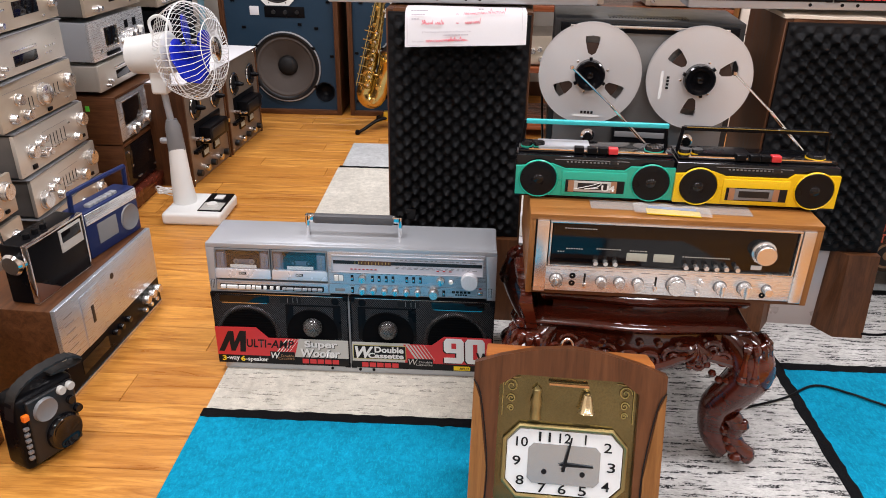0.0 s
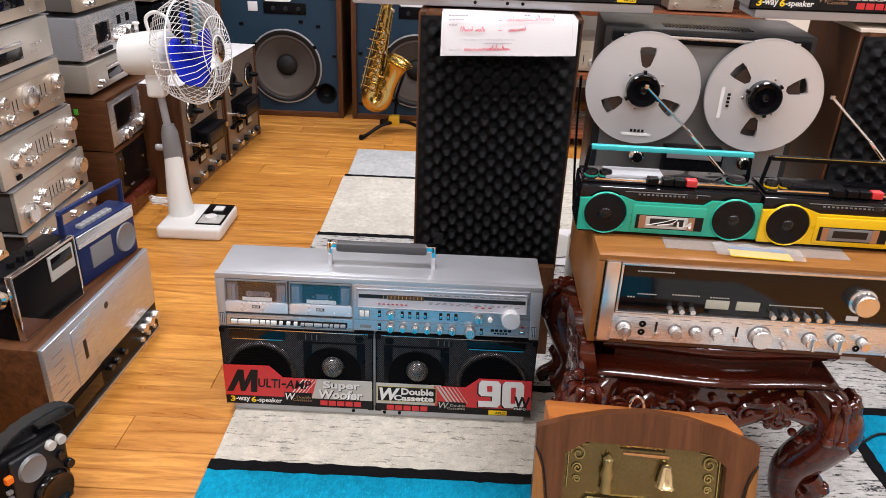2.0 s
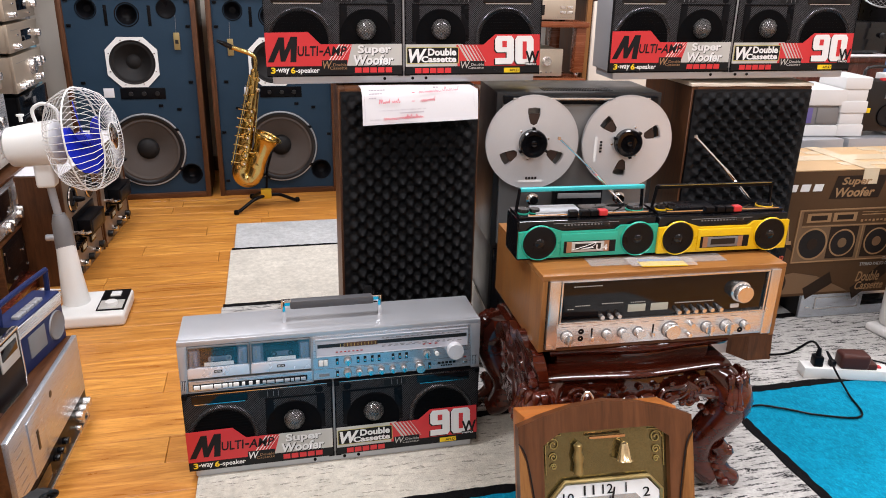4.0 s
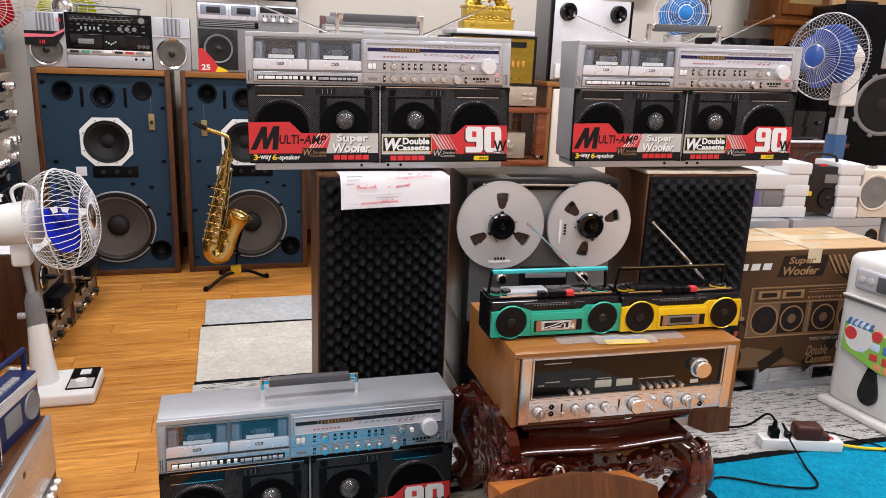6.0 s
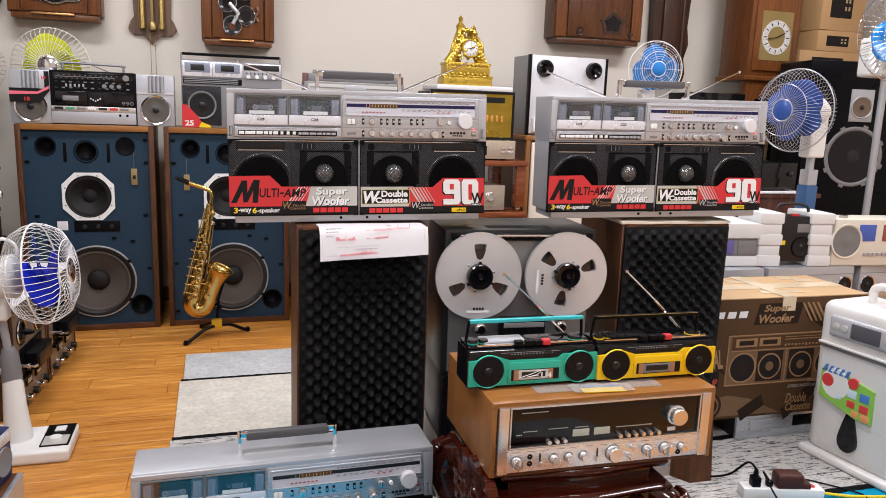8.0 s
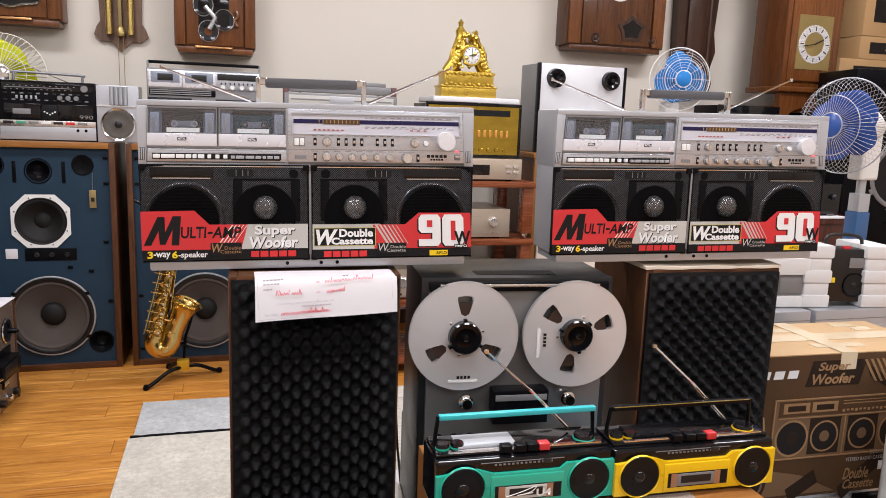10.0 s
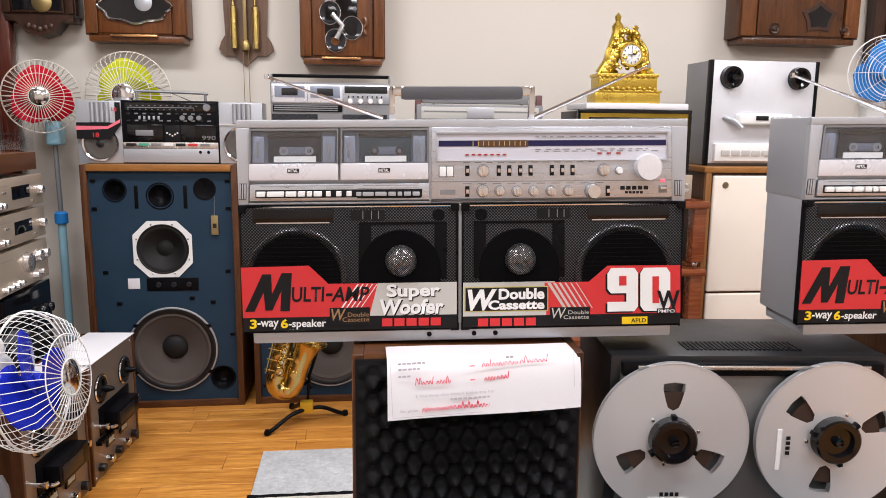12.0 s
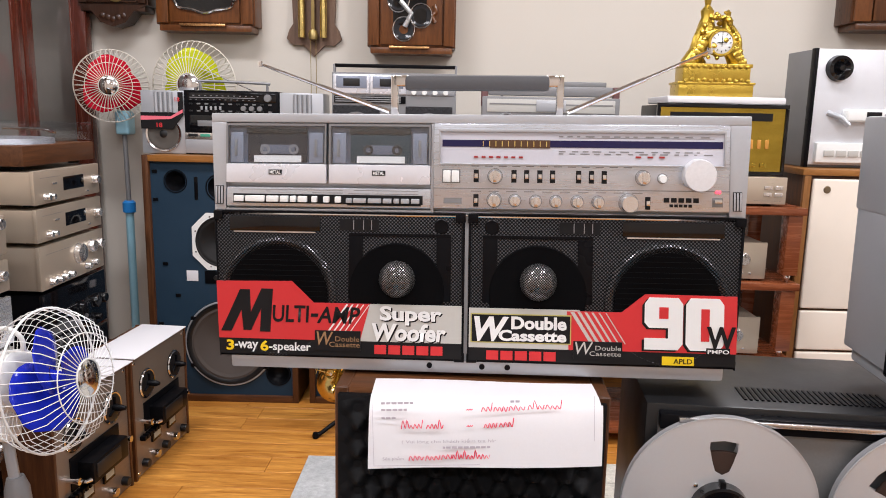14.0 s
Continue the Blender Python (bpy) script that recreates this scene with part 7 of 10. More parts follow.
def translucent(name, col):
    m, nt, b = nodes_of(name)
    v = coords(nt)
    link(nt, mixer(nt, noise_tex(nt, v, 12.0), tuple(c * 0.8 for c in col), col), b.inputs["Base Color"])
    b.inputs["Roughness"].default_value = 0.15
    b.inputs["Transmission Weight"].default_value = 0.12
    b.inputs["IOR"].default_value = 1.3
    return m


BLUE_BLADE = translucent("blue_blade", (0.015, 0.03, 0.5))
SKY_BLADE = translucent("sky_blade", (0.03, 0.22, 0.6))
RED_BLADE = translucent("red_blade", (0.62, 0.008, 0.03))
LIME_BLADE = translucent("lime_blade", (0.62, 0.66, 0.02))

fan = thing("standing_fan", pose(-0.775, 1.03, 0), "white standing fan with blue blades and a piano-key base", "fan", "electric fans")
part("base", box(bms(), -0.11, 0.118, -0.15, 0.075, 0.0, 0.048, 0.014, 3), WHITE, fan)
cp = part("control_panel", box(bms(), 0.02, 0.112, -0.115, 0.065, 0.047, 0.052, 0.002), BLACK, fan)
part("dial_plate", box(bms(), 0.026, 0.106, -0.11, -0.035, 0.0515, 0.0535, 0.002), PGREY, cp)
part("timer_knob", lathe(bms(), [(0, 0.0), (0.022, 0), (0.02, 0.012), (0, 0.013)], (0.066, -0.072, 0.053), "z", 24), WHITE, cp)
part("key", box(bms(), 0.05, 0.085, 0.0, 0.04, 0.0515, 0.056, 0.001), WHITE, cp)
part("column", tube(bms(), [(-0.06, -0.02, 0.044), (-0.066, -0.015, 0.15), (-0.072, 0.0, 0.27)], [0.046, 0.038, 0.031], 20), WHITE, fan)
col = part("collar", tube(bms(), [(-0.072, 0.0, 0.255), (-0.075, 0.0, 0.345), (-0.077, 0.0, 0.375)], [0.033, 0.029, 0.02], 20), SILVER_DK, fan, "grey height collar")
part("collar_screw", lathe(bms(), knob_profile(0.012, 0.03), (-0.1, 0.0, 0.29), "-x", 14), SILVER, col)
part("pole", tube(bms(), [(-0.076, 0.0, 0.34), (-0.09, 0.0, 0.49)], 0.013, 14), SILVER, fan)
head = part("neck", box(bms(), -0.125, -0.065, -0.03, 0.03, 0.475, 0.56, 0.012, 3), WHITE, fan)
ROT_W = Matrix.Rotation(radians(84), 4, "Z") @ Matrix.Rotation(radians(-7), 4, "X")
part("motor", lathe(bms(), [(0, -0.15), (0.04, -0.148), (0.066, -0.13), (0.072, -0.06), (0.075, 0.02), (0.06, 0.03), (0, 0.03)], (0, 0, 0), "y", 28), WHITE, fan, m=Matrix.Translation((-0.06, 0.0, 0.625)) @ ROT_W)
part("carry_loop", tube(bms(), smooth_path([(-0.1, 0.0, 0.69), (-0.105, 0.0, 0.735), (-0.07, 0.0, 0.755), (-0.035, 0.0, 0.735), (-0.03, 0, 0.70)], 4), 0.006, 8), WHITE, fan)
part("swing_knob", lathe(bms(), [(0, 0), (0.006, 0), (0.006, 0.016), (0.012, 0.018), (0.012, 0.024), (0, 0.026)], (-0.15, 0.02, 0.693), "z", 14), WHITE, fan)
cage, cm = wire_cage(fan, (0.045, -0.02, 0.637), 0.172, 0.19, ROT_W, 44, WHITE, gauge=0.0011, badge=CHROME)
blades(fan, cm, 0.15, 3, BLUE_BLADE, "translucent blue blade")
b = bms()
for k in range(4):
    tube(b, smooth_path([(-0.16 + 0.01 * k, 0.1, 0.02 + 0.01 * k), (-0.2, 0.05 + 0.01 * k, 0.06), (-0.17, 0.0, 0.1 - 0.01 * k), (-0.13, 0.04, 0.06), (-0.14, 0.1, 0.008)], 5), 0.003, 6)
part("cable", b, WHITE, fan, "coiled white mains cable")

rf = thing("standing_fan", pose(-1.336, 2.83, 0), "pale blue standing fan with red blades behind stacked hi-fi", "fan", "electric fans")
PALE_BLUE = mat("pale_blue_plastic", (0.3, 0.55, 0.66), 0.35)
part("base", lathe(bms(), [(0, 0.03), (0.1, 0.028), (0.15, 0.01), (0.155, 0), (0, 0)], (0, 0, 0), "z", 32), PALE_BLUE, rf)
part("lower_pole", tube(bms(), [(0, 0, 0.02), (0, 0, 0.8)], 0.019, 14), PALE_BLUE, rf)
part("collar", lathe(bms(), [(0.02, 0), (0.03, 0.005), (0.03, 0.05), (0.02, 0.06), (0.012, 0.06)], (0, 0, 0.79), "z", 20), mat("blue_collar", (0.02, 0.22, 0.6), 0.35), rf, "bright blue collar")
part("upper_pole", tube(bms(), [(0, 0, 0.84), (-0.005, 0, 1.22)], 0.011, 12), SILVER_DK, rf)
part("neck", box(bms(), -0.035, 0.03, -0.03, 0.05, 1.16, 1.27, 0.014, 3), PALE_BLUE, rf)
part("motor", lathe(bms(), [(0, -0.12), (0.05, -0.11), (0.07, -0.06), (0.07, 0.0), (0, 0.0)], (-0.04, -0.02, 1.37), "y", 24), PALE_BLUE, rf)
cage, cm = wire_cage(rf, (-0.025, -0.06, 1.38), 0.162, 0.14, Matrix.Rotation(radians(14), 4, "Z"), 42, CREAM, gauge=0.0015)
blades(rf, cm, 0.16, 3, RED_BLADE, "translucent red blade")

yf_ = thing("desk_fan", pose(-0.978, 2.79, 1.09), "desk fan with lime yellow blades behind a boombox", "fan", "electric fans")
part("base", lathe(bms(), [(0, 0.02), (0.09, 0.018), (0.1, 0), (0, 0)], (0, 0, 0), "z", 28), CREAM, yf_)
part("stem", tube(bms(), [(0, 0, 0.015), (0, 0.02, 0.2)], 0.02, 14), CREAM, yf_)
part("motor", lathe(bms(), [(0, -0.09), (0.05, -0.085), (0.055, 0.0), (0, 0.0)], (0, 0.03, 0.28), "y", 24), CREAM, yf_)
cage, cm = wire_cage(yf_, (0, -0.03, 0.3), 0.195, 0.13, Matrix.Rotation(radians(-4), 4, "Z"), 46, CREAM, gauge=0.0017)
blades(yf_, cm, 0.19, 3, LIME_BLADE, "translucent lime yellow blade")

# ---- along the far wall ----
def cone_speaker(parent, x, y, z, r, rim, cone, name="speaker", dome=True):
    s = part(name, lathe(bms(), [(r * 0.86, 0.0), (r * 0.88, 0.004), (r * 0.97, 0.006), (r, 0.003), (r, 0)], (x, y, z), "y", 40), rim, parent)
    part("cone", lathe(bms(), [(0, 0.0035), (r * 0.2, 0.003), (r * 0.28, 0.001), (r * 0.7, 0.0022), (r * 0.8, 0.004), (r * 0.87, 0.003)], (x, y, z), "y", 40), cone, s)
    if dome:
        part("dust_cap", lathe(bms(), [(r * 0.22, 0.003), (r * 0.15, 0.006), (0, 0.0075)], (x, y, z), "y", 20), DARK, s)
    return s


MESH_BROWN = mat("speaker_cloth", (0.09, 0.08, 0.07), 0.5, 0.3, 0.15)
bx = thing("boombox", pose(-0.745, 2.552, 1.092, 0, 0, 0.5), "silver and black three-piece boombox on a studio speaker", "boombox", "portable stereos")
c = part("centre_unit", box(bms(), -0.207, 0.2, 0.0, 0.17, 0.0, 0.272, 0.004), BLACK, bx)
part("key_strip", box(bms(), -0.205, 0.198, -0.004, 0.01, 0.065, 0.092, 0.001), BRIGHT, c)
part("silver_base", box(bms(), -0.205, 0.198, -0.003, 0.01, 0.004, 0.064, 0.002), SILVER, c)
part("tuner_strip", box(bms(), -0.19, 0.19, -0.002, 0.01, 0.225, 0.262, 0.001), BLACK_GL, c)
part("scale_line", box(bms(), -0.18, 0.1, -0.003, 0.0, 0.24, 0.243), SILVER_DK, c)
for x in (-0.13, -0.11, -0.09, -0.07, -0.05):
    part("fader", box(bms(), x - 0.004, x + 0.004, -0.006, 0.01, 0.19, 0.205, 0.001), SILVER, c)
for x in (0.05, 0.085, 0.12):
    part("knob", lathe(bms(), knob_profile(0.011, 0.012), (x, 0.0, 0.198), "y", 18), SILVER_DK, c)
part("knob", lathe(bms(), knob_profile(0.016, 0.014), (0.155, 0.0, 0.243), "y", 20), SILVER_DK, c)
for x in (-0.11, 0.115):
    part("cassette_window", box(bms(), x - 0.075, x + 0.075, -0.003, 0.01, 0.1, 0.168, 0.002), BLACK_GL, c)
part("tape", box(bms(), -0.15, -0.075, -0.0042, 0.0, 0.12, 0.145, 0.002), SILVER_DK, c)
part("equaliser", box(bms(), -0.028, 0.038, -0.004, 0.01, 0.098, 0.165, 0.001), PBLACK, c)
for i in range(5):
    part("eq_slider", box(bms(), -0.02 + i * 0.011, -0.014 + i * 0.011, -0.008, 0.0, 0.13 - 0.006 * (2 - abs(i - 2)), 0.136 - 0.006 * (2 - abs(i - 2))), PWHITE, c)
for z in (0.182, 0.212):
    for i in range(11):
        part("small_button", box(bms(), -0.185 + i * 0.034, -0.17 + i * 0.034, -0.004, 0.002, z, z + 0.006, 0.001), SILVER_DK if i % 3 else DARK, c)
b = bms()
for i in range(24):
    box(b, -0.18 + i * 0.0125, -0.173 + i * 0.0125, -0.0034, 0.0, 0.248 if i % 2 else 0.232, 0.251 if i % 2 else 0.2345)
part("printing", b, SILVER_DK, c)
lettering("990", 0.13, 0.188, 0.104, 0.122, -0.0038, SILVER_DK, c)
for i, col in enumerate((DARK, mat("green_print", (0.05, 0.3, 0.2), 0.5), SILVER_DK, PWHITE, DARK, RED, SILVER_DK)):
    part("key", box(bms(), -0.19 + i * 0.052, -0.15 + i * 0.052, -0.009, 0.0, 0.076, 0.088, 0.001), col, c)
for x in (0.12, 0.155):
    part("socket", lathe(bms(), [(0, 0.0005), (0.006, 0.001), (0.007, 0)], (x, -0.003, 0.05), "y", 12), BLACK, c)
b = bms()
tube(b, smooth_path([(-0.15, 0.05, 0.265), (-0.15, 0.05, 0.305), (-0.14, 0.05, 0.312), (0.13, 0.05, 0.306), (0.14, 0.05, 0.298), (0.14, 0.05, 0.265)], 3), 0.006, 8)
part("handle", b, SILVER_DK, bx)
for s, cx in ((-1, -0.3), (1, 0.297)):
    sb = part("speaker_box", box(bms(), cx - 0.094, cx + 0.094, 0.004, 0.17, 0.0, 0.268, 0.004), SILVER, bx)
    part("fluted_panel", box(bms(), cx - 0.035, cx + 0.045, -0.002, 0.008, 0.175, 0.262, 0.001), SILVER_DK, sb)
    for k in range(4):
        part("flute", tube(bms(), [(cx - 0.025 + 0.02 * k, -0.003, 0.177), (cx - 0.025 + 0.02 * k, -0.003, 0.261)], 0.008, 8), SILVER, sb)
    part("horizontal_rib", box(bms(), cx - 0.093, cx + 0.093, -0.001, 0.006, 0.168, 0.174), ALU_W, sb)
    cone_speaker(sb, cx, 0.003, 0.085, 0.078, CHROME, MESH_BROWN)
st = part("sticker", poly(bms(), [(-0.392, 0.105), (-0.392, 0.175), (-0.23, 0.175), (-0.23, 0.262), (-0.208, 0.262), (-0.208, 0.165), (-0.255, 0.105)], -0.008, -0.006), PBLACK, bx, "black and pink advertising sticker", smooth=False)
part("pink_line", poly(bms(), [(-0.392, 0.152), (-0.392, 0.16), (-0.262, 0.16), (-0.21, 0.19), (-0.21, 0.176), (-0.262, 0.148), (-0.392, 0.142)], -0.0088, -0.0079), mat("pink_print", (0.75, 0.15, 0.2), 0.4), st, smooth=False)
lettering("18", -0.325, -0.3, 0.112, 0.132, -0.0085, RED, st, bold=0.02)
lettering("18", -0.247 + 0.004, -0.222, 0.222, 0.24, -0.0085, RED, st, bold=0.02)
part("antenna", tube(bms(), [(0.06, 0.15, 0.275), (-0.19, 0.15, 0.375)], 0.003, 8, 0.002), CHROME, bx)

b2 = thing("boombox", pose(-0.052, 2.555, 1.092, 0, 0, 0.3), "grey double-cassette boombox with a black handle on a studio speaker", "boombox", "portable stereos")
part("body", box(bms(), -0.265, 0.265, 0.003, 0.15, 0.0, 0.36, 0.004), SILVER_DK, b2)
part("upper_panel", box(bms(), -0.26, 0.26, 0.0, 0.01, 0.268, 0.352, 0.002), ALU, b2)
for x in (-0.255, -0.1):
    d = part("cassette_door", box(bms(), x, x + 0.15, -0.004, 0.008, 0.272, 0.349, 0.002), DOOR_WHITE, b2, "pale cassette door")
    part("window", box(bms(), x + 0.01, x + 0.14, -0.006, -0.002, 0.294, 0.344, 0.001), GUIDE, d)
    part("tape", box(bms(), x + 0.04, x + 0.11, -0.007, -0.004, 0.302, 0.334, 0.001), DARK, d)
part("tuner_window", box(bms(), 0.06, 0.25, -0.003, 0.006, 0.315, 0.345, 0.001), DARK, b2)
for i in range(8):
    part("slider", box(bms(), 0.075 + i * 0.021, 0.08 + i * 0.021, -0.006, 0.004, 0.294, 0.304, 0.001), BLACK, b2)
for x in (0.085, 0.13, 0.175, 0.22):
    part("knob", lathe(bms(), knob_profile(0.011, 0.012), (x, 0.0, 0.28), "y", 16), WHITE, b2)
part("key_recess", box(bms(), -0.255, 0.05, -0.001, 0.006, 0.232, 0.262, 0.001), BLACK, b2)
for i in range(3):
    part("key_bar", box(bms(), -0.25, 0.03, -0.004, 0.004, 0.236 + i * 0.009, 0.241 + i * 0.009, 0.001), SILVER_DK, b2)
for x in (-0.16, 0.15):
    part("grille", box(bms(), x - 0.1, x + 0.1, -0.001, 0.006, 0.012, 0.222, 0.003), GRILLE, b2)
    cone_speaker(b2, x, -0.001, 0.12, 0.075, SILVER_DK, CONE_DK)
st = part("sticker", poly(bms(), [(-0.264, 0.0), (-0.264, 0.12), (-0.24, 0.12), (-0.18, 0.055), (-0.15, 0.0)], -0.009, -0.006), RED, b2, "red sticker with a yellow corner", smooth=False)
part("yellow_corner", poly(bms(), [(-0.18, 0.0), (-0.165, 0.03), (-0.12, 0.012), (-0.115, 0.0)], -0.0098, -0.0075), YELLOW, st, smooth=False)
lettering("25", -0.25, -0.205, 0.008, 0.038, -0.0095, PWHITE, st, bold=0.03)
part("handle", box(bms(), -0.262, 0.262, 0.05, 0.075, 0.383, 0.398, 0.004), BLACK, b2)
for s in (-1, 1):
    part("handle_arm", box(bms(), s * 0.262 - 0.005, s * 0.262 + 0.005, 0.05, 0.075, 0.3, 0.396, 0.002), SILVER_DK, b2)

# ---- display rack with amplifiers ----
rk = thing("hifi_rack", pose(0.36, 2.12, 0), "red-brown wooden hi-fi rack on spiked feet", "rack")
RACK = wood("red_brown_wood", (0.12, 0.028, 0.011), (0.28, 0.08, 0.028), 0.26, "x", 1.0, 0.3)
for z in (0.05, 0.345, 0.645, 0.935):
    part("shelf", box(bms(), 0.0, 1.18, 0.0, 0.45, z, z + 0.028, 0.004), RACK, rk)
for z0, z1 in ((0.078, 0.345), (0.373, 0.645), (0.673, 0.935)):
    for x in (0.01, 1.115):
        for y in (0.01, 0.38):
            part("post", box(bms(), x, x + 0.055, y, y + 0.06, z0 + 0.03, z1, 0.004), RACK, rk)
            part("spike", lathe(bms(), [(0, 0), (0.004, 0.002), (0.013, 0.018), (0.013, 0.03), (0, 0.03)], (x + 0.027, y + 0.03, z0), "z", 12), CHROME, rk)
for x in (0.03, 1.13):
    for y in (0.03, 0.4):
        part("foot", lathe(bms(), [(0, 0), (0.02, 0), (0.015, 0.05), (0, 0.05)], (x, y, 0), "z", 12), CHROME, rk)
SMALL = [("k", 0.06, 0.085, 0.024), ("k", -0.12, 0.03, 0.01), ("p", 0.03, 0.03, 0.01, 0.006), ("p", 0.06, 0.03, 0.01, 0.006), ("p", 0.09, 0.03, 0.01, 0.006), ("t", -0.16, 0.0, 0.11)]
for x, z, w, h, spec, lab in ((1.27, 0.674, 0.3, 0.15, SMALL, "champagne silver half-width amplifier on a rack shelf"), (1.27, 0.374, 0.3, 0.155, SMALL, "champagne silver half-width amplifier on a rack shelf"), (1.25, 0.964, 0.44, 0.11, [("p", 0.15, 0.07, 0.03, 0.014), ("p", 0.19, 0.07, 0.03, 0.014), ("p", 0.15, 0.045, 0.03, 0.014), ("p", 0.19, 0.045, 0.03, 0.014), ("t", 0.1, 0.2, 0.02), ("g", -0.15, 0.05, 0.03, 0.08)], "champagne silver tuner on top of a rack"),
                              (0.7, 0.374, 0.43, 0.15, AMP_C, "champagne silver amplifier on a rack shelf"), (0.7, 0.674, 0.43, 0.15, AMP_A, "champagne silver amplifier on a rack shelf"), (0.62, 0.964, 0.46, 0.235, TAPE_K, "black hi-fi unit on top of a rack")):
    t, fp = unit("amplifier" if "amplifier" in lab else "hifi_unit", pose(x, 2.16, z), w, h, 0.33, BLACK if "black" in lab else GOLD_ALU, BLACK if "black" in lab else GOLD_ALU, lab, "amplifier" if "amplifier" in lab else "hi-fi unit", "racked hi-fi")
    fit_out(t, spec)

gm, gnt, gb = nodes_of("gold_mirror_glass")
gv = coords(gnt, (3, 3, 9))
link(gnt, mixer(gnt, noise_tex(gnt, gv, 2.0), (0.28, 0.19, 0.02), (0.6, 0.45, 0.08)), gb.inputs["Base Color"])
gb.inputs["Metallic"].default_value, gb.inputs["Roughness"].default_value = 0.9, 0.1
gt = thing("gold_amplifier", pose(1.235, 2.24, 1.076), "amplifier with a gold mirrored front in a black frame", "amplifier")
part("case", box(bms(), -0.235, 0.235, 0.012, 0.32, 0.0, 0.262, 0.003), BLACK, gt)
b = bms()
for q in ((-0.25, 0.25, 0.252, 0.268), (-0.25, 0.25, 0.0, 0.014), (-0.25, -0.238, 0.014, 0.252), (0.238, 0.25, 0.014, 0.252)):
    box(b, q[0], q[1], -0.004, 0.016, q[2], q[3], 0.002)
part("frame", b, BLACK_GL, gt)
g = part("gold_front", box(bms(), -0.238, 0.238, 0.002, 0.012, 0.014, 0.252), gm, gt, "gold mirrored front")
part("dark_strip", box(bms(), -0.2, 0.19, 0.0, 0.004, 0.205, 0.235), PBLACK, g)
for i in range(9):
    part("control", box(bms(), -0.18 + i * 0.042, -0.155 + i * 0.042, -0.003, 0.004, 0.03, 0.045, 0.001), gm, g)
for i in range(6):
    part("valve_glow", box(bms(), 0.02 + i * 0.03, 0.034 + i * 0.03, -0.001, 0.003, 0.1, 0.135, 0.002), mat("amber_glass", (0.7, 0.35, 0.08), 0.2, 0.5), g)
cl = one("white_cloth", box(bms(), -0.215, 0.235, 0.0, 0.3, 0.0, 0.026, 0.006), PAPER, pose(1.235, 2.24, 1.3445), "white cloth pad under a gilt clock", "cloth")

GILT = mat("gilt_bronze", (0.55, 0.38, 0.06), 0.3, 0.85, 0.22, 30.0, 0.4, 120.0)
gc = thing("mantel_clock", pose(1.222, 2.365, 1.3715), "ornate gilt mantel clock with a white dial and figures", "clock", "clocks")
part("plinth", box(bms(), -0.145, 0.145, -0.06, 0.06, 0.0, 0.05, 0.004), GILT, gc)
part("plinth_rail", box(bms(), -0.15, 0.15, -0.065, 0.065, 0.046, 0.056, 0.003), GILT, gc)
part("pedestal", box(bms(), -0.13, 0.13, -0.055, 0.055, 0.056, 0.118, 0.003), GILT, gc)
part("pedestal_rail", box(bms(), -0.136, 0.136, -0.06, 0.06, 0.112, 0.126, 0.003), GILT, gc)
b = bms()
for k in range(11):
    lathe(b, [(0, -0.007), (0.008, -0.003), (0.008, 0.003), (0, 0.007)], (-0.12 + k * 0.024, -0.064, 0.06 + 0.004 * (k % 2)), "y", 8)
    lathe(b, [(0, -0.006), (0.007, -0.003), (0.007, 0.003), (0, 0.006)], (-0.115 + k * 0.023, -0.06, 0.114), "y", 8)
part("garland", b, GILT, gc)
rnd = random.Random(3)
b = bms()
tube(b, smooth_path([(-0.1, 0, 0.12), (-0.07, -0.01, 0.17), (-0.05, 0, 0.22), (0.0, 0, 0.24), (0.05, 0, 0.22), (0.07, -0.01, 0.17), (0.1, 0, 0.12)], 4), 0.034, 10)
for s in (-1, 1):
    for k in range(5):
        lathe(b, [(0, -0.018), (0.016, -0.008), (0.017, 0.006), (0, 0.018)], (s * (0.055 + 0.011 * k), -0.04, 0.2 - 0.017 * k), "y", 9)
tagged(part("dial_mount", b, GILT, gc), kind="stuff")
dl = part("dial", lathe(bms(), [(0, 0.004), (0.04, 0.003), (0.043, 0.001)], (0.01, -0.052, 0.205), "y", 36), PWHITE, gc, "round white dial")
part("dial_bezel", lathe(bms(), [(0.041, 0.0), (0.043, 0.008), (0.05, 0.008), (0.053, 0.0)], (0.01, -0.05, 0.205), "y", 36), GILT, dl)
for a in range(12):
    ang = a * math.tau / 12
    part("hour_mark", box(bms(), -0.0012, 0.0012, -0.0575, -0.0555, 0.03, 0.037), PBLACK, dl, m=Matrix.Translation((0.01, 0, 0.205)) @ Matrix.Rotation(ang, 4, "Y"))
part("pointer", box(bms(), 0.009, 0.011, -0.059, -0.057, 0.19, 0.235), PBLACK, dl)
part("pointer", box(bms(), -0.008, 0.028, -0.059, -0.057, 0.2035, 0.206), PBLACK, dl)
b = bms()
lathe(b, [(0, 0.0), (0.042, 0.004), (0.036, 0.05), (0.022, 0.09), (0.026, 0.115), (0.01, 0.135), (0.014, 0.155), (0, 0.172)], (-0.035, 0.01, 0.215), "z", 14)
lathe(b, [(0, 0.0), (0.034, 0.004), (0.03, 0.04), (0.02, 0.08), (0.022, 0.1), (0.009, 0.115), (0.012, 0.13), (0, 0.142)], (0.045, 0.005, 0.195), "z", 14)
tube(b, smooth_path([(-0.03, -0.01, 0.31), (0.0, -0.02, 0.3), (0.03, -0.01, 0.305)], 4), 0.01, 8)
tube(b, smooth_path([(0.055, -0.01, 0.27), (0.085, -0.02, 0.22), (0.09, -0.02, 0.15)], 4), 0.012, 8)
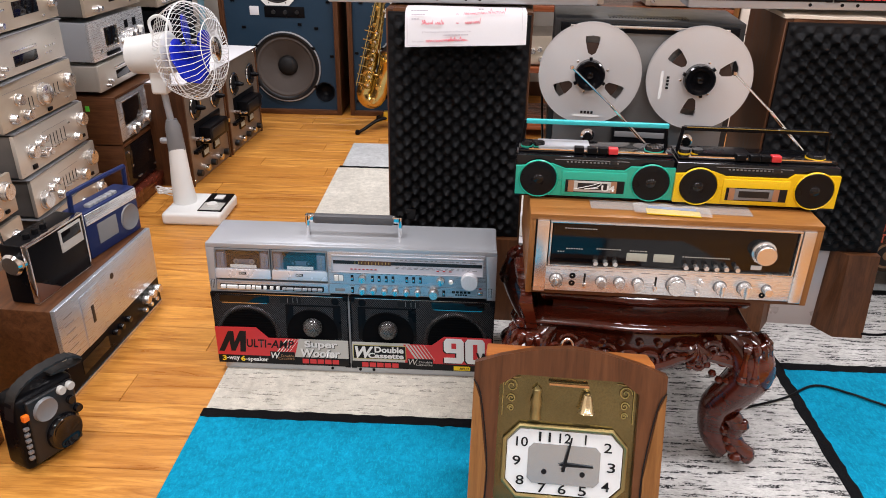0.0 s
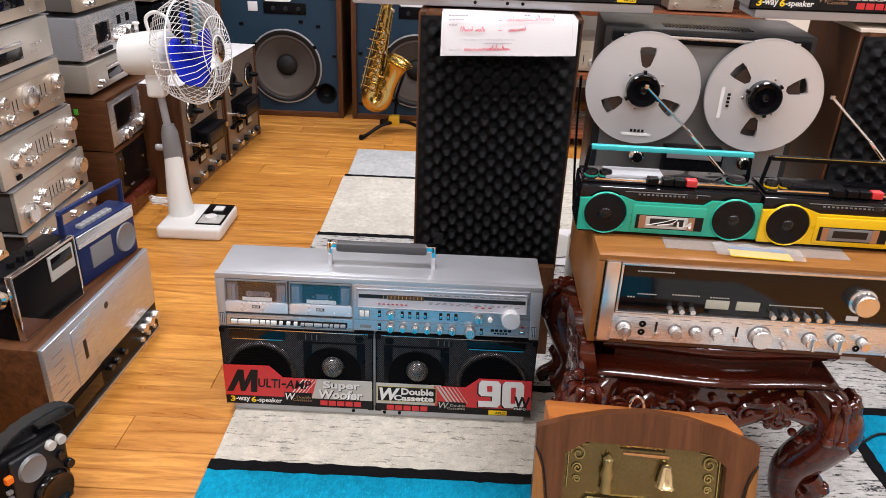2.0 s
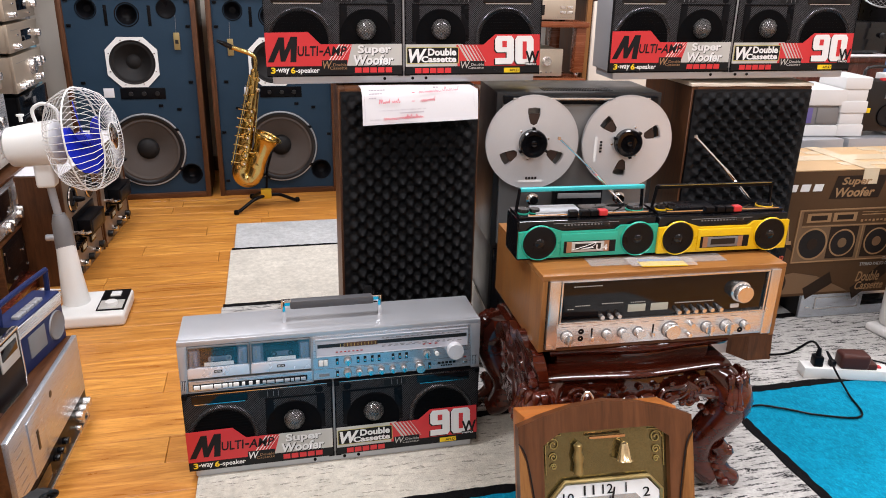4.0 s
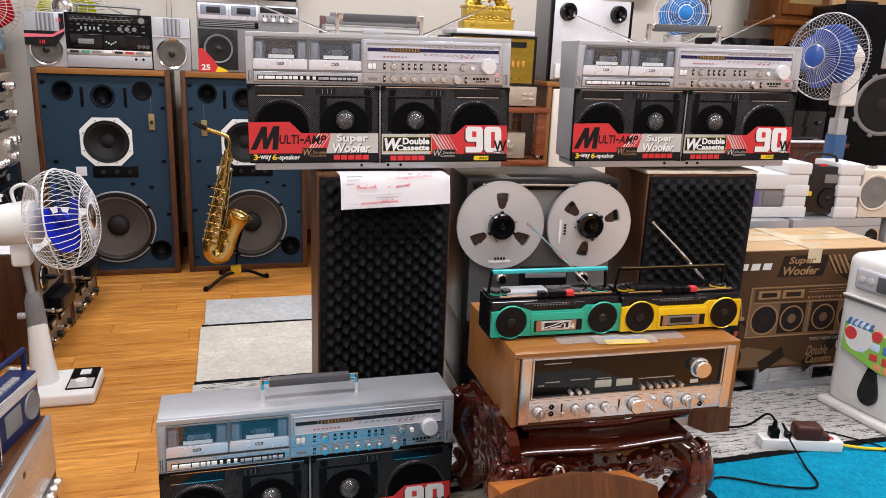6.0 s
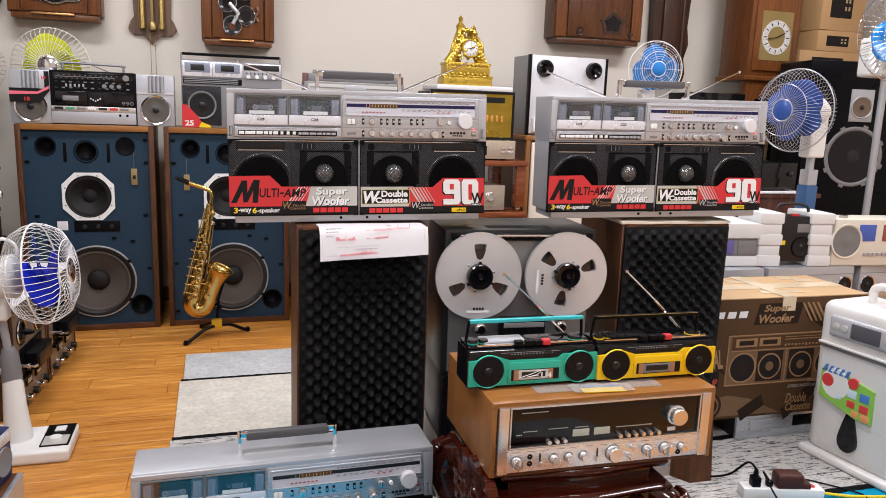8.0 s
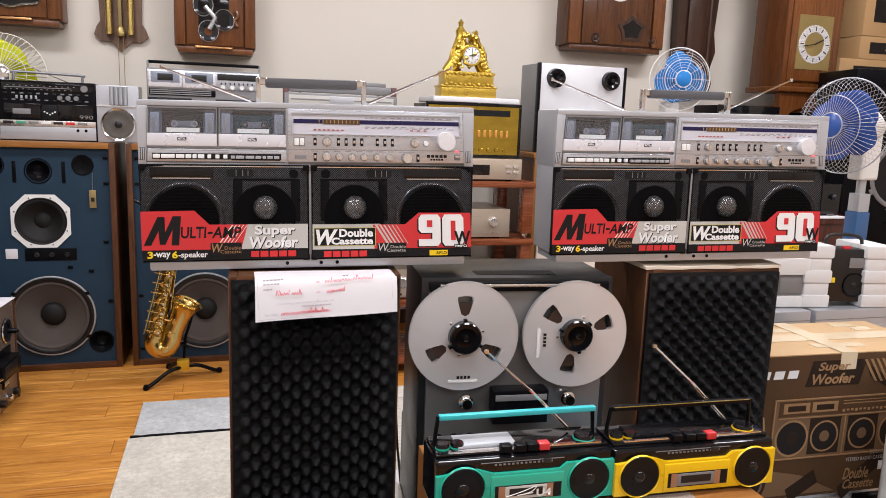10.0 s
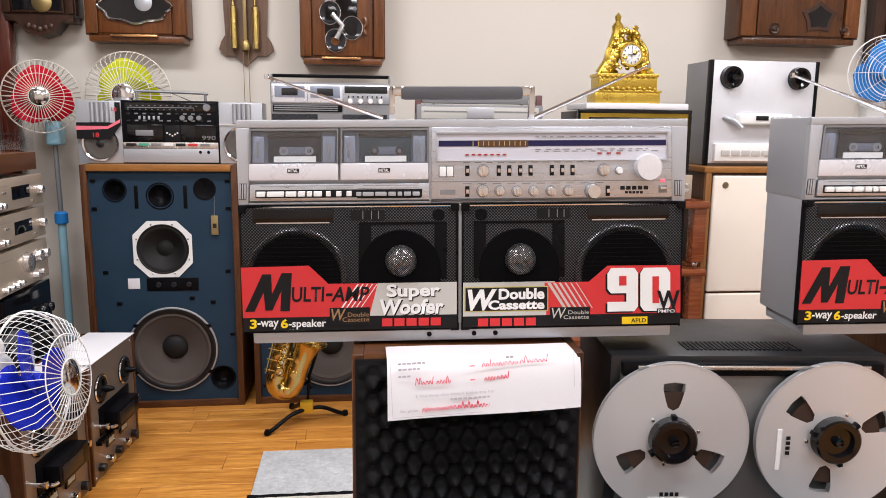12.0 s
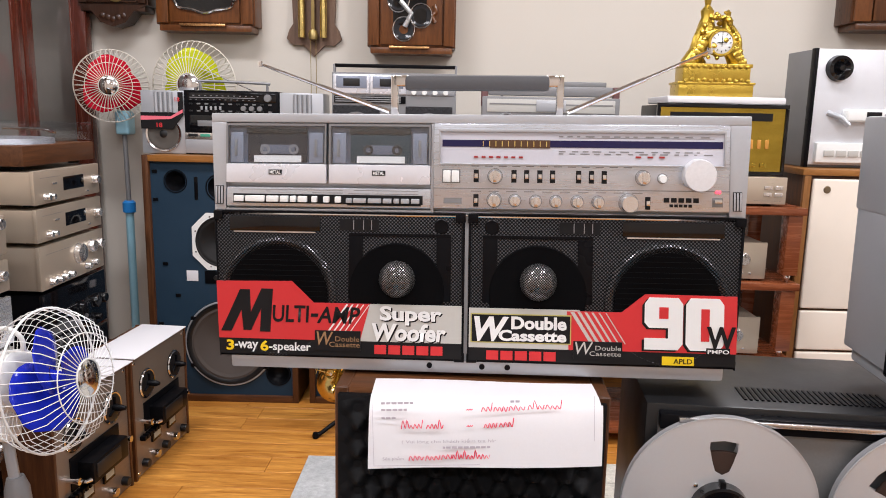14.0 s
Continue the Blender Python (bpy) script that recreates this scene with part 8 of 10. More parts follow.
tube(b, smooth_path([(-0.05, -0.01, 0.28), (-0.08, -0.02, 0.22), (-0.09, -0.02, 0.15)], 4), 0.014, 8)
for k in range(60):
    a, u = rnd.uniform(0, math.tau), rnd.random()
    hw = 0.105 * (1 - u) + 0.03
    r_ = rnd.uniform(0.006, 0.014)
    lathe(b, [(0, -r_), (r_ * 0.8, -r_ * 0.5), (r_, 0), (r_ * 0.7, r_ * 0.6), (0, r_)], (hw * math.cos(a) * 0.9, -0.02 + 0.03 * math.sin(a), 0.13 + 0.19 * u), "z", 8)
part("ornament", b, GILT, gc, "cast gilt ornament")

r3 = thing("portable_stereo", pose(0.6, 2.42, 1.2), "silver-grey portable stereo with a grey carrying handle", "portable stereo", "portable stereos")
part("body", box(bms(), -0.28, 0.28, 0.0, 0.13, 0.0, 0.16, 0.006), SILVER_DK, r3)
part("dial_window", box(bms(), -0.26, 0.26, -0.003, 0.006, 0.098, 0.15, 0.002), PGREY, r3)
part("scale", box(bms(), -0.25, 0.25, -0.0045, -0.002, 0.128, 0.133), SILVER_DK, r3)
part("counter_plate", box(bms(), -0.06, 0.06, -0.006, 0.0, 0.102, 0.148, 0.002), SILVER, r3)
for x in (-0.18, 0.18):
    cone_speaker(r3, x, 0.0, 0.05, 0.045, SILVER, CONE_DK)
part("handle", box(bms(), -0.255, 0.255, 0.03, 0.065, 0.165, 0.205, 0.008), SILVER_DK, r3)
for s in (-1, 1):
    part("handle_arm", box(bms(), s * 0.27 - 0.014, s * 0.27 + 0.014, 0.035, 0.06, 0.12, 0.206, 0.004), mat("handle_joint", (0.12, 0.05, 0.05), 0.4), r3)
part("rear_rail", box(bms(), -0.22, 0.24, 0.1, 0.12, 0.205, 0.228, 0.004), SILVER_DK, r3)
part("rail_arm", box(bms(), -0.2, -0.19, 0.1, 0.12, 0.15, 0.21), SILVER_DK, r3)
part("rail_arm", box(bms(), 0.2, 0.21, 0.1, 0.12, 0.15, 0.21), SILVER_DK, r3)

# ---- cream-fronted cabinet ----
cb = thing("storage_cabinet", pose(1.6, 2.3, 0), "wooden cabinet with cream doors and drawers", "cabinet")
CREAM_DOOR = mat("cream_lacquer", (0.78, 0.69, 0.59), 0.35, 0.0, 0.04)
part("carcass", box(bms(), 0.0, 1.5, 0.02, 0.62, 0.0, 1.075, 0.002), WALNUT_Z, cb)
part("top", box(bms(), -0.01, 1.51, 0.0, 0.63, 1.075, 1.1, 0.003), HONEY, cb)
part("front_edge", box(bms(), 0.0, 0.026, 0.002, 0.022, 0.0, 1.075, 0.002), HONEY_Z, cb)
for k in range(3):
    x = 0.036 + k * 0.49
    for z0, z1 in ((0.535, 1.062), (0.36, 0.525), (0.195, 0.35), (0.03, 0.185)):
        d = part("door" if z1 > 1 else "drawer", box(bms(), x, x + 0.478, 0.0, 0.02, z0, z1, 0.008, 3), CREAM_DOOR, cb)
        if z1 > 1:
            part("lock", lathe(bms(), [(0, 0.004), (0.012, 0.004), (0.015, 0.0)], (x + 0.055, 0.0, 1.02), "y", 18), mat("dull_brass", (0.2, 0.15, 0.09), 0.35, 0.7), d)

wd = thing("tape_deck", pose(1.905, 2.42, 1.102, 0, 0, 2), "white open-reel tape deck without reels on a cabinet", "tape deck")
part("case", box(bms(), -0.255, 0.255, 0.02, 0.25, 0.0, 0.47, 0.003), SILVER_DK, wd)
part("side_rail", box(bms(), -0.265, -0.25, 0.0, 0.03, 0.0, 0.472, 0.002), BLACK, wd)
part("side_rail", box(bms(), 0.25, 0.265, 0.0, 0.03, 0.0, 0.472, 0.002), BLACK, wd)
part("faceplate", box(bms(), -0.25, 0.25, 0.004, 0.022, 0.01, 0.47, 0.003), mat("white_panel", (0.62, 0.63, 0.66), 0.35, 0.3), wd)
for x in (-0.165, 0.165):
    part("reel_hub", lathe(bms(), [(0, 0.035), (0.012, 0.037), (0.018, 0.02), (0.035, 0.03), (0.048, 0.026), (0.052, 0.0)], (x, 0.004, 0.395), "y", 32), BLACK_GL, wd)
hd = part("head_bridge", box(bms(), -0.13, 0.13, -0.035, 0.006, 0.185, 0.235, 0.01, 3), WHITE, wd)
part("counter", box(bms(), -0.05, 0.01, -0.038, -0.03, 0.205, 0.225, 0.001), PBLACK, hd)
for i in range(4):
    part("knob", lathe(bms(), knob_profile(0.007, 0.008), (0.03 + i * 0.022, -0.035, 0.214), "y", 12), SILVER, hd)
for x in (-0.19, 0.19):
    part("tension_arm", tube(bms(), [(x, 0.004, 0.22), (x * 0.75, -0.02, 0.2), (x * 0.6, -0.03, 0.17)], 0.011, 10), SILVER, wd)
ft = part("control_box", box(bms(), -0.23, 0.23, -0.02, 0.006, 0.02, 0.1, 0.004), WHITE, wd)
for i in range(5):
    part("key", box(bms(), -0.2 + i * 0.05, -0.16 + i * 0.05, -0.026, -0.018, 0.045, 0.07, 0.002), PGREY, ft)

bf = thing("desk_fan", pose(2.49, 2.44, 1.102), "white desk fan with sky blue blades on a cabinet", "fan", "electric fans")
part("base", box(bms(), -0.09, 0.09, -0.05, 0.12, 0.0, 0.12, 0.02, 3), WHITE, bf)
part("stem", box(bms(), -0.05, 0.05, 0.02, 0.08, 0.11, 0.3, 0.015, 3), WHITE, bf)
part("motor", lathe(bms(), [(0, -0.09), (0.05, -0.085), (0.06, 0.0), (0, 0.0)], (0, 0.02, 0.425), "y", 24), WHITE, bf)
cage, cm = wire_cage(bf, (0, -0.03, 0.425), 0.172, 0.12, Matrix.Rotation(radians(-12), 4, "Z"), 10, WHITE, gauge=0.001, badge=SKY_BLADE)
b = bms()
for k in range(9):
    q = 0.28 + k * 0.08
    tube(b, [(q * 0.172 * math.cos(i * math.tau / 40), -0.055 + 0.04 * max(0, q - 0.6), q * 0.172 * math.sin(i * math.tau / 40)) for i in range(41)], 0.0009, 4, caps=False)
part("ring_guard", b, WHITE, bf, m=cm)
blades(bf, cm, 0.175, 3, SKY_BLADE, "translucent sky blue blade")

t, fp = unit("black_stereo", pose(2.98, 2.42, 1.102), 0.42, 0.3, 0.25, BLACK_GL, BLACK, "black stereo unit on a cabinet", "stereo")
fit_out(t, [("g", -0.15, 0.15, 0.18, 0.27), ("k", 0.17, 0.22, 0.015), ("k", 0.12, 0.08, 0.02)], metal=SILVER)

# ---- wall clocks ----
DARKWOOD = wood("dark_clock_wood", (0.018, 0.007, 0.004), (0.06, 0.024, 0.012), 0.35, "z", 1.0, 0.2)
CLOCKWOOD = wood("chestnut_clock_wood", (0.07, 0.021, 0.005), (0.19, 0.064, 0.016), 0.35, "z", 1.0, 0.15)


def wall_clock(x0, x1, z0, z1, d, material, label, window=None, bar=True):
    cx, w = (x0 + x1) / 2, (x1 - x0) / 2
    t = thing("wall_clock", pose(cx, 3.05 - d - 0.002, z0), label, "clock", "clocks")
    h = z1 - z0
    part("case", box(bms(), -w, w, 0.012, d, 0.03, h, 0.004), material, t)
    part("base_moulding", box(bms(), -w * 0.93, w * 0.93, 0.004, d, 0.0, 0.03, 0.006), material, t)
    part("door", box(bms(), -w * 0.7, w * 0.7, 0.0, 0.014, 0.04, h - 0.02, 0.004), material, t)
    for s in (-1, 1):
        part("pilaster", box(bms(), s * w * 0.85 - w * 0.12, s * w * 0.85 + w * 0.12, -0.006, 0.014, 0.035, h - 0.01, 0.006), CLOCKWOOD if material is not DARKWOOD else DARKWOOD, t)
    part("dial", lathe(bms(), [(0, 0.004), (min(w * 0.5, 0.1), 0.003), (min(w * 0.55, 0.11), 0.0)], (0, 0.0, h - 0.14), "y", 32), PWHITE, t, "pale round dial")
    if bar:
        part("brass_bar", box(bms(), -w * 0.5, w * 0.42, -0.012, 0.002, 0.022, 0.034, 0.003), mat("copper_bar", (0.6, 0.33, 0.14), 0.25, 0.9), t, "copper bar")
    return t, w, h


t, w, h = wall_clock(-1.205, -0.737, 1.645, 2.25, 0.13, CLOCKWOOD, "chestnut wall clock with an oval pendulum window")
ov = [(0.0 + 0.16 * math.cos(a) * (1 + 0.06 * math.cos(8 * a)), 0.165 + 0.078 * math.sin(a) * (1 + 0.06 * math.cos(8 * a))) for a in [k * math.tau / 48 for k in range(48)]]
win = part("oval_window", poly(bms(), ov, -0.006, 0.0), BLACK_GL, t, "dark oval glass window", smooth=False)
part("silver_rim", tube(bms(), [(x, -0.007, z) for x, z in ov + ov[:1]], 0.006, 6), CHROME, win)
part("pendulum", lathe(bms(), [(0, 0.006), (0.03, 0.004), (0.04, 0.0)], (0.04, -0.007, 0.18), "y", 28), SILVER, win)
t, w, h = wall_clock(-1.575, -1.245, 1.73, 2.3, 0.12, DARKWOOD, "dark wall clock with a carved foot and brass pendulum", bar=False)
part("glass", box(bms(), -0.11, 0.11, -0.003, 0.002, 0.05, 0.3), BLACK_GL, t)
part("pendulum", lathe(bms(), [(0, 0.008), (0.035, 0.006), (0.045, 0.0)], (0.02, -0.004, 0.085), "y", 28), BRASS, t, "brass pendulum")
part("carved_foot", poly(bms(), [(-0.165, 0.03), (-0.1, 0.0), (-0.06, -0.05), (0.0, -0.07), (0.06, -0.05), (0.1, 0.0), (0.165, 0.03)], 0.0, 0.1), DARKWOOD, t, smooth=False)
b = bms()
for k in range(5):
    lathe(b, [(0, -0.008), (0.014, 0.0), (0, 0.008)], (-0.05 + 0.025 * k, -0.002, -0.02 - 0.008 * (2 - abs(k - 2))), "y", 10)
part("carving", b, DARKWOOD, t)
t = thing("wall_clock", pose(-0.48, 2.955, 1.6), "slim brown clock with brass weights and hanging chains", "clock", "clocks")
part("back_board", poly(bms(), [(0, -0.05), (0.05, 0.0), (0.1, 0.0), (0.133, 0.03), (0.12, 0.07), (0.1, 0.1), (0.105, 0.22), (0.115, 0.6), (-0.115, 0.6), (-0.105, 0.22), (-0.1, 0.1), (-0.12, 0.07), (-0.133, 0.03), (-0.1, 0.0), (-0.05, 0.0)], 0.07, 0.092), wood("dusty_brown", (0.1, 0.055, 0.035), (0.2, 0.12, 0.08), 0.5, "z"), t, smooth=False)
part("pediment", box(bms(), -0.115, 0.115, 0.0, 0.09, 0.6, 0.72, 0.006), DARKWOOD, t)
for x in (-0.055, 0.05):
    part("weight", lathe(bms(), [(0, 0), (0.017, 0.003), (0.017, 0.2), (0.006, 0.21), (0.003, 0.5), (0, 0.5)], (x, 0.045, 0.03), "z", 18), mat("weight_brass", (0.6, 0.45, 0.16), 0.22, 0.9), t, "brass weight")
part("pendulum_rod", box(bms(), -0.008, 0.008, 0.04, 0.05, 0.04, 0.6, 0.002), BRASS, t)
part("pendulum_cup", lathe(bms(), [(0, 0), (0.02, 0.005), (0.024, 0.03), (0.015, 0.05), (0, 0.055)], (0, 0.045, 0.02), "z", 16), BRASS, t)
for x in (-0.014, 0.012):
    part("chain", tube(bms(), [(x, 0.05, 0.05), (x, 0.06, -0.3)], 0.0018, 6), BRASS, t)
t, w, h = wall_clock(-0.21, 0.202, 1.56, 2.2, 0.14, CLOCKWOOD, "chestnut wall clock with looped chrome rings in its window")
win = part("window", box(bms(), -0.085, 0.07, -0.004, 0.002, 0.13, 0.36, 0.004), BLACK_GL, t, "dark glass window")
for k, (x, z, r) in enumerate(((-0.06, 0.24, 0.05), (0.045, 0.17, 0.05), (-0.035, 0.11, 0.05))):
    part("chrome_ring", tube(bms(), [(x + r * math.cos(i * math.tau / 28), -0.012, z + r * math.sin(i * math.tau / 28) * 1.1) for i in range(29)], 0.0028, 6, caps=False), CHROME, win)
    part("funnel", lathe(bms(), [(0.048, 0.0), (0.03, -0.008), (0.012, -0.012), (0, -0.012)], (x, -0.01, z), "y", 24), mat("smoke_glass", (0.03, 0.03, 0.032), 0.1), win)
part("spoke", tube(bms(), [(-0.05, -0.014, 0.235), (0.0, -0.014, 0.18), (-0.03, -0.014, 0.12)], 0.012, 8), mat("frosted_metal", (0.5, 0.5, 0.5), 0.3, 0.6), win)
part("carving", tube(bms(), smooth_path([(0.105, -0.004, 0.22), (0.115, -0.006, 0.19), (0.1, -0.004, 0.17), (0.112, -0.006, 0.14)], 4), 0.01, 8), CLOCKWOOD, t)
t, w, h = wall_clock(2.005, 2.668, 1.705, 2.25, 0.16, wood("burl_wood", (0.035, 0.011, 0.004), (0.12, 0.042, 0.012), 0.3, "z", 0.7, 0.15), "wide burl wood wall clock with a star-shaped window", bar=False)
stp = [(0.1 + (0.1 if k % 2 == 0 else 0.072) * math.sin(k * math.pi / 5), 0.135 + (0.085 if k % 2 == 0 else 0.062) * math.cos(k * math.pi / 5)) for k in range(10)]
win = part("star_window", poly(bms(), stp, -0.005, 0.0), DARKWOOD, t, "star-shaped dark window", smooth=False)
part("pane", poly(bms(), [(0.1 + (x - 0.1) * 0.7, 0.135 + (z - 0.135) * 0.7) for x, z in stp], -0.008, -0.004), BLACK_GL, win, smooth=False)
for x in (-0.14, 0.25):
    part("rosette", lathe(bms(), [(0, 0.01), (0.012, 0.008), (0.016, 0.003), (0.026, 0.007), (0.032, 0.0)], (x, 0.0, 0.075), "y", 20), DARKWOOD, t)
t = thing("wall_clock", pose(2.95, 2.93, 1.45), "narrow dark clock with carved scalloped sides", "clock", "clocks")
part("back_board", poly(bms(), [(-0.13, 0.0), (0.12, 0.02), (0.14, 0.1), (0.12, 0.2), (0.15, 0.3), (0.13, 0.42), (0.15, 0.75), (-0.15, 0.75), (-0.14, 0.3), (-0.15, 0.2)], 0.04, 0.11), DARKWOOD, t, smooth=False)
part("door", box(bms(), -0.08, 0.07, 0.02, 0.042, 0.05, 0.7, 0.006), DARKWOOD, t)
part("half_column", tube(bms(), [(0.085, 0.03, 0.05), (0.085, 0.03, 0.7)], 0.014, 12), DARKWOOD, t)

# ---- glass-fronted cabinet against the west wall ----
gcab = thing("display_cabinet", pose(-1.62, 1.5, 0), "tall mahogany display cabinet with glass doors", "cabinet")
part("back", box(bms(), -0.46, -0.44, 0.0, 1.5, 0.0, 2.3), MAHOG_Z, gcab)
part("top", box(bms(), -0.46, 0.03, -0.02, 1.5, 2.25, 2.33, 0.01), MAHOG_Z, gcab)
part("cornice", box(bms(), -0.02, 0.06, -0.04, 1.5, 2.08, 2.14, 0.012), MAHOG_Z, gcab)
part("plinth", box(bms(), -0.44, 0.0, 0.0, 1.5, 0.0, 0.5, 0.004), MAHOG_Z, gcab)
for y in (0.0, 1.47):
    part("side", box(bms(), -0.44, 0.0, y, y + 0.03, 0.5, 2.25), MAHOG_Z, gcab)
for z in (0.95, 1.4, 1.8):
    part("shelf", box(bms(), -0.43, -0.04, 0.03, 1.47, z, z + 0.02), MAHOG_Z, gcab)
for k in range(3):
    y = 0.07 + k * 0.48
    d = part("door", box(bms(), -0.012, 0.012, y, y + 0.07, 0.52, 2.2, 0.004), MAHOG_Z, gcab)
    part("stile", box(bms(), -0.012, 0.012, y + 0.4, y + 0.47, 0.52, 2.2, 0.004), MAHOG_Z, d)
    for z in (0.52, 2.1):
        part("rail", box(bms(), -0.011, 0.011, y + 0.07, y + 0.4, z, z + 0.1, 0.003), MAHOG_Z, d)
    pane = part("pane", box(bms(), -0.003, 0.003, y + 0.07, y + 0.4, 0.62, 2.1), mat("dark_pane", (0.12, 0.11, 0.1), 0.06, 0.0, 0.1), d, "reflecting glass pane")

part("pilaster", box(bms(), 0.0, 0.07, 1.44, 1.5, 0.0, 2.08, 0.006), MAHOG_Z, gcab)
# ---- saxophone on its stand ----
SAX = mat("lacquered_brass", (0.62, 0.45, 0.16), 0.2, 1.0, 0.15, 20.0, 0.1)
sx = thing("saxophone", pose(-0.235, 2.2, 0.0), "brass saxophone with black mouthpiece resting in a stand", "saxophone")
body = smooth_path([(0.055, 0.0, 0.715), (0.03, 0.0, 0.55), (-0.01, 0.0, 0.37), (-0.045, 0.0, 0.225)], 5)
part("body_tube", tube(bms(), body, [0.019 + 0.023 * i / (len(body) - 1) for i in range(len(body))], 18), SAX, sx)
bow = smooth_path([(-0.045, 0.0, 0.235), (-0.052, 0.0, 0.2), (-0.035, 0.0, 0.168), (0.0, 0.0, 0.165), (0.025, 0.0, 0.2), (0.042, 0.0, 0.26), (0.075, -0.005, 0.335), (0.098, -0.01, 0.385)], 5)
rr = [0.04 + 0.005 * min(1, i / 20) + (0.03 * ((i - 27) / 8) ** 2 if i > 27 else 0) for i in range(len(bow))]
part("bow_and_bell", tube(bms(), bow, rr, 24, caps=False), SAX, sx, "flared bell")
part("bell_rim", tube(bms(), [bow[-1] + Vector((0.063 * math.cos(a) * 0.9, 0.063 * math.sin(a), -0.063 * math.cos(a) * 0.42)) for a in [k * math.tau / 28 for k in range(29)]], 0.003, 6, caps=False), SAX, sx)
part("neck", tube(bms(), smooth_path([(0.055, 0.0, 0.71), (0.06, 0.0, 0.76), (0.045, 0.0, 0.79), (-0.02, 0.0, 0.815), (-0.05, 0, 0.826)], 5), 0.0115, 14), SAX, sx)
part("mouthpiece", tube(bms(), [(-0.045, 0.0, 0.824), (-0.08, 0.0, 0.84), (-0.115, 0.0, 0.855)], [0.012, 0.012, 0.006], 14), BLACK_GL, sx, "black mouthpiece")
for i in range(13):
    u = i / 12
    p = body[0].lerp(body[-1], u * 0.98)
    part("key_cup", lathe(bms(), [(0, 0.007), (0.008 + 0.006 * u, 0.006), (0.01 + 0.006 * u, 0.0), (0, 0.0)], (p.x + (0.006 if i % 2 else -0.008), p.y - 0.02 - 0.012 * u, p.z), "y", 14), SAX, sx)
for i in range(9):
    p = body[0].lerp(body[-1], 0.12 + i * 0.1)
    part("side_key", lathe(bms(), [(0, 0.006), (0.009, 0.005), (0.011, 0.0), (0, 0.0)], (p.x + 0.024 + 0.01 * (i % 2), p.y - 0.012, p.z + 0.012), "y", 12), CHROME if i % 4 == 1 else SAX, sx)
for dx in (-0.024, 0.02, -0.034):
    part("key_rod", tube(bms(), [body[0] + Vector((dx * 0.8, -0.012, -0.02)), body[-1] + Vector((dx * 1.35, -0.02, 0.02))], 0.0028, 6), SAX, sx)
for i in range(8):
    u = 0.15 + i * 0.1
    p = body[0].lerp(body[-1], u)
    part("key_post", tube(bms(), [p + Vector((-0.018 - 0.014 * u, -0.005, 0)), p + Vector((-0.03 - 0.02 * u, -0.025, 0.006))], 0.003, 6), CHROME if i % 3 == 0 else SAX, sx)
for x, z in ((0.03, 0.24), (0.0, 0.17), (-0.03, 0.26), (0.05, 0.3)):
    part("pad_guard", lathe(bms(), [(0, 0.012), (0.015, 0.01), (0.02, 0.004), (0.02, 0)], (x, -0.035, z), "y", 16), SAX, sx)
for i in range(7):
    p = body[0].lerp(body[-1], 0.4 + i * 0.09)
    cup = part("key_ring", lathe(bms(), [(0.011 + 0.001 * i, 0.0), (0.014 + 0.001 * i, 0.005), (0.016 + 0.001 * i, 0.0)], (p.x + 0.012, p.y - 0.045, p.z), "y", 16), SAX, sx)
    part("pearl", lathe(bms(), [(0, 0.004), (0.006, 0.003), (0.008, 0)], (p.x + 0.012, p.y - 0.046, p.z), "y", 12), CHROME, cup)
    part("key_arm", tube(bms(), [p + Vector((-0.05, -0.03, 0.012)), p + Vector((0.01, -0.048, 0.002))], 0.0026, 6), SAX, sx)
part("bell_brace", tube(bms(), [(0.0, -0.03, 0.31), (0.05, -0.03, 0.3)], 0.005, 8), SAX, sx)
part("long_rod", tube(bms(), [(0.02, -0.03, 0.66), (-0.085, -0.04, 0.26)], 0.003, 6), SAX, sx)
part("long_rod", tube(bms(), [(0.068, -0.03, 0.62), (0.03, -0.04, 0.36)], 0.003, 6), SAX, sx)
ss = thing("saxophone_stand", pose(-0.16, 2.24, 0.0), "black folding saxophone stand with yellow hub", "stand")
for p in ((-0.155, -0.13, 0.012), (0.16, 0.06, 0.012), (-0.08, 0.16, 0.012)):
    leg = part("leg", tube(bms(), smooth_path([(0.0, 0.0, 0.06), (p[0] * 0.4, p[1] * 0.4, 0.055), (p[0] * 0.85, p[1] * 0.85, 0.018), p], 4), 0.009, 10), BLACK, ss)
    part("rubber_foot", lathe(bms(), [(0, -0.012), (0.012, -0.01), (0.014, 0.0), (0.01, 0.012), (0, 0.014)], p, "z", 12), BLACK, leg)
part("hub", box(bms(), -0.03, 0.025, -0.02, 0.02, 0.045, 0.095, 0.006), mat("stand_yellow", (0.6, 0.36, 0.02), 0.35, 0.4), ss, "yellow hub")
part("upright", tube(bms(), [(0.0, 0.02, 0.08), (0.01, 0.03, 0.2), (0.055, 0.03, 0.34)], 0.007, 10), BLACK, ss)
part("cradle", tube(bms(), [(-0.045, -0.03, 0.16), (0.0, 0.02, 0.17), (0.02, -0.03, 0.165)], 0.007, 8), BLACK, ss)
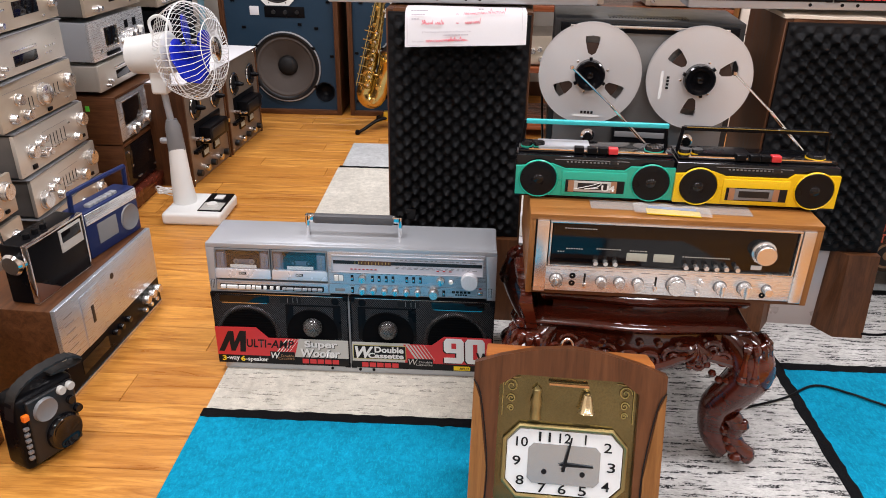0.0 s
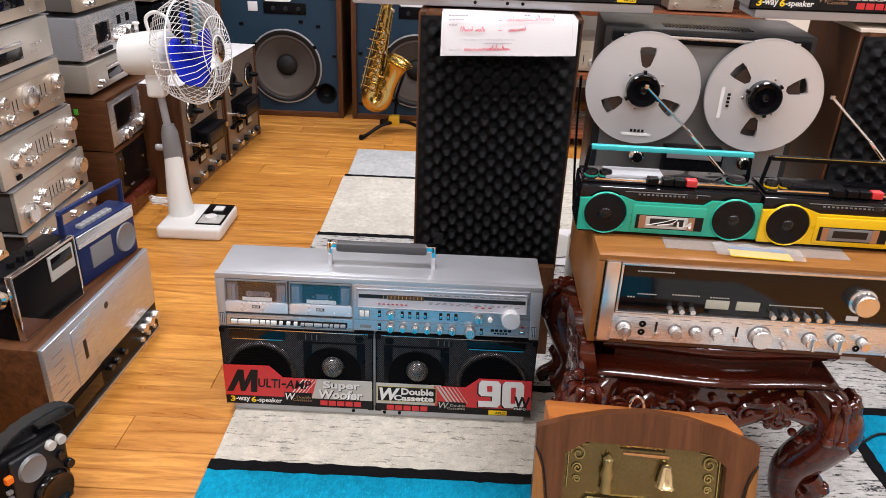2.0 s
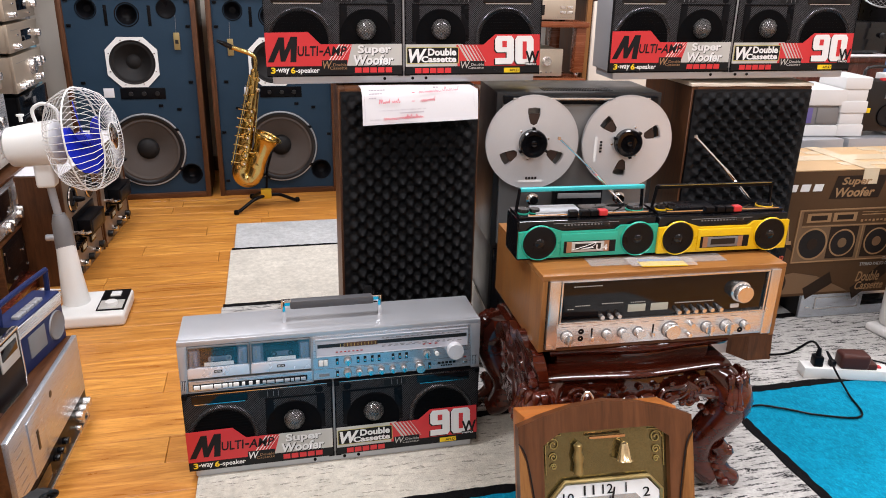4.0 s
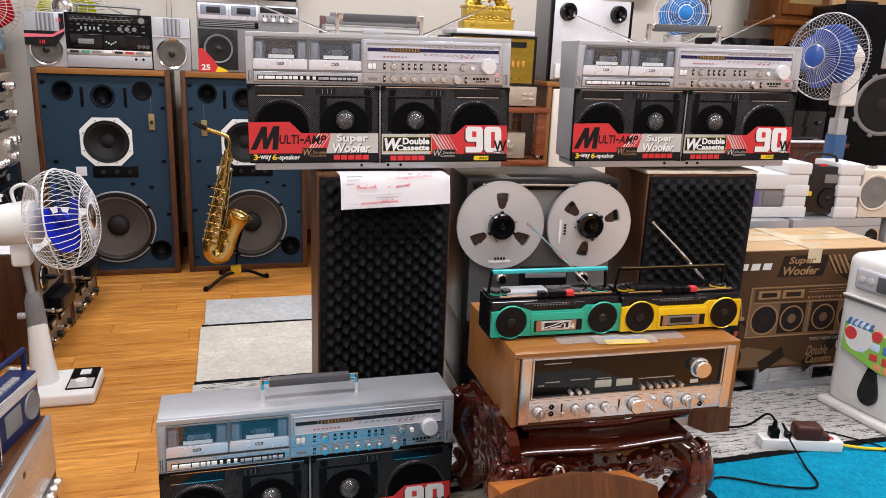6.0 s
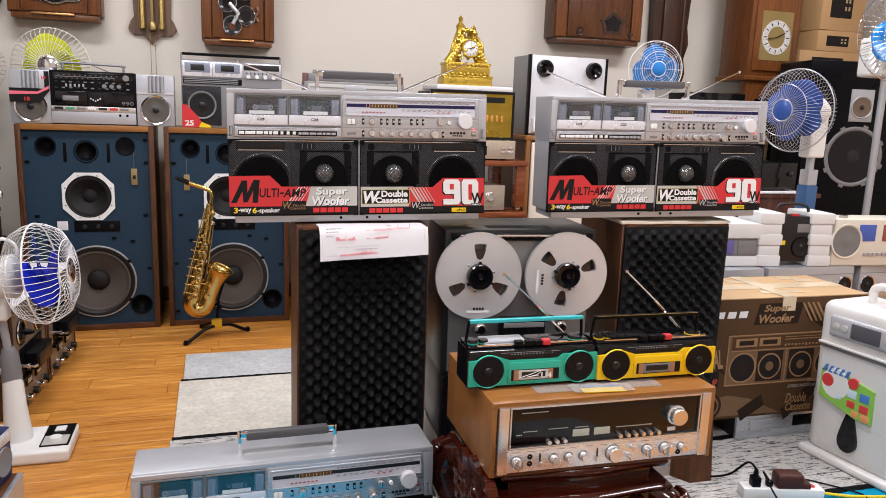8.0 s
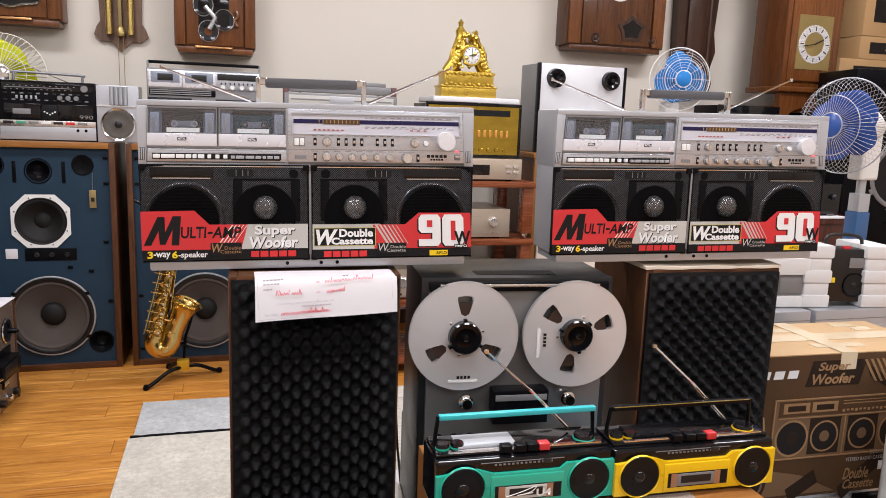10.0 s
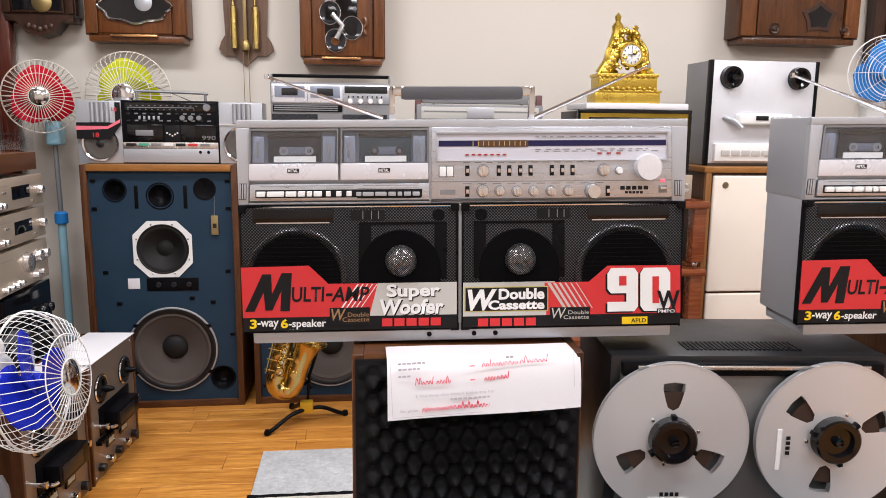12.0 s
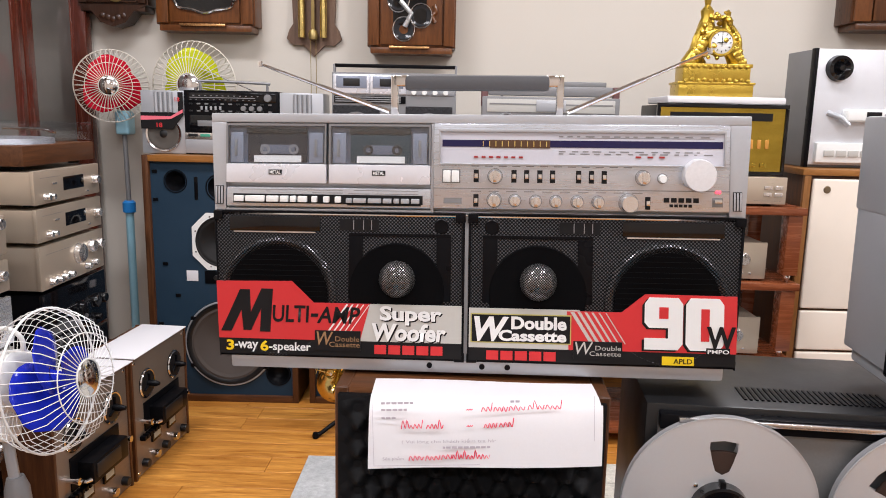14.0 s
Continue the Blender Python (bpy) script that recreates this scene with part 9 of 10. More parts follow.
for x, z, y in ((-0.562, 0.83, 2.474), (-0.3, 0.8, 2.484)):
    tg = thing("price_tag", pose(x, y, z - 0.045), "small brass-coloured tag hanging from a speaker", "tag", "hanging tags")
    part("plate", box(bms(), -0.015, 0.015, 0.0, 0.003, 0.0, 0.085, 0.003), mat("tag_brass", (0.35, 0.27, 0.12), 0.35, 0.6), tg)
    part("mark", box(bms(), -0.008, 0.008, -0.001, 0.0, 0.03, 0.05), DARK, tg)
    part("string", tube(bms(), [(0, 0.001, 0.08), (0.002, 0.006, 0.17)], 0.0009, 5), SILVER_DK, tg)

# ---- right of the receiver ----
# brown card: walls darkened with shade in the colour, lid kept light as lit
CARD_SHADED = mat("brown_card_shaded", (0.074, 0.038, 0.017), 0.75, 0.0, 0.14, 5.0, 0.2, 90.0)
CARD_TOP_LIT = mat("card_top_lit", (0.46, 0.3, 0.15), 0.6, 0.0, 0.1, 5.0)
INK_BR = mat("brown_ink", (0.022, 0.012, 0.007), 0.7, 0.0, 0.15)
INK_DK = mat("dark_ink", (0.014, 0.011, 0.01), 0.7, 0.0, 0.15)
TAPE_F = mat("packing_tape", (0.62, 0.5, 0.34), 0.18, 0.0, 0.1)

t, fp = unit("disc_player", pose(2.0, 0.485, 0.001, 0, 0, -1.5), 0.48, 0.105, 0.3, ALU, DARK, "silver compact disc player under a cardboard carton", "disc player")
fit_out(t, [("f", -0.18, 0.0, 0.045, 0.085), ("g", 0.02, 0.23, 0.045, 0.09), ("p", -0.21, 0.05, 0.02, 0.006)])

bxm = thing("cardboard_carton", pose(1.89, 0.472, 0.108, 0, 0, -1.5), "large printed cardboard carton with taped lid", "carton")
part("box_body", box(bms(), -0.39, 0.40, 0.0, 0.33, 0.0, 0.47, 0.003), CARD_SHADED, bxm)
part("lid_flap", box(bms(), -0.388, 0.398, 0.002, 0.163, 0.4705, 0.4745, 0.001), CARD_TOP_LIT, bxm)
part("lid_flap", box(bms(), -0.388, 0.398, 0.167, 0.328, 0.4705, 0.4745, 0.001), CARD_TOP_LIT, bxm)
part("packing_tape", box(bms(), -0.39, 0.4, 0.13, 0.2, 0.475, 0.4762), TAPE_F, bxm)
part("packing_tape", box(bms(), 0.0, 0.06, -0.0015, 0.33, 0.4765, 0.4772), TAPE_F, bxm)
part("tape_end", box(bms(), 0.0, 0.06, -0.0016, 0.0, 0.42, 0.477), TAPE_F, bxm)
rnd = random.Random(9)
for k in range(7):
    x, y = rnd.uniform(-0.33, 0.33), rnd.choice((0.06, 0.26)) + rnd.uniform(-0.03, 0.03)
    part("paper_patch", box(bms(), x - rnd.uniform(0.03, 0.07), x + rnd.uniform(0.03, 0.07), y - 0.02, y + 0.02, 0.4748, 0.4756 + 0.0001 * k), TAPE_F, bxm)
PRINT_TAN, PRINT_PALE = mat("print_tan", (0.135, 0.073, 0.032), 0.7), mat("print_pale", (0.27, 0.15, 0.065), 0.7)
p = part("printed_stereo", box(bms(), -0.22, 0.31, -0.0012, 0.002, 0.135, 0.33), PRINT_TAN, bxm, "printed picture of a stereo")
part("printed_panel", box(bms(), -0.205, 0.295, -0.0022, 0.0, 0.275, 0.325), CARD_SHADED, p)
for x in (-0.19, -0.085):
    part("printed_door", box(bms(), x, x + 0.095, -0.003, -0.001, 0.285, 0.318), PRINT_PALE, p)
    part("printed_tape", box(bms(), x + 0.015, x + 0.08, -0.0036, -0.001, 0.292, 0.31), INK_BR, p)
b = bms()
for k in range(16):
    box(b, 0.03 + 0.016 * k, 0.039 + 0.016 * k, -0.003, -0.001, 0.283 if k % 3 else 0.28, 0.289)
box(b, 0.03, 0.28, -0.003, -0.001, 0.306, 0.309)
box(b, 0.03, 0.28, -0.003, -0.001, 0.316, 0.318)
tagged(part("printed_controls", b, PRINT_PALE, p), kind="stuff")
for x, r, sq in ((-0.15, 0.058, 0), (-0.028, 0.05, 1), (0.115, 0.05, 1), (0.24, 0.058, 0)):
    if sq:
        part("printed_baffle", box(bms(), x - 0.058, x + 0.058, -0.0022, 0.0, 0.145, 0.265), INK_BR, p)
    part("printed_ring", lathe(bms(), [(r * 0.93, 0.0014), (r, 0.0016), (r * 1.05, 0.0014)], (x, -0.0012, 0.203), "y", 36), PRINT_PALE, p)
    part("printed_cone", lathe(bms(), [(0, 0.0013), (r * 0.93, 0.0013), (r * 0.94, 0)], (x, -0.0012, 0.203), "y", 32), INK_DK, p)
    part("printed_cap", lathe(bms(), [(0, 0.0022), (r * 0.36, 0.002), (r * 0.38, 0)], (x, -0.0012, 0.203), "y", 24), PRINT_TAN if sq else INK_BR, p)
b = bms()
for q in ((-0.222, 0.312, 0.328, 0.332), (-0.222, 0.312, 0.133, 0.137), (-0.224, -0.219, 0.133, 0.332), (0.308, 0.313, 0.133, 0.332), (-0.205, 0.295, 0.268, 0.271), (0.042, 0.046, 0.14, 0.27)):
    box(b, q[0], q[1], -0.0034, 0.0, q[2], q[3])
tagged(part("printed_outline", b, PRINT_PALE, p), kind="stuff")
b = bms()
for k in range(4):
    poly(b, [(-0.34 + 0.05 * k, 0.4), (-0.305 + 0.05 * k, 0.4), (-0.3 + 0.05 * k, 0.425), (-0.335 + 0.05 * k, 0.425)], -0.0018, 0.0)
part("brand_bar", b, PWHITE, bxm, "pale bars in place of a brand name", smooth=False)
part("title_band", poly(bms(), [(-0.12, 0.37), (-0.1, 0.452), (0.1, 0.452), (0.08, 0.37)], -0.001, 0.001), INK_BR, bxm, smooth=False)
lettering("Super", -0.08, 0.04, 0.412, 0.447, -0.0018, PRINT_PALE, bxm, bold=0.03, shear=0.2)
lettering("Woofer", -0.1, 0.06, 0.375, 0.41, -0.0018, PRINT_PALE, bxm, bold=0.03, shear=0.2)
for k in range(4):
    part("slant_stripe", poly(bms(), [(0.09 + 0.022 * k, 0.45), (0.1 + 0.022 * k, 0.45), (0.15 + 0.022 * k, 0.375), (0.14 + 0.022 * k, 0.375)], -0.0014, 0.0), PRINT_PALE, bxm, smooth=False)
part("ink_patch", poly(bms(), [(0.18, 0.42), (0.25, 0.455), (0.4, 0.455), (0.4, 0.4), (0.26, 0.385)], -0.0009, 0.0), INK_DK, bxm, smooth=False)
part("red_block", poly(bms(), [(-0.39, 0.09), (-0.39, 0.16), (-0.25, 0.2), (-0.25, 0.125)], -0.001, 0.001), INK_DK, bxm, smooth=False)
RED_INK = mat("red_ink_card", (0.48, 0.07, 0.03), 0.6)
lettering("MULTI-AMP", -0.38, -0.255, 0.135, 0.165, -0.0022, RED_INK, bxm, bold=0.02)
lettering("SYSTEM", -0.37, -0.26, 0.1, 0.13, -0.0022, RED_INK, bxm, bold=0.02)
lettering("DELUXE", 0.16, 0.23, 0.128, 0.14, -0.0015, PGREY, bxm)
lettering("STEREO RADIO CASSETTE", 0.07, 0.24, 0.108, 0.12, -0.0015, PGREY, bxm)
part("model_bar", box(bms(), 0.2, 0.3, -0.0018, 0.0, 0.07, 0.1), PWHITE, bxm)
for a in ((-0.36, 0.3, -0.24, 0.22), (0.05, 0.02, 0.2, 0.14), (0.1, 0.44, 0.2, 0.38), (0.22, 0.39, 0.38, 0.45), (-0.15, 0.03, -0.05, 0.09)):
    part("printed_band", poly(bms(), [(a[0], a[1]), (a[2], a[3]), (a[2] + 0.02, a[3] - 0.045), (a[0] + 0.02, a[1] - 0.045)], -0.0008, 0.001), INK_BR if a[0] < 0.2 else INK_DK, bxm, smooth=False)
lettering("METAL", -0.345, -0.235, 0.205, 0.28, -0.0016, mat("print_tan2", (0.32, 0.19, 0.09), 0.7), bxm, bold=0.03, shear=-0.5)
lettering("Double", 0.065, 0.165, 0.045, 0.085, -0.0016, PRINT_PALE, bxm, bold=0.02, shear=0.3)
lettering("Cassette", 0.07, 0.19, 0.012, 0.045, -0.0016, PRINT_PALE, bxm, bold=0.02, shear=0.3)
for r, material in ((0.055, INK_BR), (0.044, PRINT_TAN), (0.036, INK_DK), (0.015, PRINT_TAN)):
    part("printed_cone", lathe(bms(), [(0, 0.002 - r * 0.02), (r, 0.002 - r * 0.02), (r * 1.01, 0)], (-0.28, 0.0, 0.055), "y", 28), material, bxm)
part("printed_base", poly(bms(), [(-0.38, 0.012), (-0.38, 0.06), (-0.2, 0.095), (-0.1, 0.075), (0.04, 0.01)], -0.0006, 0.001), PRINT_TAN, bxm, smooth=False)

# ---- dehumidifier: its front faces the stool ----
DH = mat("ivory_plastic", (0.66, 0.65, 0.63), 0.3, 0.0, 0.03)
dh = thing("dehumidifier", pose(1.985, 0.19, 0.007, 0, 0, -83), "white plastic dehumidifier with a coloured sticker on the rug", "dehumidifier")
b = bms()
box(b, -0.17, 0.17, 0.0, 0.24, 0.02, 0.6, 0.045, 5)
for v in b.verts:
    v.co.y -= 0.02 * (v.co.z / 0.6 - 0.5) * (1 if v.co.y < 0.12 else -1)
    v.co.x *= 1.03 - 0.07 * v.co.z
part("shell", b, DH, dh)
part("base", box(bms(), -0.185, 0.185, -0.015, 0.255, 0.0, 0.03, 0.012, 3), DH, dh)
cp = part("control_panel", box(bms(), -0.12, 0.14, -0.018, 0.02, 0.475, 0.555, 0.016, 4), mat("pale_panel", (0.42, 0.42, 0.45), 0.25), dh, "grey control panel")
part("display", box(bms(), -0.03, 0.08, -0.022, -0.014, 0.488, 0.542, 0.004), mat("display_grey", (0.09, 0.09, 0.1), 0.2), cp)
for x in (-0.09, -0.055, 0.105):
    part("button", lathe(bms(), knob_profile(0.013, 0.004), (x, -0.018, 0.515), "y", 18), PGREY, cp)
part("air_slot", box(bms(), -0.15, 0.15, -0.009, 0.01, 0.425, 0.438, 0.003), SILVER_DK, dh)
part("slot_lip", box(bms(), -0.155, 0.155, -0.016, 0.01, 0.439, 0.447, 0.003), DH, dh)
stk = part("sticker", poly(bms(), [(-0.13, 0.245), (-0.13, 0.345), (-0.02, 0.345), (0.08, 0.325), (0.08, 0.205), (0.02, 0.205)], -0.0085, 0.004), mat("lime_print", (0.24, 0.5, 0.08), 0.4), dh, "green sticker with coloured patches", smooth=False)
STK = [mat("patch_red", (0.6, 0.05, 0.05), 0.4), mat("patch_blue", (0.06, 0.2, 0.5), 0.4), mat("patch_pale", (0.55, 0.68, 0.8), 0.4), mat("patch_orange", (0.75, 0.3, 0.12), 0.4)]
part("white_cloud", poly(bms(), disc_pts(-0.07, 0.305, 0.055, 24), -0.0092, 0.0), PWHITE, stk, smooth=False)
part("red_fruit", poly(bms(), disc_pts(-0.1, 0.31, 0.024, 18), -0.0098, 0.0), STK[0], stk, smooth=False)
part("red_seal", poly(bms(), disc_pts(0.0, 0.328, 0.02, 18), -0.0098, 0.0), STK[0], stk, smooth=False)
b = bms()
for k in range(5):
    poly(b, [(-0.125 + 0.022 * k, 0.34), (-0.118 + 0.022 * k, 0.34), (-0.108 + 0.022 * k, 0.365), (-0.115 + 0.022 * k, 0.365)], -0.01, 0.0)
    box(b, -0.125 + 0.022 * k, -0.108 + 0.022 * k, -0.01, 0.0, 0.34, 0.345)
tagged(part("blue_writing", b, STK[1], stk, "blue lettering as plain bars", smooth=False), kind="stuff")
for x, z, w, i in ((0.0, 0.29, 0.034, 2), (0.048, 0.29, 0.036, 1), (0.0, 0.252, 0.03, 0), (0.05, 0.25, 0.034, 0), (0.02, 0.222, 0.026, 3), (0.058, 0.22, 0.03, 3), (-0.05, 0.262, 0.02, 2)):
    part("patch", box(bms(), x - w / 2, x + w / 2, -0.0096, -0.007, z - w * 0.42, z + w * 0.42, 0.001), STK[i], stk)
drop = [(0.045 * math.sin(a) * (0.55 + 0.45 * math.cos(a / 2) ** 2) * (1 if True else 0), 0.125 - 0.055 * math.cos(a) + (0.05 * max(0, -math.cos(a)) ** 2)) for a in [k * math.tau / 36 for k in range(36)]]
part("water_window", poly(bms(), [(x, z) for x, z in drop], -0.006, 0.01), BLACK_GL, dh, "drop-shaped dark water window", smooth=False)
part("carry_handle", tube(bms(), smooth_path([(-0.06, 0.12, 0.59), (-0.06, 0.12, 0.65), (0.0, 0.12, 0.665), (0.1, 0.12, 0.65), (0.1, 0.12, 0.59)], 4), 0.015, 10), DH, dh)

# ---- power strip and cables ----
ps = thing("power_strip", pose(1.622, 0.09, 0.0075, 0, 0, -16), "white power strip with plugs on the rug", "power strip")
part("housing", box(bms(), -0.135, 0.135, -0.026, 0.026, 0.0, 0.036, 0.004), WHITE, ps)
pl = part("plug", box(bms(), -0.105, -0.075, -0.016, 0.016, 0.034, 0.07, 0.006), BLACK, ps)
part("plug_neck", tube(bms(), [(-0.09, 0, 0.065), (-0.09, 0, 0.095)], [0.01, 0.006], 10), BLACK, pl)
part("plug", box(bms(), -0.052, -0.032, -0.01, 0.012, 0.034, 0.055, 0.005), BLACK, ps)
ad = part("adapter", box(bms(), -0.025, 0.065, -0.025, 0.03, 0.034, 0.085, 0.012, 3), mat("brown_bakelite", (0.06, 0.022, 0.018), 0.35), ps, "brown plug adapter")
part("adapter_step", box(bms(), 0.055, 0.09, -0.022, 0.02, 0.034, 0.055, 0.006), mat("brown_bakelite2", (0.06, 0.022, 0.018), 0.35), ad)
part("rocker", box(bms(), 0.095, 0.11, -0.008, 0.008, 0.034, 0.041, 0.002), RED, ps, "red switch")
for pts, r, material, lab in (([(1.536, 0.115, 0.1), (1.52, 0.14, 0.115), (1.49, 0.19, 0.05), (1.44, 0.26, 0.014), (1.36, 0.34, 0.014), (1.3, 0.33, 0.014)], 0.004, BLACK, "black mains cable on the rug"),
                              ([(1.582, 0.1, 0.06), (1.57, 0.12, 0.085), (1.56, 0.06, 0.05), (1.55, -0.02, 0.014), (1.5, -0.13, 0.013), (1.38, -0.1, 0.013), (1.3, -0.05, 0.013), (1.22, -0.02, 0.013), (1.12, -0.08, 0.013), (1.0, -0.13, 0.013)], 0.0032, BLACK, "thin black cable looping over the rug"),
                              ([(1.68, 0.08, 0.05), (1.74, 0.14, 0.03), (1.84, 0.1, 0.013), (1.9, 0.02, 0.013), (1.86, -0.05, 0.013)], 0.0028, BLACK, "thin black cable beside a power strip"),
                              ([(1.752, 0.053, 0.022), (1.85, 0.02, 0.014), (2.0, -0.02, 0.014), (2.1, -0.06, 0.014), (2.0, -0.12, 0.014)], 0.005, YELLOW, "yellow mains cable across the rug")):
    b = tube(bms(), smooth_path(pts, 6), r, 8)
    one("cable", b, material, Matrix(), lab, "cable", "mains cables")
b = tube(bms(), smooth_path([(0.5, 0.62, 0.7), (0.52, 0.7, 0.5), (0.56, 0.8, 0.2), (0.62, 0.9, 0.013), (0.8, 1.0, 0.013)], 6), 0.004, 8)
one("cable", b, BLACK, Matrix(), "black cable hanging behind a speaker", "cable", "mains cables")
# records and paper on the floor behind the speaker
rec = thing("record_disc", pose(0.52, 0.95, 0.012), "pale disc lying on white paper on the rug", "disc")
part("paper", box(bms(), -0.12, 0.14, -0.15, 0.15, -0.002, 0.001), PAPER, rec)
part("disc", lathe(bms(), [(0, 0.003), (0.1, 0.003), (0.1, 0.001), (0, 0.001)], (0, 0, 0.002), "z", 40), PGREY, rec)

# ---- shelf of packed goods behind the carton ----
STYRO = mat("expanded_foam", (0.62, 0.62, 0.62), 0.85, 0.0, 0.03, 20.0, 0.5, 180.0)
sh = thing("low_counter", pose(2.04, 0.94, 0), "dark low counter holding packed radios", "counter")
part("body", box(bms(), 0.0, 1.6, 0.0, 0.3, 0.0, 0.33, 0.003), DARK, sh)
part("top", box(bms(), -0.01, 1.61, -0.01, 0.315, 0.33, 0.36, 0.003), BLACK, sh)
for x, w in ((2.15, 0.21), (2.53, 0.5), (3.07, 0.5)):
    us = thing("compact_stereo", pose(x, 1.0, 0.361), "silver compact stereo with round black speakers", "stereo", "compact stereos")
    part("body", box(bms(), -w / 2, w / 2, 0.0, 0.22, 0.0, 0.205, 0.004), SILVER, us)
    part("lid_line", box(bms(), -w / 2 + 0.004, w / 2 - 0.004, -0.001, 0.01, 0.165, 0.168), SILVER_DK, us)
    for s in ((0.03,) if w < 0.3 else (-0.2, 0.2)):
        cone_speaker(us, s, 0.0, 0.11, 0.045, CHROME, CONE_DK)
    if w > 0.3:
        part("panel", box(bms(), -0.12, 0.12, -0.002, 0.006, 0.03, 0.14, 0.002), ALU, us)
wp = thing("packed_stereo", pose(2.15, 1.06, 0.568, 0, 0, -6), "wrapped stereo in white foam end blocks", "stereo", "packed goods")
part("foam_top", box(bms(), -0.13, 0.12, 0.0, 0.25, 0.13, 0.2, 0.008), STYRO, wp)
part("foam_base", box(bms(), -0.13, 0.12, 0.0, 0.25, 0.0, 0.045, 0.008), STYRO, wp)
part("wrapped_body", box(bms(), -0.12, 0.11, 0.012, 0.23, 0.045, 0.13, 0.004), SILVER_DK, wp)
part("window", box(bms(), -0.06, -0.02, 0.008, 0.014, 0.055, 0.12, 0.002), mat("violet_print", (0.12, 0.1, 0.3), 0.4), wp)
part("dark_panel", box(bms(), 0.0, 0.1, 0.008, 0.014, 0.055, 0.12, 0.002), SILVER_DK, wp)
fb = thing("foam_package", pose(2.445, 1.02, 0.567, 0, 0, -8), "black radio cassette between white foam end blocks", "radio", "packed goods")
for x in (-0.14, 0.12):
    b = bms()
    for k in range(5):
        box(b, x - 0.06 + (0.006 if k % 2 else 0), x + 0.06 - (0.006 if k % 2 else 0), 0.0 + (0.005 if k % 2 else 0), 0.2, 0.05 * k, 0.05 * k + 0.052, 0.008)
    part("foam_block", b, STYRO, fb, "stepped white foam block")
rb = part("radio_body", box(bms(), -0.1, 0.08, 0.02, 0.12, 0.02, 0.235, 0.006), DARK, fb)
cone_speaker(rb, 0.03, 0.019, 0.09, 0.05, BLACK, CONE_DK)
part("tuner_window", box(bms(), 0.0, 0.07, 0.016, 0.022, 0.16, 0.2, 0.001), SILVER_DK, rb)
part("yellow_badge", box(bms(), -0.075, -0.055, 0.016, 0.022, 0.1, 0.12, 0.001), YELLOW, rb)
part("red_key", box(bms(), -0.02, 0.01, 0.03, 0.05, 0.232, 0.245, 0.002), RED, rb)
part("handle", tube(bms(), smooth_path([(-0.08, 0.06, 0.22), (-0.075, 0.06, 0.285), (0.06, 0.06, 0.28), (0.075, 0.06, 0.22)], 4), 0.007, 8), DARK, rb)
wb = thing("boombox", pose(2.885, 0.98, 0.567, 0, 0, -6), "cream boombox with round grey speakers and blue window", "boombox", "packed goods")
part("body", box(bms(), -0.25, 0.28, 0.0, 0.16, 0.0, 0.225, 0.008), CREAM, wb)
for x in (-0.18, 0.2):
    cone_speaker(wb, x, 0.0, 0.12, 0.085, CREAM, mat("grey_cloth", (0.16, 0.16, 0.16), 0.6), dome=False)
for x, mm in ((-0.07, mat("blue_window", (0.05, 0.1, 0.4), 0.3)), (0.06, mat("rust_window", (0.25, 0.07, 0.05), 0.3))):
    part("cassette_window", box(bms(), x - 0.045, x + 0.045, -0.003, 0.004, 0.12, 0.2, 0.002), mm, wb)
for i in range(9):
    part("key", box(bms(), -0.08 + i * 0.025, -0.06 + i * 0.025, -0.006, 0.004, 0.05, 0.065, 0.001), SILVER, wb)
part("mode_knob", lathe(bms(), [(0, 0), (0.02, 0), (0.018, 0.015), (0, 0.016)], (-0.17, 0.05, 0.223), "z", 18), CHROME, wb)

# ---- large fan with a wire guard ----
sf = thing("standing_fan", pose(2.75, 1.33, 0), "standing fan with blue blades, chrome guard and blue column", "fan", "electric fans")
part("base", lathe(bms(), [(0, 0.03), (0.04, 0.03), (0.06, 0.01), (0.065, 0), (0, 0)], (0, 0.0, 0), "z", 32), WHITE, sf)
part("column", box(bms(), -0.035, 0.035, -0.035, 0.035, 0.03, 0.92, 0.006), mat("column_blue", (0.03, 0.09, 0.22), 0.35), sf, "blue square column")
part("sleeve", box(bms(), -0.03, 0.03, -0.03, 0.03, 0.92, 1.0, 0.004), SILVER, sf)
part("neck", tube(bms(), [(0, 0, 0.99), (0, 0, 1.1)], 0.02, 12), SILVER, sf)
part("yoke", box(bms(), -0.05, 0.05, -0.04, 0.04, 1.06, 1.3, 0.015, 3), WHITE, sf)
FAN_BLUE = mat("fan_blue", (0.03, 0.08, 0.3), 0.25)
RB = Matrix.Rotation(radians(-76), 4, "Z")
part("motor", lathe(bms(), [(0, -0.16), (0.05, -0.155), (0.075, -0.1), (0.075, 0.0), (0, 0.0)], (0, 0, 0), "y", 26), WHITE, sf, m=Matrix.Translation((-0.1, -0.02, 1.29)) @ RB)
cage, cm = wire_cage(sf, (-0.18, -0.05, 1.29), 0.2, 0.2, RB, 60, SILVER, gauge=0.0009, badge=FAN_BLUE)
blades(sf, cm, 0.178, 4, FAN_BLUE, "glossy blue blade")
ff = thing("wall_fan", pose(3.45, 1.6, 0), "tall fan with sky blue blades and chrome guard", "fan", "electric fans")
part("base", lathe(bms(), [(0, 0.04), (0.15, 0.02), (0.17, 0), (0, 0)], (0, 0, 0), "z", 28), WHITE, ff)
part("pole", tube(bms(), [(0, 0, 0.02), (0, 0, 1.7)], 0.02, 12), SILVER, ff)
part("motor", box(bms(), -0.07, 0.07, -0.05, 0.14, 1.5, 1.72, 0.02, 3), WHITE, ff)
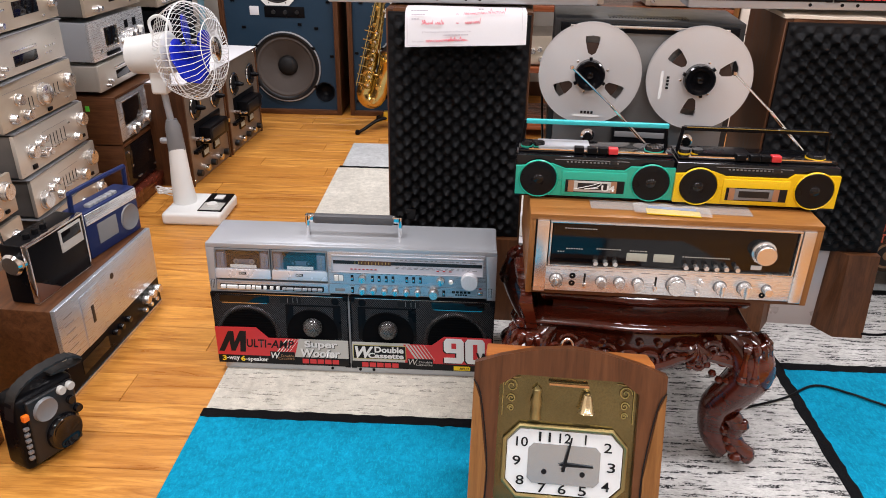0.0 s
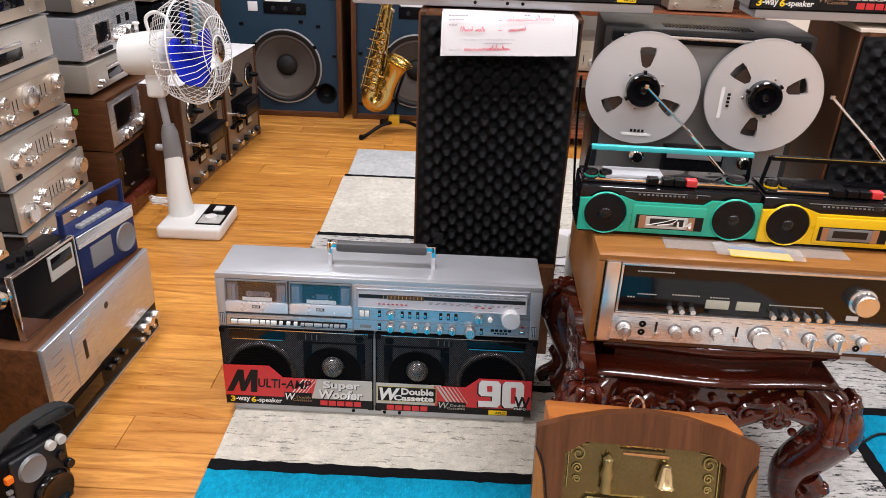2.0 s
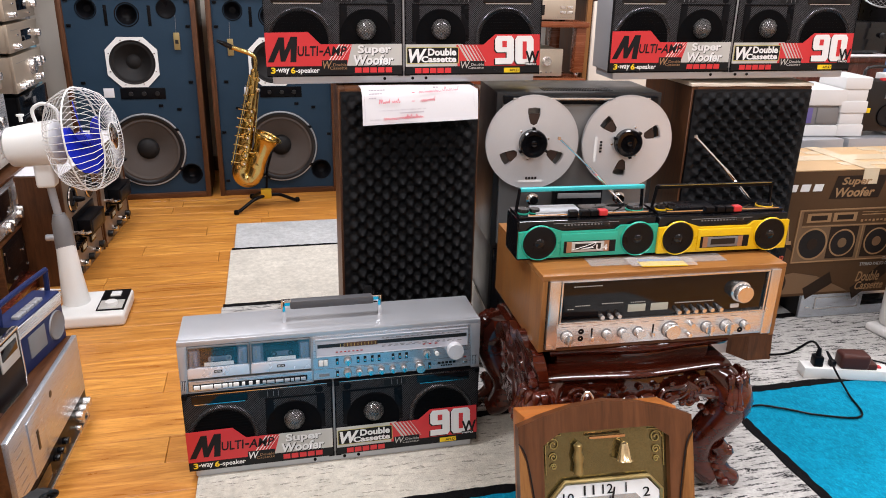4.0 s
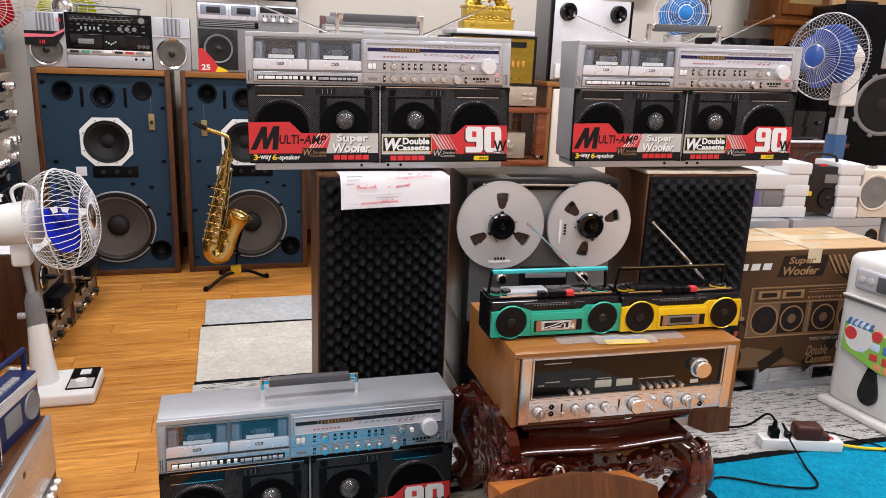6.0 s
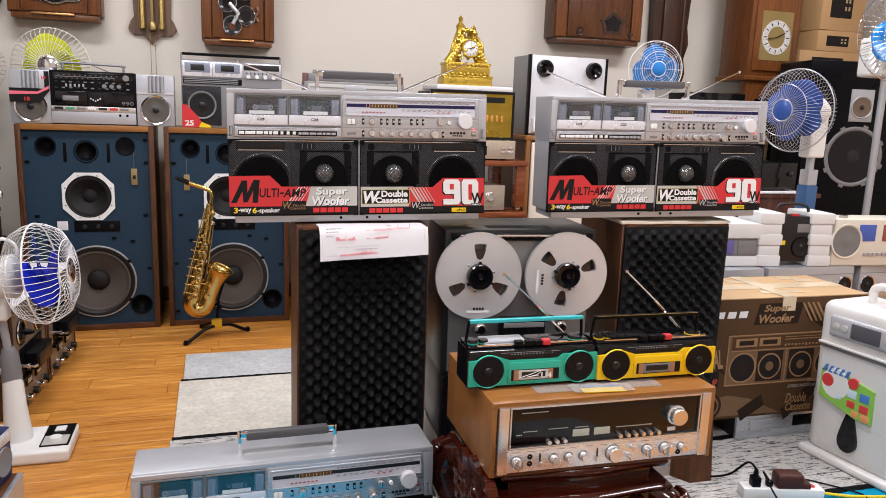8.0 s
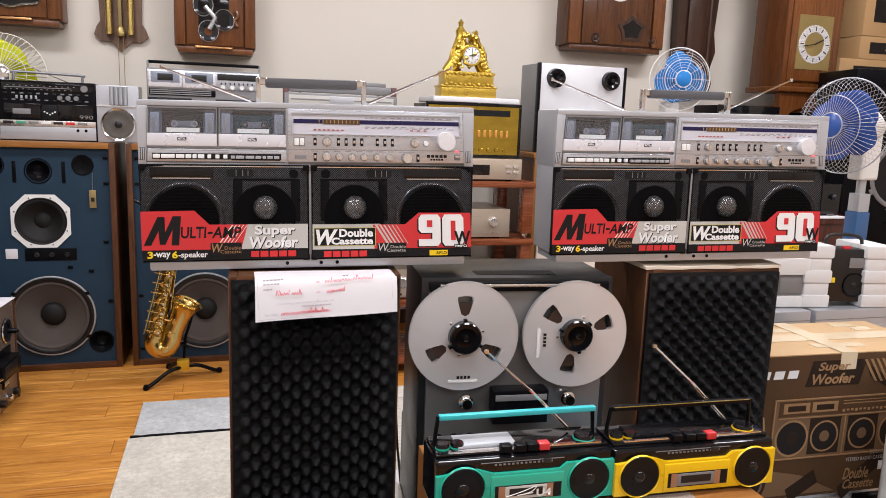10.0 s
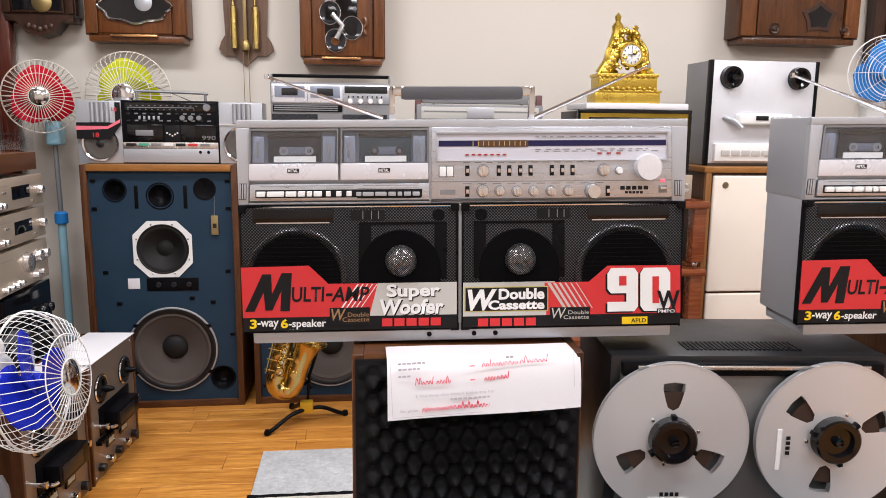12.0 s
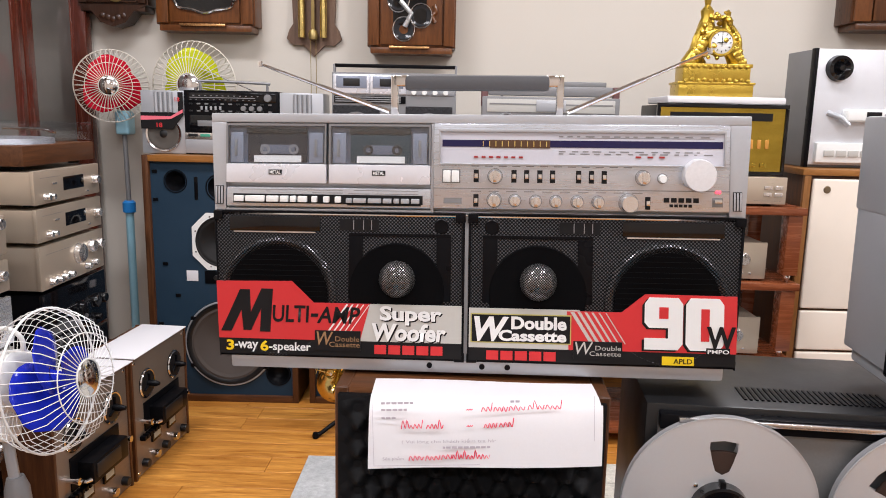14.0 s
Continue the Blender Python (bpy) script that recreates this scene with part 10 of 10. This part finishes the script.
cage, cm = wire_cage(ff, (-0.02, -0.12, 1.72), 0.26, 0.18, Matrix.Rotation(radians(-20), 4, "Z"), 52, CHROME)
blades(ff, cm, 0.22, 3, SKY_BLADE, "translucent sky blue blade")

# ---- black floor speaker, longcase clock, cartons ----
bs = thing("floor_speaker", pose(3.76, 2.02, 0, 0, 0, -14), "tall black floor speaker with bare drivers", "loudspeaker")
part("cabinet", box(bms(), -0.36, 0.36, 0.0, 0.4, 0.0, 1.62, 0.006), BLACK, bs)
w = cone_speaker(bs, -0.02, 0.0, 1.03, 0.19, SILVER_DK, CONE_DK, "woofer")
for k in range(8):
    a = k * math.tau / 8 + 0.3
    part("frame_lug", box(bms(), -0.016, 0.016, -0.005, 0.0, 0.178, 0.205, 0.004), SILVER_DK, w, m=Matrix.Translation((-0.02, 0.0, 1.03)) @ Matrix.Rotation(a, 4, "Y"))
part("mid_plate", box(bms(), -0.085, 0.065, -0.006, 0.002, 1.25, 1.45, 0.004), SILVER, bs)
cone_speaker(bs, -0.01, -0.006, 1.34, 0.07, SILVER, mat("tan_cone", (0.14, 0.1, 0.07), 0.6), "midrange")
for k in range(3):
    part("control_knob", lathe(bms(), knob_profile(0.02, 0.01), (-0.26, 0.0, 1.2 + 0.1 * k), "y", 16), DARK, bs)

lc = thing("longcase_clock", pose(3.49, 2.56, 0), "chestnut longcase clock with a brass and silver dial", "clock", "clocks")
part("trunk", box(bms(), -0.16, 0.16, 0.03, 0.26, 0.3, 1.42, 0.004), CLOCKWOOD, lc)
part("base", box(bms(), -0.21, 0.21, 0.0, 0.3, 0.0, 0.34, 0.006), CLOCKWOOD, lc)
part("waist_moulding", box(bms(), -0.22, 0.22, -0.02, 0.3, 1.5, 1.535, 0.01, 3), CLOCKWOOD, lc)
part("arched_board", poly(bms(), [(-0.19, 1.2), (-0.19, 1.5), (0.19, 1.5), (0.19, 1.2), (0.15, 1.2)] + [(0.15 * math.cos(a), 1.3 + 0.11 * math.sin(a)) for a in [k * math.pi / 12 for k in range(13)]] + [(-0.15, 1.2)], 0.0, 0.05), CLOCKWOOD, lc, smooth=False)
part("trunk_glass", box(bms(), -0.13, 0.13, 0.025, 0.03, 0.4, 1.38), BLACK_GL, lc)
for x in (-0.05, 0.03):
    part("weight", lathe(bms(), [(0, 0), (0.025, 0.004), (0.025, 0.25), (0, 0.255)], (x, 0.02, 0.9), "z", 18), BRASS, lc)
part("hood", box(bms(), -0.2, 0.2, 0.0, 0.29, 1.535, 2.25, 0.006), CLOCKWOOD, lc)
hd = part("hood_door", box(bms(), -0.17, 0.17, -0.012, 0.002, 1.57, 2.12, 0.004), CLOCKWOOD, lc)
part("dial_plate", box(bms(), -0.125, 0.125, -0.015, -0.01, 1.64, 1.96), BRASS, hd, "etched brass dial plate")
part("chapter_ring", lathe(bms(), [(0.07, 0.0), (0.072, 0.003), (0.112, 0.003), (0.114, 0.0)], (0.0, -0.015, 1.79), "y", 44), ALU_W, hd, "silver chapter ring")
for k in range(12):
    part("hour_mark", box(bms(), -0.003, 0.003, -0.0195, -0.0175, 0.08, 0.104), PBLACK, hd, m=Matrix.Translation((0, 0, 1.79)) @ Matrix.Rotation(k * math.tau / 12, 4, "Y"))
part("pointer", tube(bms(), [(0, -0.022, 1.79), (0.06, -0.022, 1.82)], 0.004, 6), PBLACK, hd)
part("pointer", tube(bms(), [(0, -0.024, 1.79), (-0.085, -0.024, 1.775)], 0.003, 6), PBLACK, hd)
part("cornice", box(bms(), -0.24, 0.24, -0.03, 0.3, 2.25, 2.32, 0.012, 3), CLOCKWOOD, lc)

cs = thing("crate_stack", pose(4.05, 2.62, 0), "tall dark crate supporting cardboard cartons", "crate")
part("body", box(bms(), -0.3, 0.35, 0.0, 0.4, 0.0, 1.56, 0.004), DARK, cs)
for k, (z, h, w2, off) in enumerate(((1.562, 0.17, 0.26, 0.0), (1.734, 0.14, 0.19, 0.06), (1.876, 0.34, 0.19, 0.06))):
    cc = thing("cardboard_carton", pose(4.02 + off, 2.6, z, 0, 0, -3 + 2 * k), "small plain cardboard carton with a printed picture", "carton", "small cartons")
    part("box_body", box(bms(), -w2, w2, 0.0, 0.3, 0.0, h, 0.002), mat("light_card", (0.42, 0.25, 0.11), 0.75, 0.0, 0.1), cc)
    part("printed_picture", box(bms(), -w2 * 0.6, w2 * 0.4, -0.001, 0.002, h * 0.25, h * 0.75), INK_DK, cc)
    for i in range(4):
        part("printed_dot", box(bms(), w2 * 0.05 + i % 2 * 0.03, w2 * 0.05 + 0.015 + i % 2 * 0.03, -0.002, 0.0, h * (0.4 + 0.15 * (i // 2)), h * (0.48 + 0.15 * (i // 2))), mat("print_pale2", (0.4, 0.3, 0.16), 0.7), cc)
sd = thing("dark_sideboard", pose(2.75, 1.9, 0), "dark red wooden sideboard holding a black stereo", "sideboard")
part("body", box(bms(), 0.0, 0.62, 0.0, 0.45, 0.0, 0.78, 0.004), MAHOG_Z, sd)
part("top", box(bms(), -0.02, 0.64, -0.02, 0.46, 0.78, 0.81, 0.006), MAHOG_Z, sd)
part("paper_edge", box(bms(), 0.02, 0.5, -0.03, 0.2, 0.811, 0.82, 0.002), PAPER, sd)
t, fp = unit("black_stereo", pose(3.02, 1.93, 0.821), 0.42, 0.17, 0.3, BLACK_GL, BLACK, "black stereo unit on a dark sideboard", "stereo")
fit_out(t, [("g", -0.15, 0.15, 0.08, 0.14), ("k", 0.17, 0.1, 0.015)], metal=DARK)

# ---- laminate planks ----
def plank_mat():
    m, nt, b = nodes_of("orange_laminate")
    oi = nt.nodes.new("ShaderNodeObjectInfo")
    geo = nt.nodes.new("ShaderNodeNewGeometry")
    mp = nt.nodes.new("ShaderNodeMapping")
    mp.inputs[3].default_value = (1.6, 16, 16)
    cx = nt.nodes.new("ShaderNodeCombineXYZ")
    mul = nt.nodes.new("ShaderNodeMath")
    mul.operation = "MULTIPLY"
    mul.inputs[1].default_value = 37.0
    link(nt, oi.outputs["Random"], mul.inputs[0])
    link(nt, mul.outputs[0], cx.inputs[0])
    link(nt, mul.outputs[0], cx.inputs[1])
    link(nt, cx.outputs[0], mp.inputs[1])
    link(nt, geo.outputs["Position"], mp.inputs[0])
    grain = noise_tex(nt, mp.outputs[0], 2.2, 6.0, 0.62, 1.0)
    pore = noise_tex(nt, mp.outputs[0], 12.0, 3.0)
    base = mixer(nt, ramp(nt, grain, 0.32, 0.7), (0.3, 0.104, 0.016), (0.73, 0.345, 0.07))
    base = mixer(nt, ramp(nt, oi.outputs["Random"], 0, 1, 0.0, 0.55), base, (0.39, 0.145, 0.024))
    base = mixer(nt, ramp(nt, pore, 0.52, 0.7, 0, 0.4), base, (0.2, 0.065, 0.012))
    link(nt, base, b.inputs["Base Color"])
    link(nt, ramp(nt, grain, 0.3, 0.7, 0.26, 0.4), b.inputs["Roughness"])
    b.inputs["Specular IOR Level"].default_value = 0.32
    bump_to(nt, b, pore, 0.06, 0.0006)
    return m


LAM = plank_mat()
PL, PW = 0.92, 0.118


def plank_mesh(l, w):
    b = bms()
    box(b, 0, l - 0.0012, 0, w - 0.0012, -0.008, 0.0, 0.0012, 1)
    return mesh_of("plank", b, LAM, smooth=False)


full = plank_mesh(PL, PW)
rest = bms()
y = Y0
rnd = random.Random(21)
while y < Y1:
    x = X0 - rnd.uniform(0, PL)
    y1 = min(y + PW, Y1)
    while x < X1:
        a, c = max(x, X0), min(x + PL, X1)
        if a == x and c == x + PL and y1 == y + PW and -1.75 < x + PL / 2 < 2.6 and y > -1.0:
            ob = new("plank", full)
            ob.parent = floor
            ob.matrix_basis = pose(x, y, 0)
        else:
            box(rest, a, c - 0.0012, y, y1 - 0.0012, -0.008, 0.0)
        x += PL
    y += PW
tagged(part("far_planks", rest, LAM, floor, "remaining laminate planks", smooth=False), kind="stuff")
